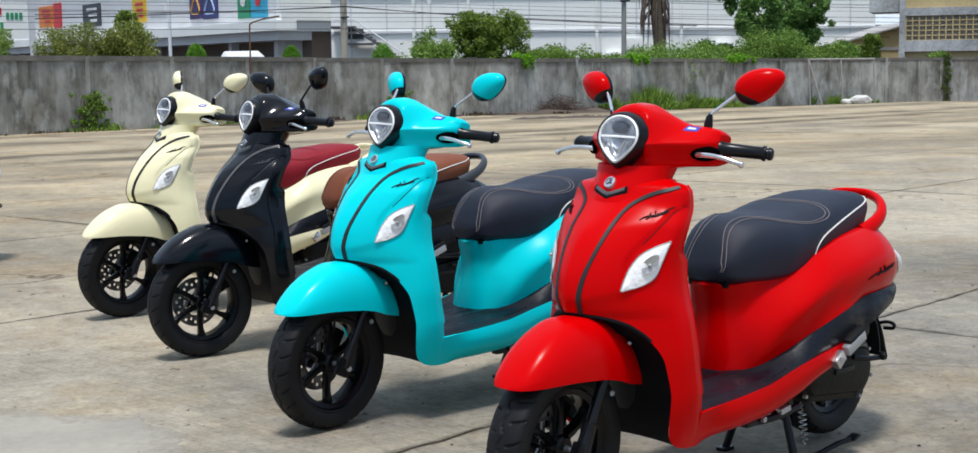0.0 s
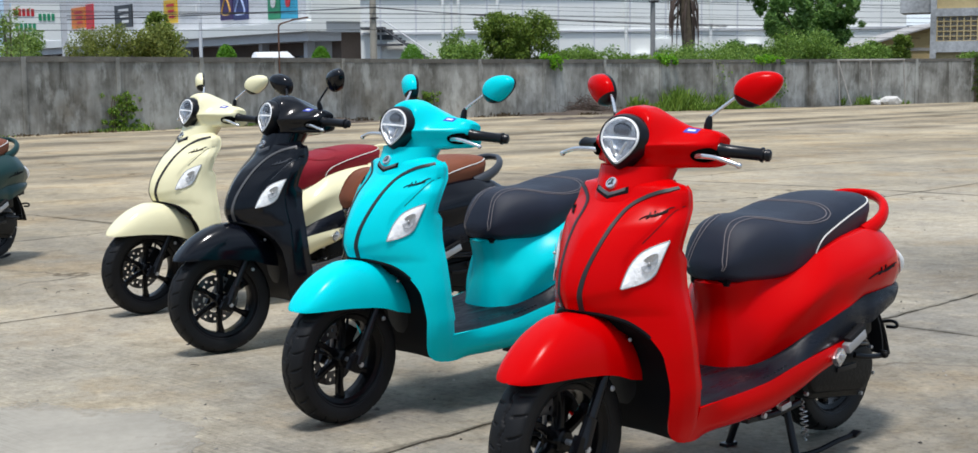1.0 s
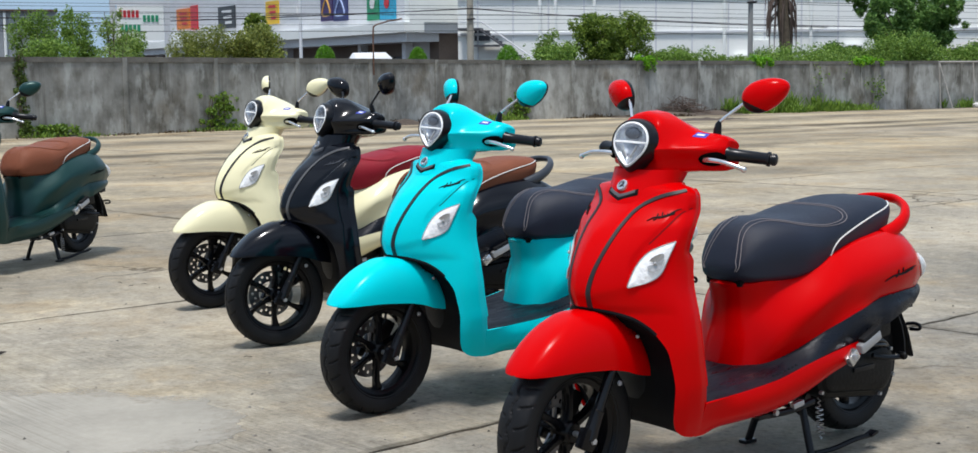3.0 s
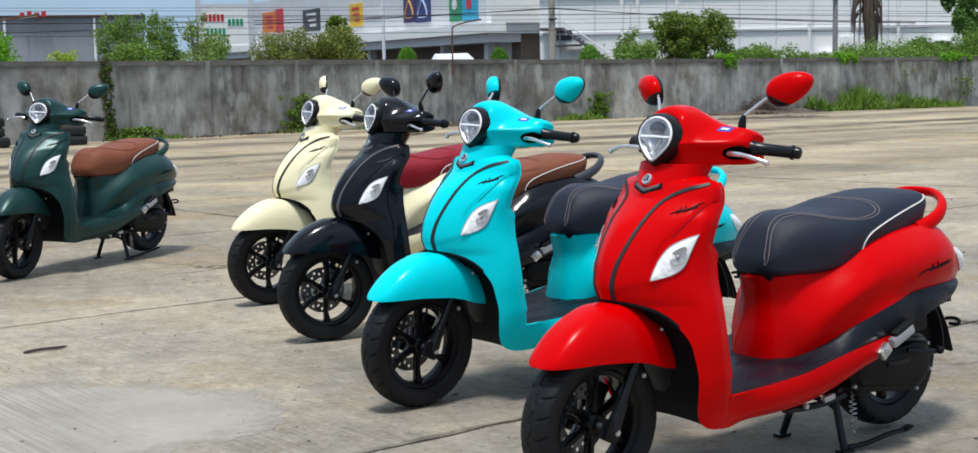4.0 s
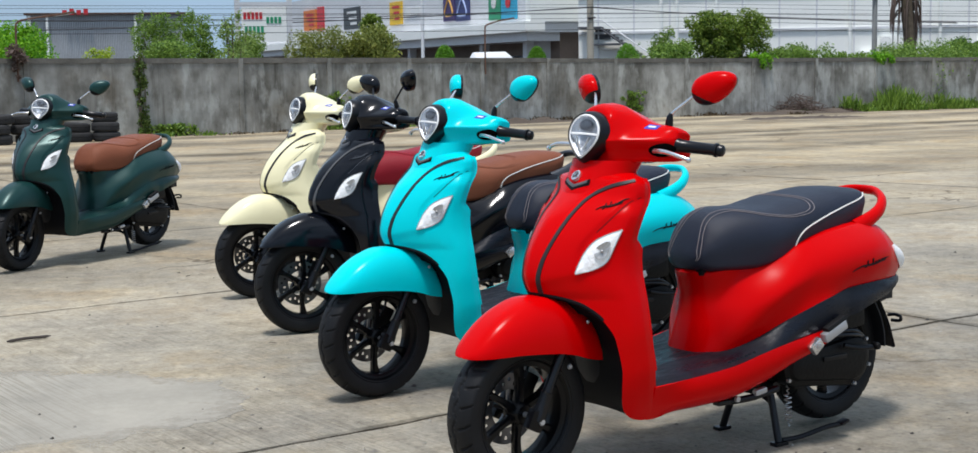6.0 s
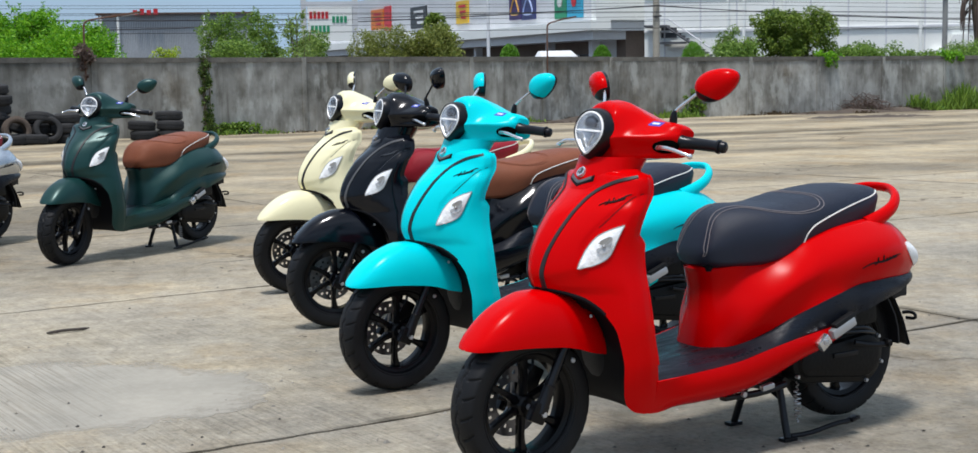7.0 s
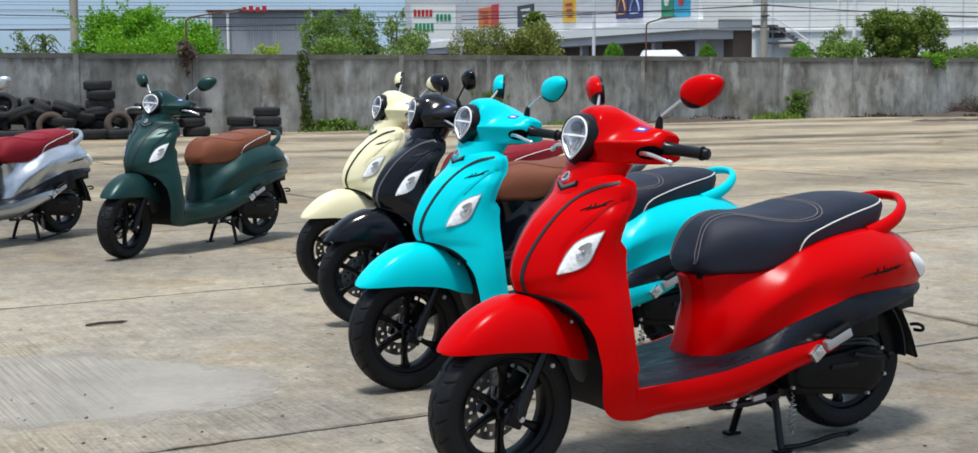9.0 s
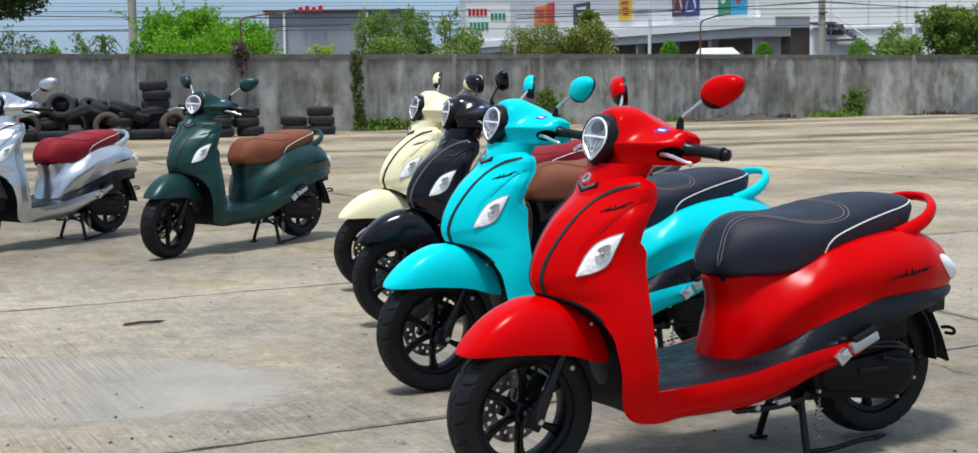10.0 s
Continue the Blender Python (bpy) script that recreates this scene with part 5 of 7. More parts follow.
def wall_at(d):
    """The point and the heading d metres along the wall, counted from its first bend."""
    start = -(WALL[1] - WALL[0]).length
    for a, b in zip(WALL, WALL[1:]):
        n = (b - a).length
        if d <= start + n or b is WALL[-1]:
            k = (b - a).normalized()
            return a + k * (d - start), k
        start += n


def stained_wall():
    m = material("stained_concrete_wall", (0.430, 0.430, 0.405), 0.9, vary=0.2, scale=0.75, fine=2.6, dark=(0.17, 0.167, 0.15), per_piece=0.07, spec=0.2)
    n, l = m.node_tree.nodes, m.node_tree.links
    b = n["Principled BSDF"]
    base = b.inputs["Base Color"].links[0].from_socket
    co = n.new("ShaderNodeTexCoord")
    mp = n.new("ShaderNodeMapping")
    mp.inputs["Scale"].default_value = (0.9, 0.9, 0.20)
    l.new(co.outputs["Object"], mp.inputs["Vector"])
    t = n.new("ShaderNodeTexNoise")
    t.inputs["Scale"].default_value, t.inputs["Detail"].default_value, t.inputs["Roughness"].default_value = 1.5, 6, 0.6
    l.new(mp.outputs["Vector"], t.inputs["Vector"])
    r = n.new("ShaderNodeMapRange")
    r.inputs["From Min"].default_value, r.inputs["From Max"].default_value = 0.44, 0.72
    l.new(t.outputs["Fac"], r.inputs["Value"])
    x = n.new("ShaderNodeMix")
    x.data_type, x.blend_type = "RGBA", "MULTIPLY"
    x.inputs["B"].default_value = (0.42, 0.40, 0.37, 1)
    l.new(r.outputs["Result"], x.inputs["Factor"]), l.new(base, x.inputs["A"])
    # unevenly darker towards the top of the wall
    sep = n.new("ShaderNodeSeparateXYZ")
    l.new(co.outputs["Object"], sep.inputs["Vector"])
    band = n.new("ShaderNodeMapRange")
    band.inputs["From Min"].default_value, band.inputs["From Max"].default_value = 1.15, 1.60
    l.new(sep.outputs["Z"], band.inputs["Value"])
    t2 = n.new("ShaderNodeTexNoise")
    t2.inputs["Scale"].default_value, t2.inputs["Detail"].default_value = 2.2, 7
    l.new(co.outputs["Object"], t2.inputs["Vector"])
    mul = n.new("ShaderNodeMath")
    mul.operation = "MULTIPLY"
    l.new(band.outputs["Result"], mul.inputs[0]), l.new(t2.outputs["Fac"], mul.inputs[1])
    y = n.new("ShaderNodeMix")
    y.data_type, y.blend_type = "RGBA", "MULTIPLY"
    y.inputs["B"].default_value = (0.34, 0.33, 0.31, 1)
    l.new(mul.outputs[0], y.inputs["Factor"]), l.new(x.outputs["Result"], y.inputs["A"])
    # narrow dark runs from the top and pale lime patches
    col = y.outputs["Result"]
    for scale, flat, lo, hi, tint, mode in ((2.9, 0.55, 0.50, 0.66, (0.66, 0.655, 0.63, 1), "MULTIPLY"), (2.6, 0.07, 0.56, 0.70, (0.45, 0.43, 0.40, 1), "MULTIPLY"), (1.3, 0.40, 0.54, 0.62, (0.64, 0.66, 0.63, 1), "MIX"), (0.45, 0.8, 0.54, 0.66, (0.66, 0.60, 0.53, 1), "MULTIPLY")):
        mp2 = n.new("ShaderNodeMapping")
        mp2.inputs["Scale"].default_value = (1, 0.6, flat)
        mp2.inputs["Location"].default_value = (scale * 7, 3.1, 0.4)
        l.new(co.outputs["Object"], mp2.inputs["Vector"])
        tn = n.new("ShaderNodeTexNoise")
        tn.inputs["Scale"].default_value, tn.inputs["Detail"].default_value, tn.inputs["Roughness"].default_value = scale, 5, 0.65
        l.new(mp2.outputs["Vector"], tn.inputs["Vector"])
        mr = n.new("ShaderNodeMapRange")
        mr.inputs["From Min"].default_value, mr.inputs["From Max"].default_value = lo, hi
        mr.inputs["To Max"].default_value = 0.34 if mode == "MIX" else 0.9
        l.new(tn.outputs["Fac"], mr.inputs["Value"])
        mx = n.new("ShaderNodeMix")
        mx.data_type, mx.blend_type = "RGBA", mode
        mx.inputs["B"].default_value = tint
        l.new(mr.outputs["Result"], mx.inputs["Factor"]), l.new(col, mx.inputs["A"])
        col = mx.outputs["Result"]
    l.new(col, b.inputs["Base Color"])
    t3 = n.new("ShaderNodeTexNoise")
    t3.inputs["Scale"].default_value, t3.inputs["Detail"].default_value = 14, 6
    l.new(co.outputs["Object"], t3.inputs["Vector"])
    bp = n.new("ShaderNodeBump")
    bp.inputs["Strength"].default_value, bp.inputs["Distance"].default_value = 0.12, 0.03
    l.new(t3.outputs["Fac"], bp.inputs["Height"]), l.new(bp.outputs["Normal"], b.inputs["Normal"])
    return m


WALLMAT = stained_wall()


def slab_between(bm, a, b, z0, z1a, z1b, th, off=0.0):
    """An upright slab from a to b (plan points), th thick."""
    k = (b - a).normalized()
    q = Vector((-k.y, k.x))
    v = []
    for p, top in ((a, z1a), (b, z1b)):
        for o in (off - th / 2, off + th / 2):
            for z in (z0, top):
                v.append(bm.verts.new((p.x + q.x * o, p.y + q.y * o, z)))
    for f in ((0, 1, 5, 4), (2, 6, 7, 3), (0, 2, 3, 1), (4, 5, 7, 6), (1, 3, 7, 5), (0, 4, 6, 2)):
        bm.faces.new([v[i] for i in f])
    return bm


def build_wall():
    rnd = random.Random(4)
    base = tagged(new("wall_north"), "weathered concrete panel wall with posts and dark coping", "wall", kind="structure")
    for i in range(-14, 26):
        d0, d1 = i * 3.02 - 0.1, (i + 1) * 3.02 - 0.1
        (a, ka), (b, kb) = wall_at(d0), wall_at(d1)
        za, zb = WALL_TOP(a.x), WALL_TOP(b.x)
        zg = min(ground_z(a.y), ground_z(b.y)) - 0.15
        j = rnd.uniform(-0.012, 0.012)
        bm = slab_between(bmesh.new(), a, b, zg, za - 0.10 + j, zb - 0.10 + j, 0.10, j)
        bmesh.ops.recalc_face_normals(bm, faces=bm.faces)
        part("wall_panel", bm, WALLMAT, base, smooth=False)
        bm = slab_between(bmesh.new(), a + ka * 0.075, b - kb * 0.075, min(za, zb) - 0.13, za - 0.004 + j, zb - 0.004 + j, 0.15)
        bmesh.ops.recalc_face_normals(bm, faces=bm.faces)
        part("coping", bm, COPING, base, smooth=False)
        k = ka
        bm = slab_between(bmesh.new(), a - k * 0.07, a + k * 0.07, zg, za - 0.01, za - 0.01, 0.16, -0.01)
        bmesh.ops.recalc_face_normals(bm, faces=bm.faces)
        part("wall_post", bm, WALLMAT, base, smooth=False)


COPING = material("dark_coping", (0.15, 0.142, 0.125), 0.95, vary=0.45, scale=2, fine=20, bump=0.3, bump_scale=20, per_piece=0.12)
build_wall()

# ---- plants ----
def leaf_material(name, low, high):
    m = bpy.data.materials.new(name)
    m.use_nodes = True
    n, l = m.node_tree.nodes, m.node_tree.links
    b = n["Principled BSDF"]
    b.inputs["Roughness"].default_value = 0.55
    b.inputs["Specular IOR Level"].default_value = 0.3
    geo = n.new("ShaderNodeNewGeometry")
    mix = n.new("ShaderNodeMix")
    mix.data_type = "RGBA"
    mix.inputs["A"].default_value, mix.inputs["B"].default_value = (*low, 1), (*high, 1)
    l.new(geo.outputs["Random Per Island"], mix.inputs["Factor"])
    l.new(mix.outputs["Result"], b.inputs["Base Color"])
    tr = n.new("ShaderNodeBsdfTranslucent")
    l.new(mix.outputs["Result"], tr.inputs["Color"])
    ms = n.new("ShaderNodeMixShader")
    ms.inputs["Fac"].default_value = 0.35
    l.new(b.outputs["BSDF"], ms.inputs[1]), l.new(tr.outputs["BSDF"], ms.inputs[2])
    l.new(ms.outputs["Shader"], n["Material Output"].inputs["Surface"])
    return m


LEAF = {
    "bright": leaf_material("bright_leaves", (0.055, 0.235, 0.008), (0.285, 0.545, 0.030)),
    "yellow": leaf_material("yellow_green_leaves", (0.225, 0.338, 0.026), (0.477, 0.572, 0.065)),
    "mid": leaf_material("green_leaves", (0.070, 0.156, 0.026), (0.281, 0.416, 0.078)),
    "sparse": leaf_material("thin_leaves", (0.084, 0.156, 0.039), (0.281, 0.390, 0.091)),
    "olive": leaf_material("olive_leaves", (0.098, 0.143, 0.026), (0.337, 0.364, 0.091)),
    "dense": leaf_material("dark_leaves", (0.055, 0.120, 0.017), (0.290, 0.385, 0.062)),
    "clipped": leaf_material("clipped_leaves", (0.070, 0.208, 0.013), (0.197, 0.416, 0.039)),
    "weed": leaf_material("weed_leaves", (0.070, 0.156, 0.023), (0.281, 0.416, 0.065)),
    "tree": leaf_material("fine_tree_leaves", (0.045, 0.125, 0.026), (0.19, 0.33, 0.075)),
    "ivy": leaf_material("dull_ivy_leaves", (0.045, 0.085, 0.018), (0.165, 0.235, 0.055)),
    "creeper": leaf_material("dry_creeper_stems", (0.110, 0.075, 0.060), (0.220, 0.165, 0.140)),
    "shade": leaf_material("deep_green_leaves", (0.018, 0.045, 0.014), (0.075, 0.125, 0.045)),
    "grit": leaf_material("loose_stone", (0.035, 0.032, 0.030), (0.42, 0.39, 0.34)),
    "dry": leaf_material("dry_stalks", (0.050, 0.035, 0.022), (0.160, 0.120, 0.075)),
}
BARK = material("bark", (0.13, 0.10, 0.07), 0.9, vary=0.4, scale=4, fine=30, bump=0.5, bump_scale=15)


def leaf_cloud(rnd, clumps, count, size, long=2.0, inner=0.35):
    """Many small bent leaves gathered round clump centres (x, y, z, r), outer side fuller."""
    verts, faces = [], []
    total = sum(c[3] ** 2 for c in clumps)
    for cx, cy, cz, r in clumps:
        for _ in range(max(3, int(count * r * r / total))):
            d = Vector((rnd.gauss(0, 1), rnd.gauss(0, 1), rnd.gauss(0, 1))).normalized() * r * (inner + (1.10 - inner) * rnd.random() ** 0.6)
            p = Vector((cx, cy, cz)) + d * rnd.uniform(0.85, 1.1)
            a = Vector((rnd.gauss(0, 1), rnd.gauss(0, 1), rnd.gauss(0, 0.7))).normalized()
            q = a.cross(Vector((rnd.gauss(0, 1), rnd.gauss(0, 1), rnd.gauss(0, 1)))).normalized()
            s = size * rnd.uniform(0.6, 1.5)
            i = len(verts)
            verts += [p - a * s * long * 0.5, p + q * s * 0.5, p + a * s * long * 0.5 - Vector((0, 0, s * 0.25)), p - q * s * 0.5]
            faces.append((i, i + 1, i + 2, i + 3))
    me = bpy.data.meshes.new("crown")
    me.from_pydata([tuple(v) for v in verts], [], faces)
    return me


LABELS = {
    "bright": "tall bright green feathery shrub behind the wall",
    "yellow": "small yellow-green bush behind the wall",
    "mid": "leafy green shrub growing behind the wall",
    "sparse": "thin shrub with bare twigs and few leaves",
    "olive": "broad olive-green bush behind the wall",
    "dense": "dense dark green bush behind the wall",
}


def shrub(x, y, half, height, kind, seed, leaf=0.085, count=None):
    rnd = random.Random(seed)
    z0 = ground_z(y)
    base = tagged(new("shrub"), LABELS[kind], "shrub", "shrubs behind the wall")
    base.matrix_basis = pose(x, y, z0)
    bm = bmesh.new()
    clumps = []
    limbs = 4 if kind != "sparse" else 6
    for i in range(limbs):
        a = rnd.uniform(0, 6.3)
        tip = Vector((math.cos(a) * half * rnd.uniform(0.2, 0.85), math.sin(a) * half * 0.6, height * rnd.uniform(0.72, 0.97)))
        mid = Vector((tip.x * 0.35, tip.y * 0.35, tip.z * 0.5))
        tube(spline([(rnd.uniform(-0.08, 0.08), rnd.uniform(-0.08, 0.08), -0.05), mid, tip], 4), [0.05, 0.046, 0.042, 0.036, 0.03, 0.024, 0.018, 0.012, 0.006], 6, bm)
        clumps.append((tip.x, tip.y, tip.z - 0.12 * height, rnd.uniform(0.22, 0.34) * half + 0.12))
    n = 74 if kind != "sparse" else 20
    for i in range(n):
        t = i / n
        zz = height * (0.26 + 0.68 * rnd.random())
        w = half * (1.12 - 0.62 * max(0, zz / height - 0.50) ** 1.5 / 0.354)
        a = rnd.uniform(0, 6.3)
        k = rnd.random() ** 0.5
        clumps.append((math.cos(a) * w * k, math.sin(a) * w * k * 0.7, zz, rnd.uniform(0.08, 0.24) * half + 0.07))
    if kind in ("bright", "mid", "sparse"):
        for i in range(16):
            a, zz = rnd.uniform(0, 6.3), height * rnd.uniform(0.55, 1.0)
            clumps.append((math.cos(a) * half * 0.9 * rnd.random(), math.sin(a) * half * 0.5, zz, 0.06))
    part("trunk", bm, BARK, base)
    if kind == "bright":
        # arching feathery sprays that break the outline
        for i in range(34):
            a, zz = rnd.uniform(0, 6.3), height * rnd.uniform(0.45, 0.88)
            p = Vector((math.cos(a) * half * 0.8 * rnd.random(), math.sin(a) * half * 0.4, zz))
            d = Vector((rnd.gauss(0, 0.6), rnd.gauss(0, 0.4), 0.8)).normalized() * height * rnd.uniform(0.03, 0.055)
            for j in range(7):
                clumps.append((p.x, p.y, p.z, 0.10 - 0.010 * j))
                p = p + d + Vector((0, 0, -0.012 * j))
    count = count or int((7800 if kind != "sparse" else 1300) * (half + 0.3) * height / 3.0)
    me = leaf_cloud(rnd, clumps, count, leaf, 2.6 if kind in ("bright", "sparse") else 1.6)
    crown = new("crown", me)
    me.materials.append(LEAF[kind])
    crown.parent = base
    return base


SHRUBS = [
    (-11.75, 45.60, 0.62, 2.65, "bright"),
    (-7.68, 43.23, 0.81, 3.78, "bright"),
    (-6.51, 44.18, 0.90, 3.87, "bright"),
    (-5.13, 43.03, 0.79, 3.37, "bright"),
    (-2.61, 42.79, 0.46, 2.61, "yellow"),
    (-1.12, 45.84, 0.76, 3.76, "mid"),
    (0.06, 46.80, 0.63, 3.97, "mid"),
    (1.29, 45.70, 0.63, 3.81, "sparse"),
    (4.46, 49.49, 1.06, 3.47, "olive"),
    (6.26, 50.38, 1.19, 3.46, "olive"),
    (6.83, 51.43, 0.49, 4.19, "dense"),
    (19.48, 54.67, 0.84, 3.57, "sparse"),
    (21.84, 55.93, 1.00, 4.36, "dense"),
    (23.60, 56.26, 1.15, 4.34, "dense"),
    (24.84, 54.47, 1.00, 2.70, "mid"),
    (28.66, 56.08, 0.98, 2.45, "mid"),
    (31.24, 56.08, 1.40, 2.65, "mid"),
    (34.51, 56.91, 1.54, 2.85, "mid"),
    (42.59, 57.70, 1.71, 2.84, "mid"),
    (41.56, 53.82, 0.48, 3.32, "dense"),
    (45.02, 53.30, 0.78, 2.35, "mid"),
    (-12.35, 43.60, 0.85, 3.30, "sparse"),
    (-10.20, 44.00, 0.45, 3.05, "sparse"),
    (-9.85, 47.38, 0.75, 2.45, "mid"),
    (-8.75, 46.27, 0.80, 2.55, "mid"),
    (-6.12, 42.03, 2.01, 2.88, "bright"),
    (-5.11, 42.46, 1.14, 2.81, "bright"),
    (-0.60, 42.62, 0.85, 2.76, "mid"),
    (1.35, 43.65, 1.10, 2.62, "sparse"),
    (25.16, 53.19, 1.31, 2.55, "mid"),
    (30.14, 52.12, 2.54, 2.25, "mid"),
    (36.85, 55.84, 2.20, 3.11, "mid"),
    (19.14, 53.63, 1.27, 2.87, "mid"),
    (2.11, 49.03, 0.72, 3.33, "mid"),
]
for i, (x, y, half, height, kind) in enumerate(SHRUBS):
    shrub(x, y, half * 1.12, height, kind, 20 + i, 0.042 if y < 50 else 0.060)


def topiary(x, y, top, half, seed):
    rnd = random.Random(seed)
    base = tagged(new("topiary_bush"), "clipped dome-shaped bright green garden bush", "bush", "clipped bushes")
    z0 = ground_z(y)
    base.matrix_basis = pose(x, y, z0)
    part("trunk", tube([(0, 0, -0.05), (0, 0, top - z0 - half)], [0.06, 0.04], 6), BARK, base)
    clumps = []
    for k in range(6):
        clumps.append((0, 0, top - z0 - half * (0.36 + 0.34 * k), half * (0.36, 0.62, 0.80, 0.93, 1.0, 1.02)[k]))
    me = leaf_cloud(rnd, clumps, 6500, 0.06, 1.2, 0.98)
    me.materials.append(LEAF["clipped"])
    new("crown", me).parent = base


for i, (x, y, top, half) in enumerate(((16.38, 86.05, 2.95, 0.62), (22.25, 85.66, 2.80, 0.56), (28.17, 85.30, 2.92, 0.75))):
    topiary(x, y, top, half, 80 + i)


def tree():
    """The large fine-leaved tree over the far end of the wall."""
    rnd = random.Random(9)
    base = tagged(new("tree"), "large spreading fine-leaved tree behind the wall", "tree")
    base.matrix_basis = pose(42.6, 63.2, -0.6)
    bm = bmesh.new()
    tube(spline([(0, 0, -0.1), (0.1, 0, 1.0), (0, 0.1, 2.2)], 4), [0.22, 0.2, 0.19, 0.18, 0.17, 0.16, 0.15, 0.14, 0.12], 9, bm)
    clumps = []
    for i in range(15):
        a = i * 2.4
        r = rnd.uniform(1.5, 4.6)
        tip = Vector((math.cos(a) * r, math.sin(a) * r * 0.7, rnd.uniform(2.2, 6.6)))
        tube(spline([(0, 0.05, 1.6), Vector((tip.x * 0.4, tip.y * 0.4, 1.6 + (tip.z - 1.6) * 0.6)), tip], 4), [0.09, 0.08, 0.07, 0.06, 0.05, 0.04, 0.03, 0.02, 0.01], 6, bm)
        for k in range(11):
            f = 0.42 + 0.062 * k
            clumps.append((tip.x * f + rnd.uniform(-0.5, 0.5), tip.y * f + rnd.uniform(-0.4, 0.4), 1.6 + (tip.z - 1.6) * f + rnd.uniform(-0.3, 0.35), rnd.uniform(0.16, 0.50)))
    part("trunk", bm, BARK, base)
    me = leaf_cloud(rnd, clumps, 36000, 0.075, 3.2)
    me.materials.append(LEAF["tree"])
    new("crown", me).parent = base


tree()


def shade_tree(x, y, seed):
    """A dark broad-leaved tree whose lowest boughs hang over the near end of the wall."""
    rnd = random.Random(seed)
    base = tagged(new("tree"), "dark broad-leaved tree with boughs hanging over the wall", "tree")
    base.matrix_basis = pose(x, y, ground_z(y))
    bm = bmesh.new()
    tube(spline([(0, 0, -0.1), (0.1, 0.05, 1.6), (0.05, 0, 3.6)], 4), [0.24, 0.22, 0.2, 0.19, 0.18, 0.17, 0.16, 0.15, 0.13], 9, bm)
    clumps = []
    for i in range(16):
        a = i * 2.4
        r = rnd.uniform(1.4, 3.0)
        tip = Vector((math.cos(a) * r, math.sin(a) * r * 0.8, rnd.uniform(3.75, 6.4)))
        tube(spline([(0.05, 0, 3.0), Vector((tip.x * 0.45, tip.y * 0.45, 3.0 + (tip.z - 3.0) * 0.8)), tip], 4), [0.09, 0.08, 0.07, 0.06, 0.05, 0.04, 0.03, 0.02, 0.01], 6, bm)
        for k in range(6):
            f = 0.45 + 0.12 * k
            clumps.append((tip.x * f + rnd.uniform(-0.3, 0.3), tip.y * f + rnd.uniform(-0.3, 0.3), 2.95 + (tip.z - 3.1) * f + rnd.uniform(0, 0.5), rnd.uniform(0.22, 0.55)))
    part("trunk", bm, BARK, base)
    me = leaf_cloud(rnd, clumps, 17000, 0.075, 2.0)
    me.materials.append(LEAF["shade"])
    new("crown", me).parent = base


shade_tree(-13.35, 42.6, 77)


def palm():
    rnd = random.Random(3)
    base = tagged(new("palm_tree"), "small distant palm with drooping fronds", "tree")
    base.matrix_basis = pose(-19.3, 91.4, -0.6)
    part("trunk", tube([(0, 0, -0.1), (0.05, 0, 2.2), (0, 0, 4.0)], [0.16, 0.13, 0.10], 8), BARK, base)
    bm = bmesh.new()
    for i in range(54):
        a = i * 0.4 + rnd.uniform(-0.1, 0.1)
        r = rnd.uniform(0.6, 1.0) + 0.008 * i
        up = rnd.uniform(0.2, 0.8)
        pts = [Vector((math.cos(a) * r * t, math.sin(a) * r * t, 4.1 - 0.034 * i + up * math.sin(t * 2.4) - 0.35 * t * t)) for t in lin(0, 1, 7)]
        side = Vector((-math.sin(a), math.cos(a), 0))
        grid_bm([[p - side * 0.07 * math.sin(0.3 + 2.6 * t) - Vector((0, 0, 0.06)), p, p + side * 0.07 * math.sin(0.3 + 2.6 * t) - Vector((0, 0, 0.06))] for p, t in zip(pts, lin(0, 1, 7))], False, bm)
    part("fronds", bm, LEAF["ivy"], base, smooth=False)


palm()


def dead_trunk():
    rnd = random.Random(8)
    base = tagged(new("dead_tree"), "dead brown trunk hung with dry creepers", "tree")
    base.matrix_basis = pose(34.4, 61.5, -0.6)
    bm = tube(spline([(0, 0, -0.1), (0.1, 0, 2.5), (-0.1, 0, 5.0), (0.1, 0, 7.5)], 4), [0.30] * 13, 9)
    part("trunk", bm, BARK, base)
    bm = bmesh.new()
    for i in range(60):
        x, y = rnd.uniform(-0.95, 0.70), rnd.uniform(-0.5, 0.4)
        z = rnd.uniform(4.3, 7.2)
        tube(spline([(x * 0.4, y * 0.4, z), (x, y, z - 0.5), (x * 1.05, y, z - rnd.uniform(1.0, 2.6))], 3), [0.05, 0.05, 0.04, 0.04, 0.03, 0.02, 0.01], 5, bm)
    tagged(part("creepers", bm, LEAF["creeper"], base), kind="stuff")


dead_trunk()


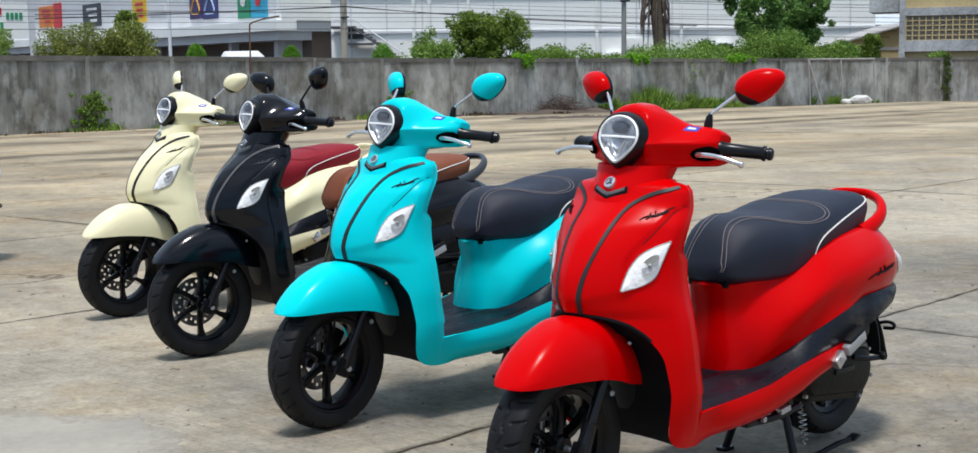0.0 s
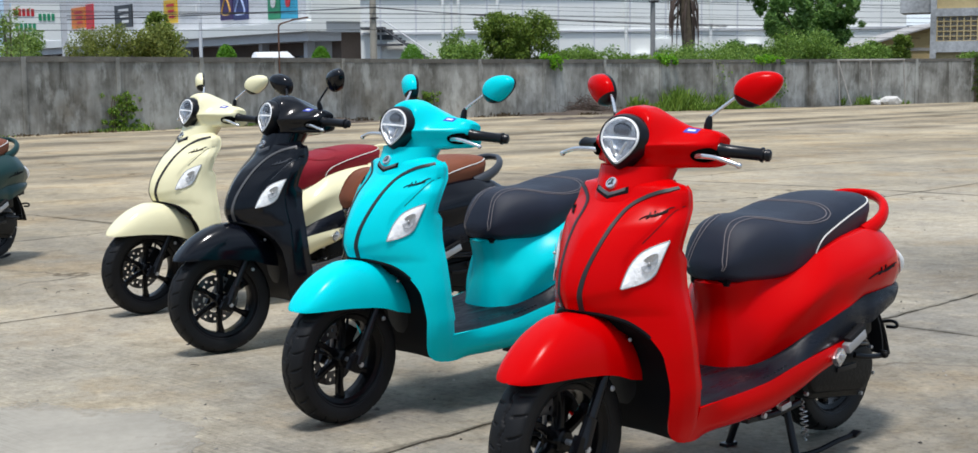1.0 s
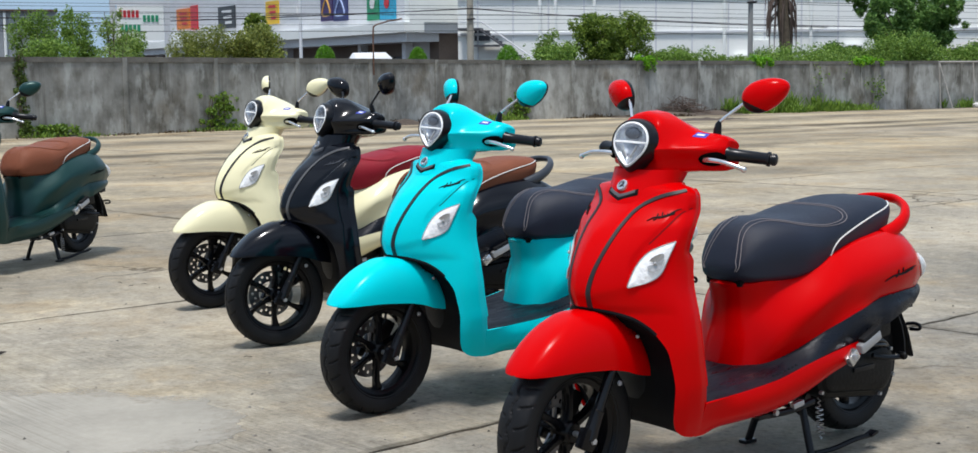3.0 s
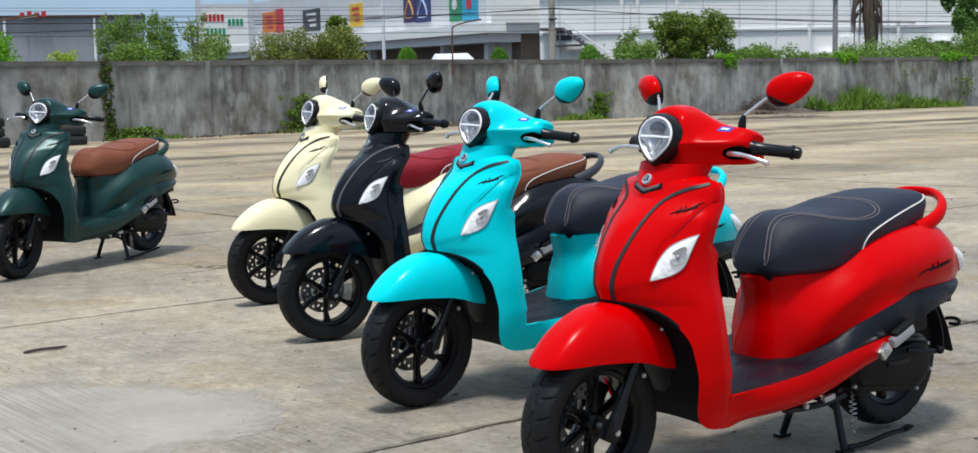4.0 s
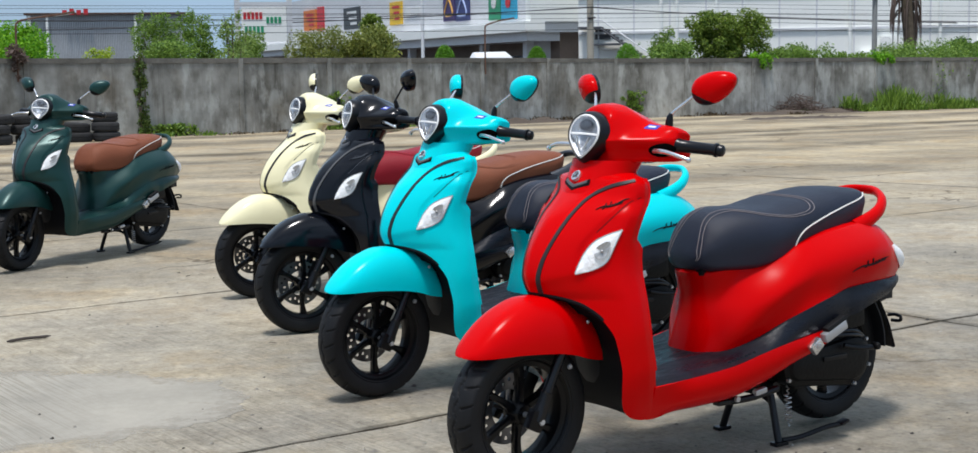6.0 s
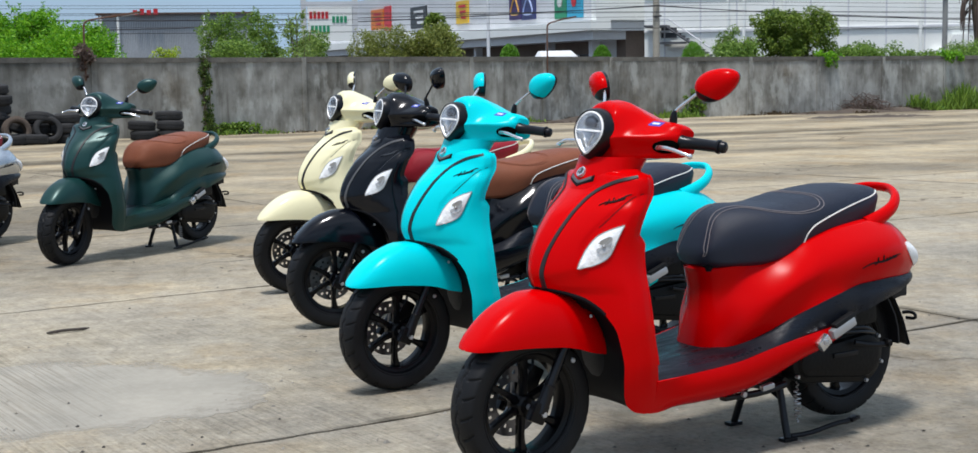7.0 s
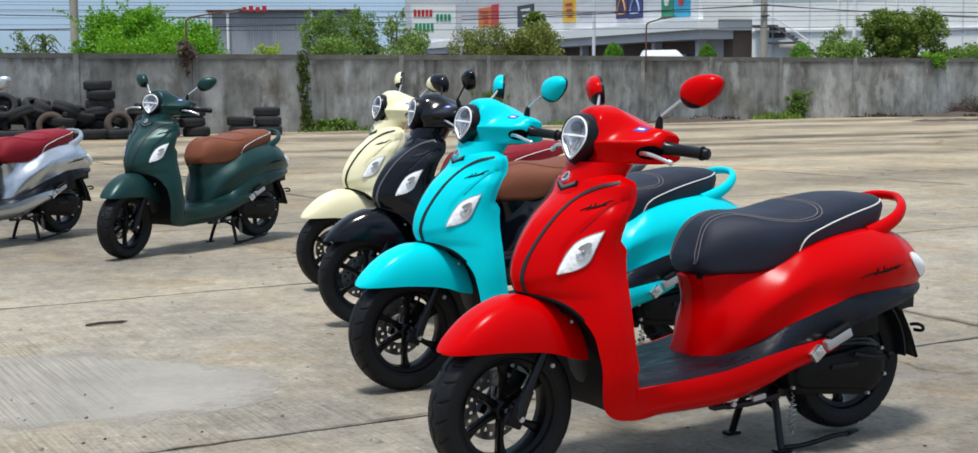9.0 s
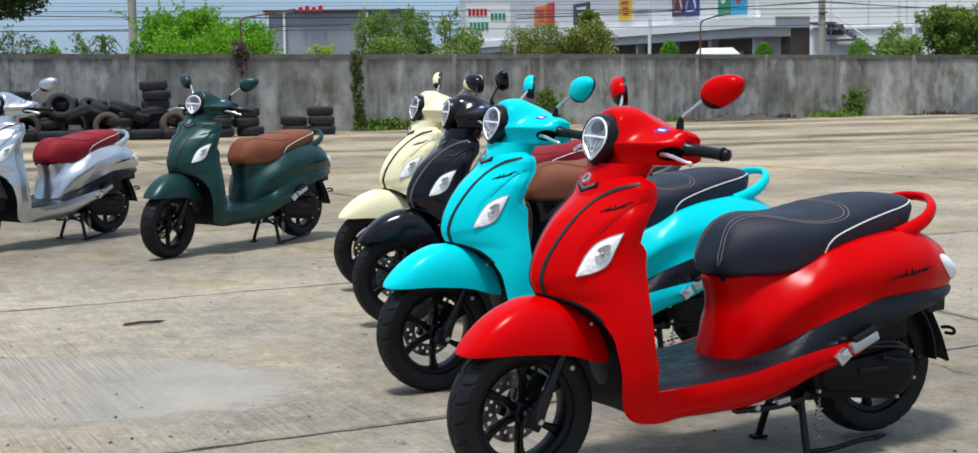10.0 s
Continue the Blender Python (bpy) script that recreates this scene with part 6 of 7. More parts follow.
def weeds(name, spots, label, kind, seed):
    """Blades and stalks at the foot of the wall: (along, spread, height, count, out)."""
    rnd = random.Random(seed)
    verts, faces = [], []
    for along, spread, high, count, out in spots:
        tufts = [(along + rnd.gauss(0, spread), 0.12 + abs(rnd.gauss(0, out)), rnd.uniform(0.25, 1.0) ** 1.3, rnd.uniform(0.10, 0.32)) for _ in range(max(4, int(spread * 7)))]
        for _ in range(int(count * 1.6)):
            at, off, tall, wide = rnd.choice(tufts)
            d = at + rnd.gauss(0, wide)
            p, k = wall_at(d)
            q = Vector((k.y, -k.x))
            o = max(0.08, off + rnd.gauss(0, wide * 0.6))
            x, y = p.x + q.x * o, p.y + q.y * o
            z = ground_z(y)
            h = high * tall * rnd.uniform(0.3, 1.0)
            if rnd.random() < 0.5:
                z += rnd.uniform(0, h * 0.8)
                h *= 0.35
            a = rnd.uniform(0, 6.3)
            lean = Vector((rnd.gauss(0, 0.35) * h, rnd.gauss(0, 0.35) * h, h))
            w = Vector((math.cos(a), math.sin(a), 0)) * rnd.uniform(0.010, 0.030)
            i = len(verts)
            b = Vector((x, y, z))
            verts += [b - w * 0.4, b + w * 0.4, b + lean * 0.6 + w, b + lean, b + lean * 0.6 - w]
            faces.append((i, i + 1, i + 2, i + 3, i + 4))
    me = bpy.data.meshes.new(name)
    me.from_pydata([tuple(v) for v in verts], [], faces)
    me.materials.append(LEAF[kind])
    return tagged(new(name, me), label, "weeds", kind="stuff")


weeds("weeds", [(6.1, 0.45, 0.35, 300, 0.2), (18.5, 0.5, 0.3, 260, 0.3), (32.5, 1.6, 1.15, 1500, 0.4), (29.0, 1.2, 0.9, 1000, 0.4), (34.0, 1.2, 0.6, 700, 0.3), (26.5, 0.6, 0.4, 250, 0.3), (35.5, 1.0, 0.5, 400, 0.3), (42.5, 0.8, 0.55, 350, 0.3), (44.0, 0.5, 0.4, 200, 0.3), (0.6, 0.5, 0.26, 160, 0.3), (9.0, 1.0, 0.3, 300, 0.3), (17.2, 0.5, 0.4, 250, 0.3)], "green weeds and tall grass along the wall's foot", "weed", 31)
weeds("dry_weeds", [(13.0, 1.6, 0.22, 900, 0.5), (24.5, 2.0, 0.16, 900, 0.6), (28.0, 1.5, 0.4, 500, 0.5), (23.0, 1.2, 0.22, 300, 0.2), (3.0, 2.0, 0.10, 250, 0.4)], "dry brown stalks and litter by the wall", "dry", 32)


def ivy(d, top, half, seed, label, kind="ivy"):
    rnd = random.Random(seed)
    p, k = wall_at(d)
    q = Vector((k.y, -k.x))
    z0 = ground_z(p.y)
    base = tagged(new("wall_creeper"), label, "creeper", "creepers on the wall")
    base.matrix_basis = pose(p.x + q.x * 0.13, p.y + q.y * 0.13, z0)
    bm = bmesh.new()
    for i in range(4):
        x = rnd.uniform(-half, half) * 0.6
        tube(spline([(k.x * x, k.y * x, -0.05), (k.x * x * 1.3, k.y * x * 1.3, (top - z0) * 0.5), (k.x * x, k.y * x, top - z0)], 4), 0.014, 5, bm)
    part("stems", bm, BARK, base)
    cl = []
    for i in range(70):
        x, z = rnd.gauss(0, 0.5) * half, rnd.uniform(0.05, top - z0 + 0.06)
        cl.append((k.x * x, k.y * x, z, rnd.uniform(0.04, 0.11)))
    me = leaf_cloud(rnd, cl, 1500, 0.05, 1.3)
    me.materials.append(LEAF[kind])
    new("leaves", me).parent = base


ivy(-0.15, 1.76, 0.15, 41, "dark green creeper climbing the wall post")
ivy(48.5, 1.55, 0.22, 42, "dark green creeper climbing the wall post")
def trailing(d, drop, half, seed):
    """Leafy stems that hang over the coping."""
    rnd = random.Random(seed)
    p, k = wall_at(d)
    q = Vector((k.y, -k.x))
    top = WALL_TOP(p.x)
    base = tagged(new("hanging_creeper"), "green creeper trailing over the top of the wall", "creeper", "creepers over the wall")
    base.matrix_basis = pose(p.x, p.y, top)
    bm, cl = bmesh.new(), []
    for i in range(7):
        x, f = rnd.uniform(-half, half), drop * rnd.uniform(0.3, 1.0)
        pts = spline([Vector((k.x * x - q.x * 0.05, k.y * x - q.y * 0.05, -0.01)), Vector((k.x * x + q.x * 0.10, k.y * x + q.y * 0.10, 0.03)), Vector((k.x * x * 1.1 + q.x * 0.13, k.y * x * 1.1 + q.y * 0.13, -f))], 4)
        tube(pts, 0.008, 5, bm)
        cl += [(c.x, c.y, c.z, rnd.uniform(0.05, 0.13)) for c in pts]
    for i in range(12):
        x = rnd.uniform(-half, half)
        cl.append((k.x * x, k.y * x, rnd.uniform(0.02, 0.16), rnd.uniform(0.08, 0.18)))
    part("stems", bm, BARK, base)
    me = leaf_cloud(rnd, cl, 900, 0.055, 1.5)
    me.materials.append(LEAF["bright"])
    new("leaves", me).parent = base


trailing(24.6, 0.32, 0.7, 61)
trailing(30.4, 0.25, 0.5, 62)
trailing(36.5, 0.18, 0.8, 63)
ivy(18.7, 0.42, 0.50, 44, "leafy creeper spreading low on the wall", "weed")
ivy(0.65, -0.12, 0.65, 45, "low green growth at the wall's foot", "weed")
ivy(6.0, 0.62, 0.55, 43, "leafy creeper spreading low on the wall", "weed")


def mound(d, length, high, seed):
    p, k = wall_at(d)
    q = Vector((k.y, -k.x))
    rows = []
    for u in lin(-1, 1, 26):
        row = []
        for v in lin(0, 1, 12):
            c = p + k * (u * length) + q * (0.1 + v * 1.5)
            h = high * (1 - u * u) * math.sin(math.pi * min(1, v * 0.9 + 0.1)) * (0.6 + 0.8 * noise.noise((c.x * 1.3, c.y * 1.3, seed)))
            row.append(Vector((c.x, c.y, ground_z(c.y) - 0.02 + max(-0.02, h))))
        rows.append(row)
    thing("earth_bank", tidy(grid_bm(rows)), EARTH, "low bank of brown earth and litter by the wall", "earth", "earth banks")


def yard_bank(x, y, long, wide, high, turn, seed):
    """A low spread of soil and litter on the concrete."""
    ca, sa = math.cos(radians(turn)), math.sin(radians(turn))
    rows = []
    for u in lin(-1, 1, 34):
        row = []
        for v in lin(-1, 1, 16):
            a, b = u * long, v * wide
            px, py = x + a * ca - b * sa, y + a * sa + b * ca
            h = high * max(0.0, 1 - u * u - v * v) ** 0.6 * (0.5 + 1.1 * noise.noise((px * 1.6, py * 1.6, seed)) + 0.5 * noise.noise((px * 5, py * 5, seed)))
            row.append(Vector((px, py, ground_z(py) - 0.015 + max(-0.02, h))))
        rows.append(row)
    thing("earth_bank", tidy(grid_bm(rows)), EARTH, "low dark spread of soil on the concrete", "earth", "earth banks")


yard_bank(18.9, 40.6, 2.5, 1.1, 0.10, 10, 5)


def brush_heap(d, half, high, seed):
    """Cut twigs and dead weeds thrown against the wall."""
    rnd = random.Random(seed)
    p, k = wall_at(d)
    q = Vector((k.y, -k.x))
    bm = bmesh.new()
    for i in range(260):
        u = rnd.gauss(0, 0.42) * half
        o = 0.15 + abs(rnd.gauss(0, 0.4))
        z = high * rnd.random() * max(0.1, 1 - (u / half) ** 2) * max(0.25, 1 - 0.6 * o)
        c = Vector((k.x * u + q.x * o, k.y * u + q.y * o, z))
        e = Vector((rnd.gauss(0, 1), rnd.gauss(0, 1), rnd.gauss(0, 0.6))).normalized() * rnd.uniform(0.12, 0.38)
        tube([c - e, c + Vector((0, 0, 0.03)), c + e], [0.006, 0.010, 0.004], 4, bm)
    ob = thing("brush_heap", bm, LEAF["creeper"], "brown heap of dry twigs against the wall", "brush", kind="stuff", smooth=False)
    ob.matrix_basis = pose(p.x, p.y, ground_z(p.y) + 0.02)


brush_heap(26.0, 1.5, 0.75, 91)
mound(13.2, 3.0, 0.22, 1)
mound(25.5, 3.5, 0.26, 2)

# ---- lamps on the wall ----
RUST = material("rusty_brown_paint", (0.13, 0.065, 0.04), 0.7, vary=0.4, scale=5, fine=40)


def wall_lamp(x, y, top, reach, with_vine):
    base = tagged(new("wall_lamp"), "rusty bracket lamp fixed to the wall post", "lamp", "lamps on the wall")
    base.matrix_basis = pose(x, y, 0)
    part("pole", tube(spline([(0, -0.2, 1.15), (0, -0.2, top - 0.25), (0.05, -0.2, top - 0.06), (0.16, -0.2, top)], 5), 0.026, 8), RUST, base)
    part("arm", tube([(0.16, -0.2, top), (reach * 0.55, -0.2, top + 0.10)], 0.022, 8), RUST, base)
    bm = bmesh.new()
    box(bm, (reach * 0.56, 0.12, 0.05), (reach * 0.72, -0.2, top + 0.13), Matrix.Rotation(radians(-9), 4, "Y"), 0.015)
    part("lamp_head", bm, RUST, base)
    bm = bmesh.new()
    box(bm, (reach * 0.3, 0.09, 0.02), (reach * 0.80, -0.2, top + 0.118), Matrix.Rotation(radians(-9), 4, "Y"), 0.005)
    part("lamp_glass", bm, M["alloy"], base)
    if with_vine:
        rnd = random.Random(5)
        me = leaf_cloud(rnd, [(-0.05, -0.2, 1.88, 0.20), (0.06, -0.2, 1.72, 0.17), (-0.04, -0.2, 1.50, 0.10), (0.03, -0.2, 1.25, 0.06)], 420, 0.05, 2.6)
        me.materials.append(LEAF["creeper"])
        new("dry_creeper", me).parent = base


wall_lamp(9.10, 43.45, 2.75, 0.95, False)
wall_lamp(-4.45, 36.0, 2.66, 1.42, True)

# ---- goal frame, rubble ----
WHITEPIPE = material("weathered_white_pipe", (0.36, 0.34, 0.31), 0.6, vary=0.3, scale=6)


def goal():
    base = tagged(new("goal_frame"), "weathered white pipe goal frame against the wall", "goal")
    base.matrix_basis = pose(36.2, 51.3, -0.55)
    for x in (0.0, 1.75, 3.55):
        part("post", tube([(x, 0, 0), (x - 0.06, 0.1, 2.02)], 0.035, 8), WHITEPIPE, base)
    part("crossbar", tube([(-0.1, 0.1, 2.0), (3.55, 0.1, 2.0)], 0.035, 8), WHITEPIPE, base)
    part("stay", tube([(0.25, -0.5, 0.0), (-0.05, 0.1, 2.0)], 0.03, 8), WHITEPIPE, base)


goal()


def rubble(x, y, size, seed, label, mat):
    rnd = random.Random(seed)
    bm = bmesh.new()
    bmesh.ops.create_icosphere(bm, subdivisions=2, radius=1)
    for v in bm.verts:
        v.co *= 1 + 0.25 * noise.noise(v.co * 1.7 + Vector((seed, 0, 0)))
        v.co = Vector((v.co.x * size[0], v.co.y * size[1], max(-0.6, v.co.z) * size[2]))
    ob = thing("rubble", bm, mat, label, "rubble", smooth=False)
    ob.matrix_basis = pose(x, y, ground_z(y) + 0.55 * size[2], 0, 0, rnd.uniform(0, 180))


PLASTER = material("broken_plaster", (0.62, 0.61, 0.58), 0.9, vary=0.2, scale=8, bump=0.4, bump_scale=20)
rubble(38.6, 50.9, (0.55, 0.35, 0.26), 2, "pale lump of broken plaster by the wall", PLASTER)
rubble(37.9, 51.0, (0.30, 0.25, 0.15), 3, "pale lump of broken plaster by the wall", PLASTER)

# ---- tyres heaped by the wall ----
def tyre_mesh(R, W, hole):
    pts = [(hole, -W * 0.36), (hole + 0.02, -W * 0.46), ((R + hole) / 2, -W * 0.50), (R - 0.05, -W * 0.46), (R - 0.012, -W * 0.38), (R, -W * 0.25), (R, -0.012), (R - 0.010, -0.010), (R - 0.010, 0.010), (R, 0.012), (R, W * 0.25), (R - 0.012, W * 0.38), (R - 0.05, W * 0.46), ((R + hole) / 2, W * 0.50), (hole + 0.02, W * 0.46), (hole, W * 0.36), (hole + 0.03, W * 0.30), (R - 0.03, W * 0.28), (R - 0.03, -W * 0.28), (hole + 0.03, -W * 0.30)]
    return lathe(pts, 36, "z", (0, 0, 0), wrap=True)


OLDRUBBER = material("weathered_rubber", (0.020, 0.020, 0.021), 0.85, vary=0.4, scale=5, fine=40, per_piece=0.35, bump=0.2, bump_scale=40)
DUSTY = material("dusty_rubber", (0.075, 0.055, 0.042), 0.9, vary=0.4, scale=5, fine=40, bump=0.2, bump_scale=40)


def tyres():
    rnd = random.Random(12)
    first = thing("old_tyre", tyre_mesh(0.335, 0.235, 0.20), OLDRUBBER, "worn black car tyre heaped by the wall", "tyre", "heaped tyres")
    first.matrix_basis = pose(-6.25, 33.25, ground_z(33.25) + 0.118)
    spots = []
    # upright stacks: x, y, count
    for x, y, n in ((-6.25, 33.25, 6), (-4.15, 34.1, 3), (-3.0, 34.55, 2), (-2.35, 34.75, 3), (-9.4, 32.7, 5), (-8.55, 33.2, 4), (-7.75, 33.4, 4), (-5.4, 33.5, 2), (-10.3, 32.2, 5), (-4.75, 33.6, 3)):
        for i in range(1 if (x, y) == (-6.25, 33.25) else 0, n):
            spots.append((x + rnd.uniform(-0.07, 0.07), y + rnd.uniform(-0.07, 0.07), ground_z(y) + 0.118 + 0.232 * i, rnd.uniform(-3, 3), rnd.uniform(-3, 3), rnd.uniform(0, 90)))
    # tyres thrown against the stacks
    for x, y, lift, tilt, turn in ((-8.0, 32.55, 0.33, 78, 10), (-7.2, 32.35, 0.33, 80, 12), (-9.0, 32.1, 0.33, 74, 15), (-5.75, 32.8, 0.33, 76, 30), (-8.3, 32.5, 0.80, 60, 20), (-7.6, 32.75, 0.75, 35, 60), (-6.9, 32.7, 0.72, 25, 120), (-9.7, 32.0, 0.33, 79, 5), (-5.1, 33.1, 0.33, 70, 20)):
        spots.append((x, y, ground_z(y) + lift, tilt, rnd.uniform(-4, 4), turn))
    dusty = {len(spots) - 8, len(spots) - 6}
    for i in range(26):
        x = -10.2 + 5.2 * (i % 13) / 13 + rnd.uniform(-0.12, 0.12)
        y = 31.9 + 0.22 * (x + 10) + 0.5 * (i // 13) + rnd.uniform(-0.1, 0.1)
        spots.append((x, y, ground_z(y) + 0.13 + (0.24 + 0.22 * math.sin(i * 1.7) ** 2) * (i // 13), rnd.uniform(-14, 14) * (i // 13 + 0.2), rnd.uniform(-14, 14) * (i // 13 + 0.2), rnd.uniform(0, 90)))
    for x, y, z in ((-8.9, 32.7, 0.62), (-8.3, 32.9, 0.85), (-7.9, 32.5, 0.62), (-7.4, 32.9, 0.70), (-8.6, 32.6, 0.40), (-7.0, 32.6, 0.45), (-9.4, 32.3, 0.5), (-6.6, 32.9, 0.6)):
        spots.append((x, y, ground_z(y) + z, rnd.uniform(-30, 30), rnd.uniform(-25, 25), rnd.uniform(0, 90)))
    for i, (x, y, z, rx, ry, rz) in enumerate(spots):
        ob = copy_thing(first, pose(x, y, z, 0, 0, rz) @ pose(0, 0, 0, rx, ry, 0))
        if i in dusty:
            ob.material_slots[0].link = "OBJECT"
            ob.material_slots[0].material = DUSTY
            tagged(ob, "dusty brown tyre leaning on the heap")


tyres()

# ---- poles and cables ----
POLE = material("concrete_pole", (0.42, 0.38, 0.31), 0.85, vary=0.2, scale=1.5, fine=20)
WIRE = material("black_cable", (0.02, 0.02, 0.022), 0.6)
GREYPOLE = material("grey_pole", (0.30, 0.30, 0.29), 0.8, vary=0.2, scale=2)


def utility_pole(x, y, r, mat, label, arm=True):
    base = tagged(new("utility_pole"), label, "pole", "utility poles")
    base.matrix_basis = pose(x, y, ground_z(y))
    part("shaft", tube([(0, 0, -0.1), (0, 0, 9.5)], [r * 1.05, r * 0.85], 10), mat, base)
    if arm:
        bm = bmesh.new()
        box(bm, (1.6, 0.09, 0.10), (0, -r, 8.3), None, 0.01)
        part("cross_arm", bm, mat, base)
        for k in (-0.7, -0.25, 0.25, 0.7):
            part("insulator", lathe([(0, 0.16), (0.03, 0.16), (0.05, 0.08), (0.035, 0.0), (0, 0.0)], 8, "z", (k, -r, 8.35)), M["paper"], base)
        part("cable_clamp", tube([(-0.3, -r, 5.55), (0.3, -r, 5.6)], 0.07, 6), WIRE, base)


utility_pole(-11.78, 60.75, 0.19, POLE, "beige concrete utility pole behind the wall")
utility_pole(29.3, 96.9, 0.26, POLE, "beige concrete utility pole behind the wall")
utility_pole(37.8, 71.1, 0.15, GREYPOLE, "grey utility pole carrying cables")
bm = tube([(0, 0, -0.2), (0, 0, 12)], 0.14, 10)
ob = thing("white_post", bm, M["white"], "tall white steel post before the shop", "post")
ob.matrix_basis = pose(19.8, 112.0, -0.6)


def cables():
    rnd = random.Random(6)
    ends = []
    for i in range(17):
        h = 3.55 + 0.24 * i + rnd.uniform(-0.08, 0.08)
        ends.append((Vector((-60, 62 + rnd.uniform(-1, 1), h * 0.98 + 0.2)), Vector((29.3, 76 + rnd.uniform(-2, 2), h + rnd.uniform(-0.15, 0.25))), Vector((90, 78, h + rnd.uniform(-0.6, 0.5))), rnd.uniform(0.10, 0.35), 0.010 if i % 4 else 0.016))
    ends.append((Vector((-60, 70, 4.2)), Vector((29.3, 96.6, 5.75)), Vector((90, 90, 5.0)), 1.1, 0.032))
    ends.append((Vector((-40, 58, 4.6)), Vector((29.3, 96.6, 5.7)), Vector((90, 86, 4.6)), 0.9, 0.024))
    for a, b, c, sag, r in ends:
        pts = []
        for p, q in ((a, b), (b, c)):
            pts += [p + (q - p) * t - Vector((0, 0, 4 * sag * t * (1 - t))) for t in lin(0, 1, 17)[:-1]]
        pts.append(c)
        thing("cable", tube(pts, r, 5), WIRE, "thin black overhead cable behind the wall", "cable", "overhead cables")


cables()

# ---- buildings behind the wall ----
def clad(name, color, ribs=0.0, dirt=0.12):
    m = material(name, color, 0.7, vary=dirt, scale=0.35, fine=6)
    if ribs:
        n, l = m.node_tree.nodes, m.node_tree.links
        co = n.new("ShaderNodeTexCoord")
        w = n.new("ShaderNodeTexWave")
        w.bands_direction = "X"
        w.inputs["Scale"].default_value = ribs
        bp = n.new("ShaderNodeBump")
        bp.inputs["Strength"].default_value, bp.inputs["Distance"].default_value = 0.6, 0.05
        l.new(co.outputs["Object"], w.inputs["Vector"]), l.new(w.outputs["Fac"], bp.inputs["Height"]), l.new(bp.outputs["Normal"], n["Principled BSDF"].inputs["Normal"])
    return m


SHOPGREY = clad("grey_facade_panels", (0.66, 0.67, 0.69))
PALEJOINT = clad("pale_cladding_joint", (0.72, 0.73, 0.75))
SHOPWHITE = clad("white_facade_panels", (0.93, 0.94, 0.90), dirt=0.06)
SHADEBROWN = clad("shaded_brown_render", (0.20, 0.15, 0.12), dirt=0.3)
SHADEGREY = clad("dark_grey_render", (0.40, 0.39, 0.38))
COLOR = {k: material(k + "_sign_panel", c, 0.45, vary=0.06) for k, c in dict(orange=(0.75, 0.20, 0.02), red=(0.55, 0.03, 0.03), yellow=(0.80, 0.50, 0.02), violet=(0.05, 0.025, 0.13), indigo=(0.035, 0.045, 0.16), green=(0.02, 0.27, 0.13), blue=(0.03, 0.36, 0.56), dark=(0.04, 0.045, 0.05), gold=(0.75, 0.42, 0.10), pale=(0.75, 0.75, 0.74), leaf=(0.02, 0.32, 0.15), crimson=(0.62, 0.02, 0.03), sky=(0.45, 0.55, 0.85)).items()}


def block(bm, x0, x1, y0, y1, z0, z1):
    return box(bm, (x1 - x0, y1 - y0, z1 - z0), ((x0 + x1) / 2, (y0 + y1) / 2, (z0 + z1) / 2))


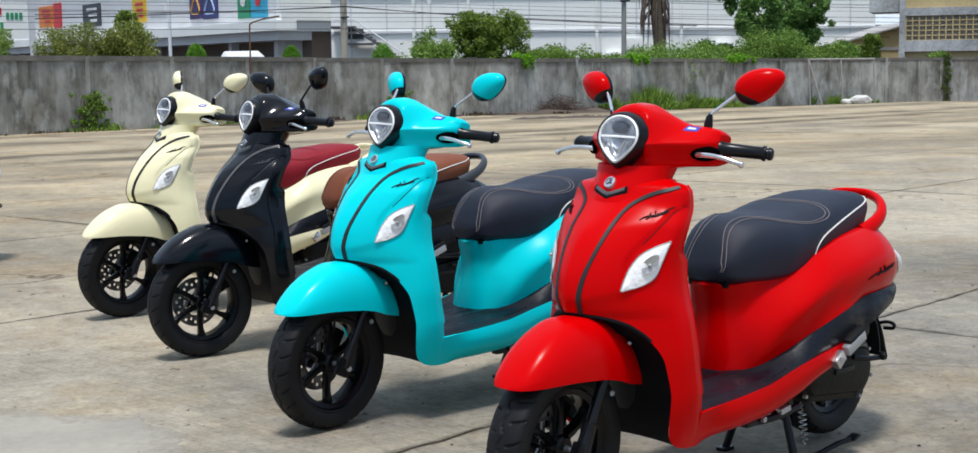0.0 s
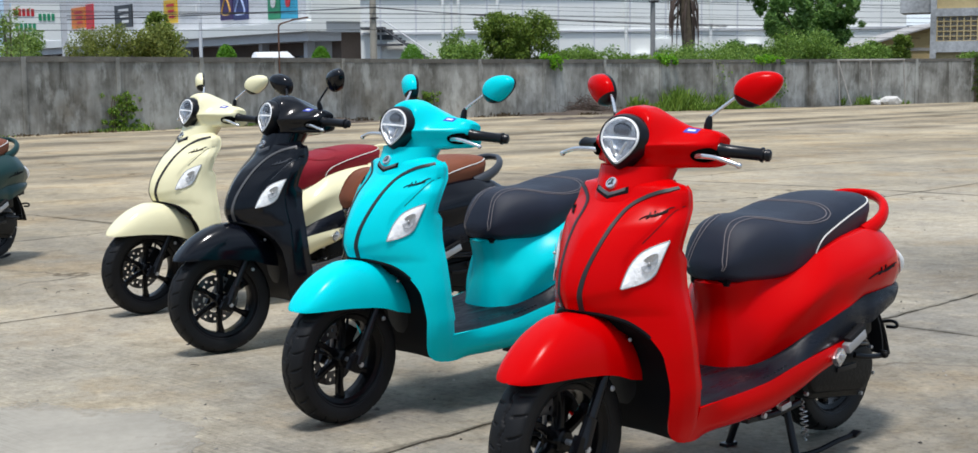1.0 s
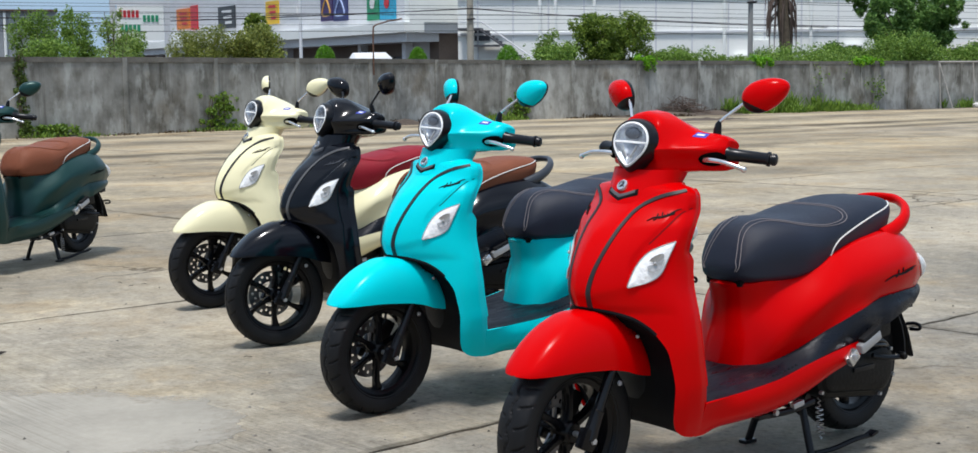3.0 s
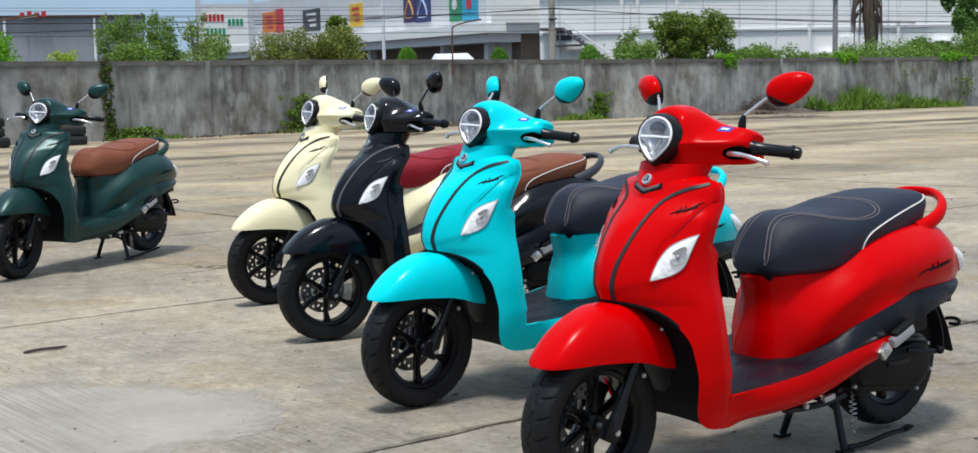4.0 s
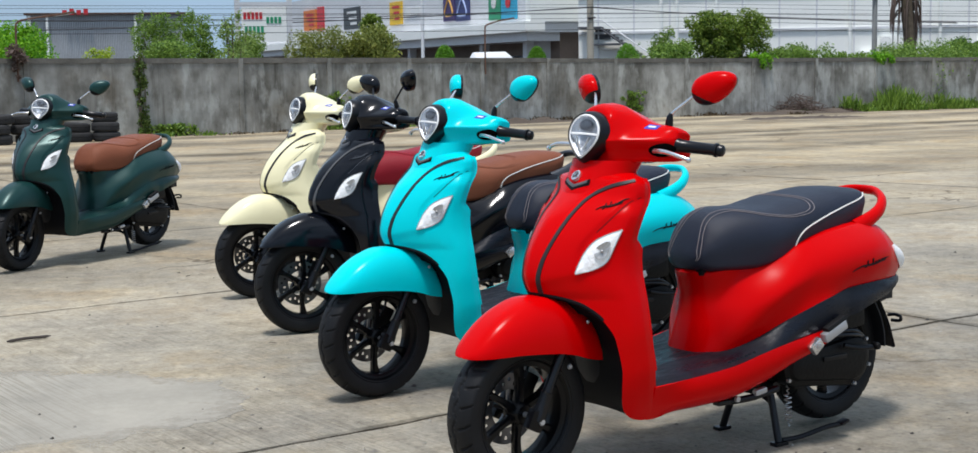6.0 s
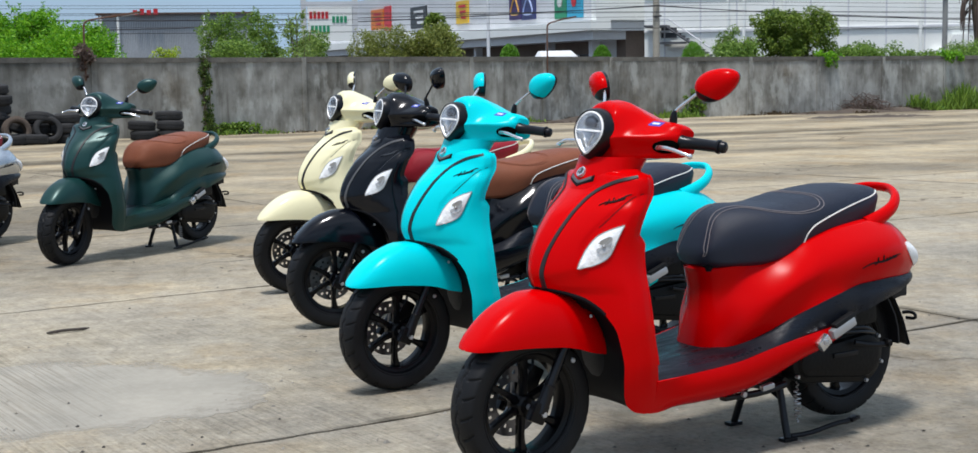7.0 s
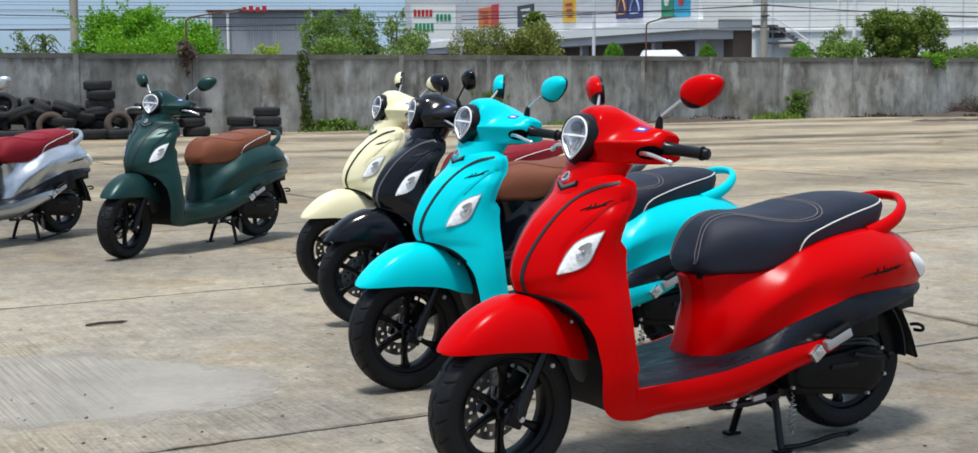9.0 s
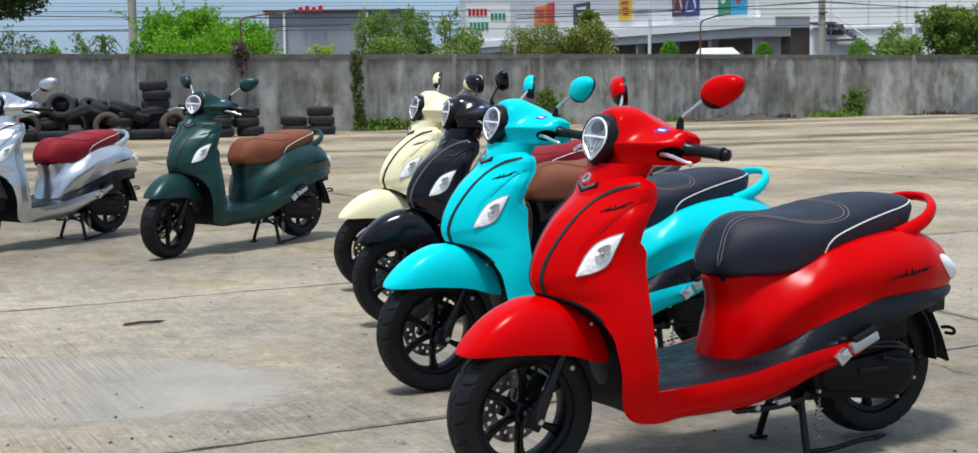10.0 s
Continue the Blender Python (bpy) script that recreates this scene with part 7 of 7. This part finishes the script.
def shop():
    """The long shop: x along its front from the near corner, y outwards to the street."""
    base = tagged(new("shop_building"), "long grey shop with white canopy and coloured sign panels", "building")
    along = Vector((16.1 - 28.55, 173.7 - 110.3, 0)).normalized()
    turn = math.degrees(math.atan2(along.y, along.x))
    base.matrix_basis = pose(28.55, 110.3, -0.6, 0, 0, turn)
    bm = bmesh.new()
    block(bm, 0.0, 95, -14, -0.6, 5.0, 11.0)
    part("upper_wall", bm, SHOPGREY, base, smooth=False)
    bm = bmesh.new()
    # its dark brown has the shade under the canopy mixed into the colour
    block(bm, 1.0, 95, -14, -3.0, 0, 5.0)
    part("lower_wall", bm, SHADEBROWN, base, smooth=False)
    bm = bmesh.new()
    block(bm, -0.3, 95, -1.0, 0.8, 5.05, 5.85)
    part("canopy", bm, SHOPWHITE, base, smooth=False)
    bm = bmesh.new()
    block(bm, -0.3, 0.6, -14, 0.3, 5.85, 11.2)
    part("end_wall", bm, SHOPWHITE, base, smooth=False)
    bm = bmesh.new()
    block(bm, 0.6, 95, -2.8, 0.2, 4.3, 5.05)
    part("soffit", bm, SHOPGREY, base, smooth=False)
    for x in lin(3, 75, 9):
        bm = bmesh.new()
        block(bm, x, x + 0.7, -1.6, -0.9, 0, 4.3)
        part("column", bm, SHOPGREY, base, smooth=False)
    for x in lin(6, 66, 8):
        bm = bmesh.new()
        block(bm, x, x + 5.0, -3.05, -2.95, 0.3, 3.2)
        part("shop_window", bm, M["glassdark"], base, smooth=False)
    signs = ((4.0, 7.0, 6.25, 8.6, "blue"), (7.2, 9.6, 6.3, 8.7, "green"), (13.9, 17.0, 6.5, 8.8, "indigo"), (17.2, 20.0, 6.6, 8.9, "violet"), (31.0, 34.5, 6.8, 9.1, "yellow"), (26.0, 30.0, 7.6, 8.3, "pale"), (44.0, 49.5, 6.8, 9.2, "dark"), (57.0, 59.5, 7.0, 9.8, "crimson"), (60.0, 65.0, 7.2, 9.6, "orange"))
    for x0, x1, z0, z1, c in signs:
        bm = bmesh.new()
        block(bm, x0, x1, -0.62, -0.45, z0, z1)
        s = part("sign_panel", bm, COLOR[c], base, c + " sign panel", smooth=False)
        cx, cz, w, h = (x0 + x1) / 2, (z0 + z1) / 2, (x1 - x0), (z1 - z0)
        y = -0.42
        if c in ("violet", "indigo"):
            pts = [(cx - w * 0.25, y, cz - h * 0.28), (cx + w * 0.25, y, cz - h * 0.28), (cx + w * 0.33, y, cz - h * 0.12), (cx + w * 0.08, y, cz + h * 0.32), (cx - w * 0.08, y, cz + h * 0.32), (cx - w * 0.33, y, cz - h * 0.12), (cx - w * 0.25, y, cz - h * 0.28)]
            part("sign_emblem", tube(spline(pts, 4), 0.085, 6), COLOR["gold" if c == "violet" else "sky"], s)
        elif c in ("green", "blue"):
            part("sign_emblem", lathe([(0, 0.05), (h * 0.2, 0.05), (h * 0.2, 0.0)], 16, "y", (cx, y, cz + h * 0.1)), COLOR["pale" if c == "green" else "crimson"], s)
        elif c in ("yellow", "orange", "dark"):
            bm = bmesh.new()
            for k in range(3):
                block(bm, cx - w * 0.32, cx + w * (0.05 + 0.1 * k), y - 0.04, y + 0.02, cz - h * 0.3 + k * h * 0.25, cz - h * 0.18 + k * h * 0.25)
            part("sign_bars", bm, COLOR["crimson" if c != "dark" else "pale"], s, smooth=False)


shop()


STAIRDARK = material("dark_stair_and_doorway", (0.07, 0.075, 0.085), 0.6, vary=0.2, scale=2)


def warehouse():
    base = tagged(new("warehouse"), "large white metal-clad warehouse behind the wall", "building")
    base.matrix_basis = pose(34.0, 112.2, -0.6, 0, 0, -23.5)
    bm = bmesh.new()
    block(bm, -5.2, 0.0, 0.0, 20, 0, 14)
    part("grey_wall", bm, SHOPGREY, base, smooth=False)
    bm = bmesh.new()
    block(bm, 0.0, 42, -8.0, 20, 0, 14)
    part("wall", bm, SHOPWHITE, base, smooth=False)
    for i, x in enumerate(lin(1.5, 40, 15)):
        bm = bmesh.new()
        block(bm, x, x + 0.12, -8.06, -7.99, 0, 14)
        part("cladding_joint", bm, PALEJOINT, base, smooth=False)
    for x in (6.4, 7.6, 10.6, 20.5, 27.0):
        part("downpipe", tube([(x, -8.2, 0), (x, -8.2, 14)], 0.13, 8), SHOPWHITE, base)
    for z in (4.6, 7.3):
        bm = bmesh.new()
        block(bm, 0.0, 42, -8.14, -7.99, z, z + 0.18)
        part("cladding_rail", bm, PALEJOINT, base, smooth=False)
    for x, z in ((21.8, 2.5), (23.3, 3.6), (30.2, 3.2)):
        bm = bmesh.new()
        box(bm, (1.2, 0.5, 0.9), (x, -8.3, z), None, 0.05)
        u = part("air_conditioner", bm, SHOPWHITE, base, "outdoor air conditioning unit")
        part("fan_guard", lathe([(0, 0.03), (0.34, 0.03), (0.36, 0.0)], 16, "y", (x - 0.2, -8.56, z)), SHADEGREY, u)
    # escape stair
    st = bmesh.new()
    block(st, 0.2, 2.0, -10.0, -8.1, 5.00, 5.14)
    block(st, 1.4, 3.3, -10.0, -8.1, 3.72, 3.86)
    part("stair_landing", st, STAIRDARK, base, smooth=False)
    for k in range(11):
        bm = bmesh.new()
        block(bm, 2.0 + 0.3 * k, 2.35 + 0.3 * k, -10.0, -8.6, 4.85 - 0.21 * k, 4.96 - 0.21 * k)
        part("stair_tread", bm, STAIRDARK, base, smooth=False)
    for y in (-10.0, -8.6):
        part("stair_string", tube([(1.9, y, 5.0), (5.6, y, 2.4)], 0.09, 6), STAIRDARK, base)
        part("stair_rail", tube([(0.3, y, 5.6), (2.0, y, 5.6), (5.8, y, 2.9)], 0.04, 6), SHOPGREY, base)
    # solid dark block stands for the unlit door opening
    bm = bmesh.new()
    block(bm, 1.3, 2.5, -8.05, -7.9, 4.2, 5.0)
    part("doorway", bm, STAIRDARK, base, smooth=False)


warehouse()


def small_buildings():
    # corrugated hall with a red roof edge
    base = tagged(new("corrugated_hall"), "grey corrugated hall with red roof edge", "building")
    base.matrix_basis = pose(-8.9, 90.8, -0.6)
    bm = bmesh.new()
    block(bm, 0, 9.5, 0, 25, 0, 5.75)
    part("wall", bm, clad("grey_corrugated_sheet", (0.42, 0.44, 0.46), 3.0, 0.25), base, smooth=False)
    bm = bmesh.new()
    block(bm, -0.15, 9.6, -0.3, 25, 5.75, 5.86)
    part("roof_edge", bm, RUST, base, "dull red roof edge", smooth=False)
    for x in (0.15, 1.2, 6.5):
        part("downpipe", tube([(x, -0.15, 0), (x, -0.15, 5.7)], 0.09, 8), SHOPWHITE, base)
    for k in range(4):
        bm = bmesh.new()
        block(bm, 2.15 + 0.42 * k, 2.42 + 0.42 * k, -0.5, -0.4, 5.72, 6.10 if k % 2 else 6.02)
        part("sign_bar", bm, COLOR["crimson"], base, smooth=False)
    # white sign board on a grey frame
    base = tagged(new("sign_board"), "white shop sign board with red and green marks", "sign")
    base.matrix_basis = pose(2.9, 75.1, -0.6)
    bm = bmesh.new()
    block(bm, 0.36, 2.72, -0.12, 0.0, 3.6, 5.4)
    part("board", bm, SHOPWHITE, base, smooth=False)
    for x in (0.16, 2.90):
        bm = bmesh.new()
        block(bm, x - 0.14, x + 0.14, -0.1, 0.15, 0, 5.9)
        part("frame_post", bm, SHOPGREY, base, smooth=False)
    bm = bmesh.new()
    block(bm, 0.02, 3.04, -0.09, 0.14, 5.42, 5.68)
    part("frame_beam", bm, SHOPGREY, base, smooth=False)
    for k in range(5):
        bm = bmesh.new()
        block(bm, 0.46 + 0.21 * k, 0.61 + 0.21 * k, -0.15, -0.11, 4.78, 5.14)
        part("sign_bar", bm, COLOR["crimson"], base, smooth=False)
    for k in range(5):
        bm = bmesh.new()
        block(bm, 0.52 + 0.21 * k, 0.67 + 0.21 * k, -0.15, -0.11, 4.02, 4.42)
        part("sign_bar", bm, COLOR["leaf"], base, smooth=False)
    for k in range(4):
        bm = bmesh.new()
        block(bm, 1.66 + 0.21 * k, 1.81 + 0.21 * k, -0.15, -0.11, 4.56, 4.90)
        part("sign_bar", bm, COLOR["leaf"], base, smooth=False)
    # pale shed roof
    base = tagged(new("metal_shed"), "pale blue-white metal shed with a low roof", "building")
    base.matrix_basis = pose(66.0, 97.4, -0.6, 0, 0, -24)
    bm = bmesh.new()
    block(bm, 0, 12, 0, 10, 0, 4.4)
    part("wall", bm, clad("pale_metal_sheet", (0.55, 0.60, 0.63), 3.0), base, smooth=False)
    rows = [[Vector((-0.4, -0.4, 4.3)), Vector((12.4, -0.4, 4.3))], [Vector((-0.4, 5, 6.3)), Vector((12.4, 5, 6.3))], [Vector((-0.4, 10.4, 4.3)), Vector((12.4, 10.4, 4.3))]]
    part("roof", shell(grid_bm(rows), 0.12), clad("pale_roof_sheet", (0.60, 0.66, 0.70), 3.0), base, smooth=False)
    # yellow gabled house
    yel = clad("faded_yellow_render", (0.55, 0.43, 0.22), 0, 0.25)
    base = tagged(new("yellow_house"), "faded yellow house with a sloping grey roof", "house")
    base.matrix_basis = pose(58.2, 78.4, -0.6, 0, 0, -22)
    bm = bmesh.new()
    v = [(0, 0, 0), (4.8, 0, 0), (4.8, 0, 4.45), (0, 0, 3.15), (0, 6, 0), (4.8, 6, 0), (4.8, 6, 4.45), (0, 6, 3.15)]
    vs = [bm.verts.new(p) for p in v]
    for f in ((0, 1, 2, 3), (5, 4, 7, 6), (1, 5, 6, 2), (4, 0, 3, 7), (3, 2, 6, 7)):
        bm.faces.new([vs[i] for i in f])
    bmesh.ops.recalc_face_normals(bm, faces=bm.faces)
    part("wall", bm, yel, base, smooth=False)
    part("roof", shell(grid_bm([[Vector((-0.4, -0.4, 3.12)), Vector((5.2, -0.4, 4.64))], [Vector((-0.4, 6.4, 3.12)), Vector((5.2, 6.4, 4.64))]]), 0.10), SHADEGREY, base, smooth=False)
    bm = bmesh.new()
    block(bm, 0.2, 4.6, -0.06, 0.02, 2.75, 2.95)
    part("eaves_band", bm, SHADEGREY, base, smooth=False)
    # concrete house with pierced blocks
    base = tagged(new("block_house"), "weathered concrete house with pierced ventilation blocks", "house")
    base.matrix_basis = pose(56.45, 69.3, -0.6, 0, 0, -43)
    mottle = clad("grimy_concrete", (0.50, 0.51, 0.51), 0, 0.65)
    bm = bmesh.new()
    block(bm, -0.05, 9, 0.25, 7, 0, 7)
    part("wall", bm, yel, base, smooth=False)
    bm = bmesh.new()
    block(bm, -0.35, 0.0, -0.10, 0.4, 0, 7)
    part("corner_column", bm, mottle, base, smooth=False)
    for z0, z1 in ((2.55, 3.22), (4.72, 5.20)):
        bm = bmesh.new()
        block(bm, 0.0, 9, -0.05, 0.3, z0, z1)
        part("floor_band", bm, mottle, base, smooth=False)
    bm = bmesh.new()
    block(bm, -2.2, -0.35, 0.6, 4, 5.0, 7)
    part("side_wing", bm, mottle, base, smooth=False)
    # grey sheet in place of the shade behind the pierced blocks
    dark = bmesh.new()
    block(dark, 0.05, 9, 0.20, 0.26, 3.22, 4.72)
    part("dark_gap", dark, SHADEGREY, base, smooth=False)
    rows_n, cols_n = 5, 20
    for i in range(rows_n + 1):
        z = 3.22 + 1.5 * i / rows_n
        bm = bmesh.new()
        block(bm, 0.02, 7.9, 0.02, 0.18, z - 0.035, z + 0.035)
        part("block_course", bm, yel, base, smooth=False)
    for j in range(cols_n + 1):
        x = 0.04 + 7.8 * j / cols_n
        bm = bmesh.new()
        block(bm, x - 0.04, x + 0.04, 0.0, 0.17, 3.22, 4.72)
        part("block_rib", bm, yel, base, smooth=False)


small_buildings()
# parked van roof beyond the wall
def far_van(x, y, turn):
    base = tagged(new("parked_van"), "distant white van parked behind the wall", "van")
    base.matrix_basis = pose(x, y, -0.6, 0, 0, turn)
    rows = []
    for u, w, h in ((-2.2, 0.78, 0.9), (-2.1, 0.85, 2.2), (-1.5, 0.88, 3.22), (0.9, 0.88, 3.26), (1.35, 0.86, 2.9), (1.8, 0.85, 1.8), (2.3, 0.80, 1.4), (2.45, 0.7, 0.8)):
        rows.append([Vector((u, w * math.cos(a), 0.4 + (h - 0.4) * max(0, math.sin(a)) ** 0.5)) for a in lin(0, math.pi, 13)])
    part("body", shell(grid_bm(rows), 0.05), M["white"], base)
    bm = bmesh.new()
    block(bm, -1.3, 0.8, -0.89, 0.89, 1.75, 2.35)
    part("side_glass", bm, M["glassdark"], base)
    for x0 in (-1.4, 1.4):
        for s in (-0.75, 0.75):
            part("wheel", lathe([(0.0, 0.1), (0.28, 0.1), (0.32, 0.06), (0.32, -0.06), (0.28, -0.1), (0, -0.1)], 20, "y", (x0, s, 0.32)), M["rubber"], base)


far_van(22.1, 97.0, 8)

# ---- small litter on the yard ----
TWIG = material("dark_twig", (0.05, 0.04, 0.035), 0.9)


def twig(x, y, length, turn, label="dark twig lying on the concrete"):
    bm = tube(spline([(-length / 2, 0, 0.006), (-length * 0.1, 0.006, 0.009), (length * 0.2, -0.004, 0.008), (length / 2, 0.008, 0.006)], 4), [length * 0.02] + [length * 0.035] * 10 + [length * 0.02, length * 0.01], 6)
    ob = thing("twig", bm, TWIG, label, "twig", "litter on the yard")
    ob.matrix_basis = pose(x, y, 0.003, 0, 0, turn)


twig(-1.69, 6.10, 0.21, 25)
rnd = random.Random(77)
for x, y in ((-0.93, 7.95), (-0.85, 8.02), (-0.78, 7.82), (-0.98, 8.12), (-0.45, 6.95), (-0.6, 5.65), (-0.4, 6.35), (5.9, 8.6), (7.2, 9.4), (3.9, 6.4), (6.3, 11.2)):
    twig(x, y, rnd.uniform(0.025, 0.06), rnd.uniform(0, 180), "small dry leaf stalk lying on the concrete")


def grit():
    """Loose stones and crumbs of concrete on the yard."""
    rnd = random.Random(15)
    verts, faces = [], []
    for _ in range(900):
        y = 3.3 + 14 * rnd.random() ** 1.6
        x = rnd.uniform(-0.75, 0.75) * y + 0.5
        r = rnd.uniform(0.003, 0.009) * (1.0 + 0.6 * (rnd.random() < 0.1))
        a, i = rnd.uniform(0, 6.3), len(verts)
        for k in range(5):
            q = a + 1.257 * k
            verts.append((x + r * rnd.uniform(0.7, 1.3) * math.cos(q), y + r * rnd.uniform(0.7, 1.3) * math.sin(q), ground_z(y) + 0.001))
        verts.append((x + r * 0.2, y, ground_z(y) + 0.001 + r * rnd.uniform(0.5, 0.9)))
        faces += [(i + k, i + (k + 1) % 5, i + 5) for k in range(5)]
    me = bpy.data.meshes.new("grit")
    me.from_pydata(verts, [], faces)
    me.materials.append(LEAF["grit"])
    return tagged(new("grit", me), "loose grit and small stones on the concrete", "grit", kind="stuff")


grit()


def cement_patch():
    """A pale smooth repair with a ragged edge."""
    bm = bmesh.new()
    c = Vector((-1.75, 4.75, 0.0010))
    lie = radians(-15)
    ca, sa = math.cos(lie), math.sin(lie)
    vs = []
    for k in range(220):
        a = 2 * math.pi * k / 220
        r = 1.0 + 0.22 * noise.noise((math.cos(a) * 1.4, math.sin(a) * 1.4, 3.0)) + 0.10 * noise.noise((math.cos(a) * 5, math.sin(a) * 5, 1.0)) + 0.05 * noise.noise((math.cos(a) * 14, math.sin(a) * 14, 2.0))
        vs.append(bm.verts.new((c.x + r * 1.02 * math.cos(a) * ca - r * 0.64 * math.sin(a) * sa, c.y + r * 1.02 * math.cos(a) * sa + r * 0.64 * math.sin(a) * ca, c.z)))
    bm.faces.new(vs)
    r = bmesh.ops.extrude_face_region(bm, geom=bm.faces[:])
    bmesh.ops.translate(bm, verts=[v for v in r["geom"] if isinstance(v, bmesh.types.BMVert)], vec=(0, 0, -0.0025))
    bmesh.ops.recalc_face_normals(bm, faces=bm.faces)
    m = material("pale_cement", (0.415, 0.385, 0.325), 0.88, vary=0.22, scale=3.0, fine=26, bump=0.15, bump_scale=60)
    # worn thin towards its edge
    n, l = m.node_tree.nodes, m.node_tree.links
    mp = n.new("ShaderNodeMapping")
    mp.vector_type = "TEXTURE"
    mp.inputs["Location"].default_value = (c.x, c.y, 0)
    mp.inputs["Rotation"].default_value = (0, 0, lie)
    mp.inputs["Scale"].default_value = (1.02, 0.64, 1)
    co = n.new("ShaderNodeTexCoord")
    ln = n.new("ShaderNodeVectorMath")
    ln.operation = "LENGTH"
    l.new(co.outputs["Object"], mp.inputs["Vector"]), l.new(mp.outputs["Vector"], ln.inputs[0])
    nz = n.new("ShaderNodeTexNoise")
    nz.inputs["Scale"].default_value, nz.inputs["Detail"].default_value, nz.inputs["Roughness"].default_value = 3.0, 8, 0.7
    l.new(co.outputs["Object"], nz.inputs["Vector"])
    mul = n.new("ShaderNodeMath")
    mul.operation, mul.inputs[1].default_value = "MULTIPLY", 0.9
    l.new(nz.outputs["Fac"], mul.inputs[0])
    add = n.new("ShaderNodeMath")
    add.operation = "ADD"
    l.new(ln.outputs["Value"], add.inputs[0]), l.new(mul.outputs[0], add.inputs[1])
    r = n.new("ShaderNodeMapRange")
    r.inputs["From Min"].default_value, r.inputs["From Max"].default_value = 1.30, 1.50
    r.inputs["To Min"].default_value, r.inputs["To Max"].default_value = 0.78, 0.0
    l.new(add.outputs[0], r.inputs["Value"])
    # the broomed slab shows through where the skim is thin
    lay, brush, bristle = n.new("ShaderNodeMapping"), n.new("ShaderNodeMapping"), n.new("ShaderNodeTexNoise")
    lay.inputs["Rotation"].default_value, brush.inputs["Scale"].default_value = (0, 0, radians(66)), (0.8, 50.0, 1)
    bristle.inputs["Scale"].default_value, bristle.inputs["Detail"].default_value, bristle.inputs["Roughness"].default_value = 2.0, 4, 0.65
    l.new(co.outputs["Object"], lay.inputs["Vector"]), l.new(lay.outputs["Vector"], brush.inputs["Vector"]), l.new(brush.outputs["Vector"], bristle.inputs["Vector"])
    rub, thin, sx, west = n.new("ShaderNodeMapRange"), n.new("ShaderNodeMapRange"), n.new("ShaderNodeSeparateXYZ"), n.new("ShaderNodeMath")
    rub.inputs["From Min"].default_value, rub.inputs["From Max"].default_value = 0.45, 0.58
    thin.inputs["From Min"].default_value, thin.inputs["From Max"].default_value = -1.25, -1.75
    thin.inputs["To Max"].default_value = 0.42
    l.new(bristle.outputs["Fac"], rub.inputs["Value"]), l.new(co.outputs["Object"], sx.inputs["Vector"]), l.new(sx.outputs["X"], thin.inputs["Value"])
    west.operation = "MULTIPLY"
    l.new(rub.outputs["Result"], west.inputs[0]), l.new(thin.outputs["Result"], west.inputs[1])
    left, alpha = n.new("ShaderNodeMath"), n.new("ShaderNodeMath")
    left.operation, left.inputs[0].default_value, alpha.operation = "SUBTRACT", 1.0, "MULTIPLY"
    l.new(west.outputs[0], left.inputs[1]), l.new(left.outputs[0], alpha.inputs[0]), l.new(r.outputs["Result"], alpha.inputs[1])
    l.new(alpha.outputs[0], n["Principled BSDF"].inputs["Alpha"])
    return thing("cement_patch", bm, m, "pale smooth cement repair in the yard", "pavement", kind="structure", smooth=False)


cement_patch()

# ---- the yard's concrete slabs ----
def slabs():
    base = tagged(new("pavement"), "worn beige concrete slabs with dark joints", "pavement", kind="structure")
    rnd = random.Random(2)
    first, step, long = 4.2 * CT, 3.17, 6.5
    for j in range(-3, 17):
        b0, b1 = first + j * step, first + (j + 1) * step
        for i in range(-5, 9):
            a0, a1 = 10.9 + (i - 1) * long, 10.9 + i * long
            cx, cy = (a0 + a1) / 2 * CT - (b0 + b1) / 2 * ST, (a0 + a1) / 2 * ST + (b0 + b1) / 2 * CT
            if cy > 52 or cy < -6 or cx < -24 or cx > 50 or cx > 20 + cy or cx < -8 - cy * 0.6:
                continue
            g = 0.009
            loop = []
            na, nb = 110, 55
            for t in range(na):
                loop.append((a0 + g + (a1 - a0 - 2 * g) * t / na, b0 + g))
            for t in range(nb):
                loop.append((a1 - g, b0 + g + (b1 - b0 - 2 * g) * t / nb))
            for t in range(na):
                loop.append((a1 - g - (a1 - a0 - 2 * g) * t / na, b1 - g))
            for t in range(nb):
                loop.append((a0 + g, b1 - g - (b1 - b0 - 2 * g) * t / nb))
            bm = bmesh.new()
            top, low = [], []
            for a, b in loop:
                wa, wb = 0.030 * noise.noise((a * 0.9, b * 0.9, 5.0)) + 0.016 * noise.noise((a * 7, b * 7, 6.0)), 0.030 * noise.noise((a * 0.9, b * 0.9, 7.0)) + 0.016 * noise.noise((a * 7, b * 7, 8.0))
                a += wa + rnd.uniform(-0.005, 0.005)
                b += wb + rnd.uniform(-0.005, 0.005)
                x, y = a * CT - b * ST, a * ST + b * CT
                top.append(bm.verts.new((x, y, ground_z(y))))
                low.append(bm.verts.new((x, y, ground_z(y) - 0.03)))
            bm.faces.new(top)
            n = len(top)
            for k in range(n):
                bm.faces.new((top[k], low[k], low[(k + 1) % n], top[(k + 1) % n]))
            bmesh.ops.recalc_face_normals(bm, faces=bm.faces)
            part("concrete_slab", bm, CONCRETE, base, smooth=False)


slabs()
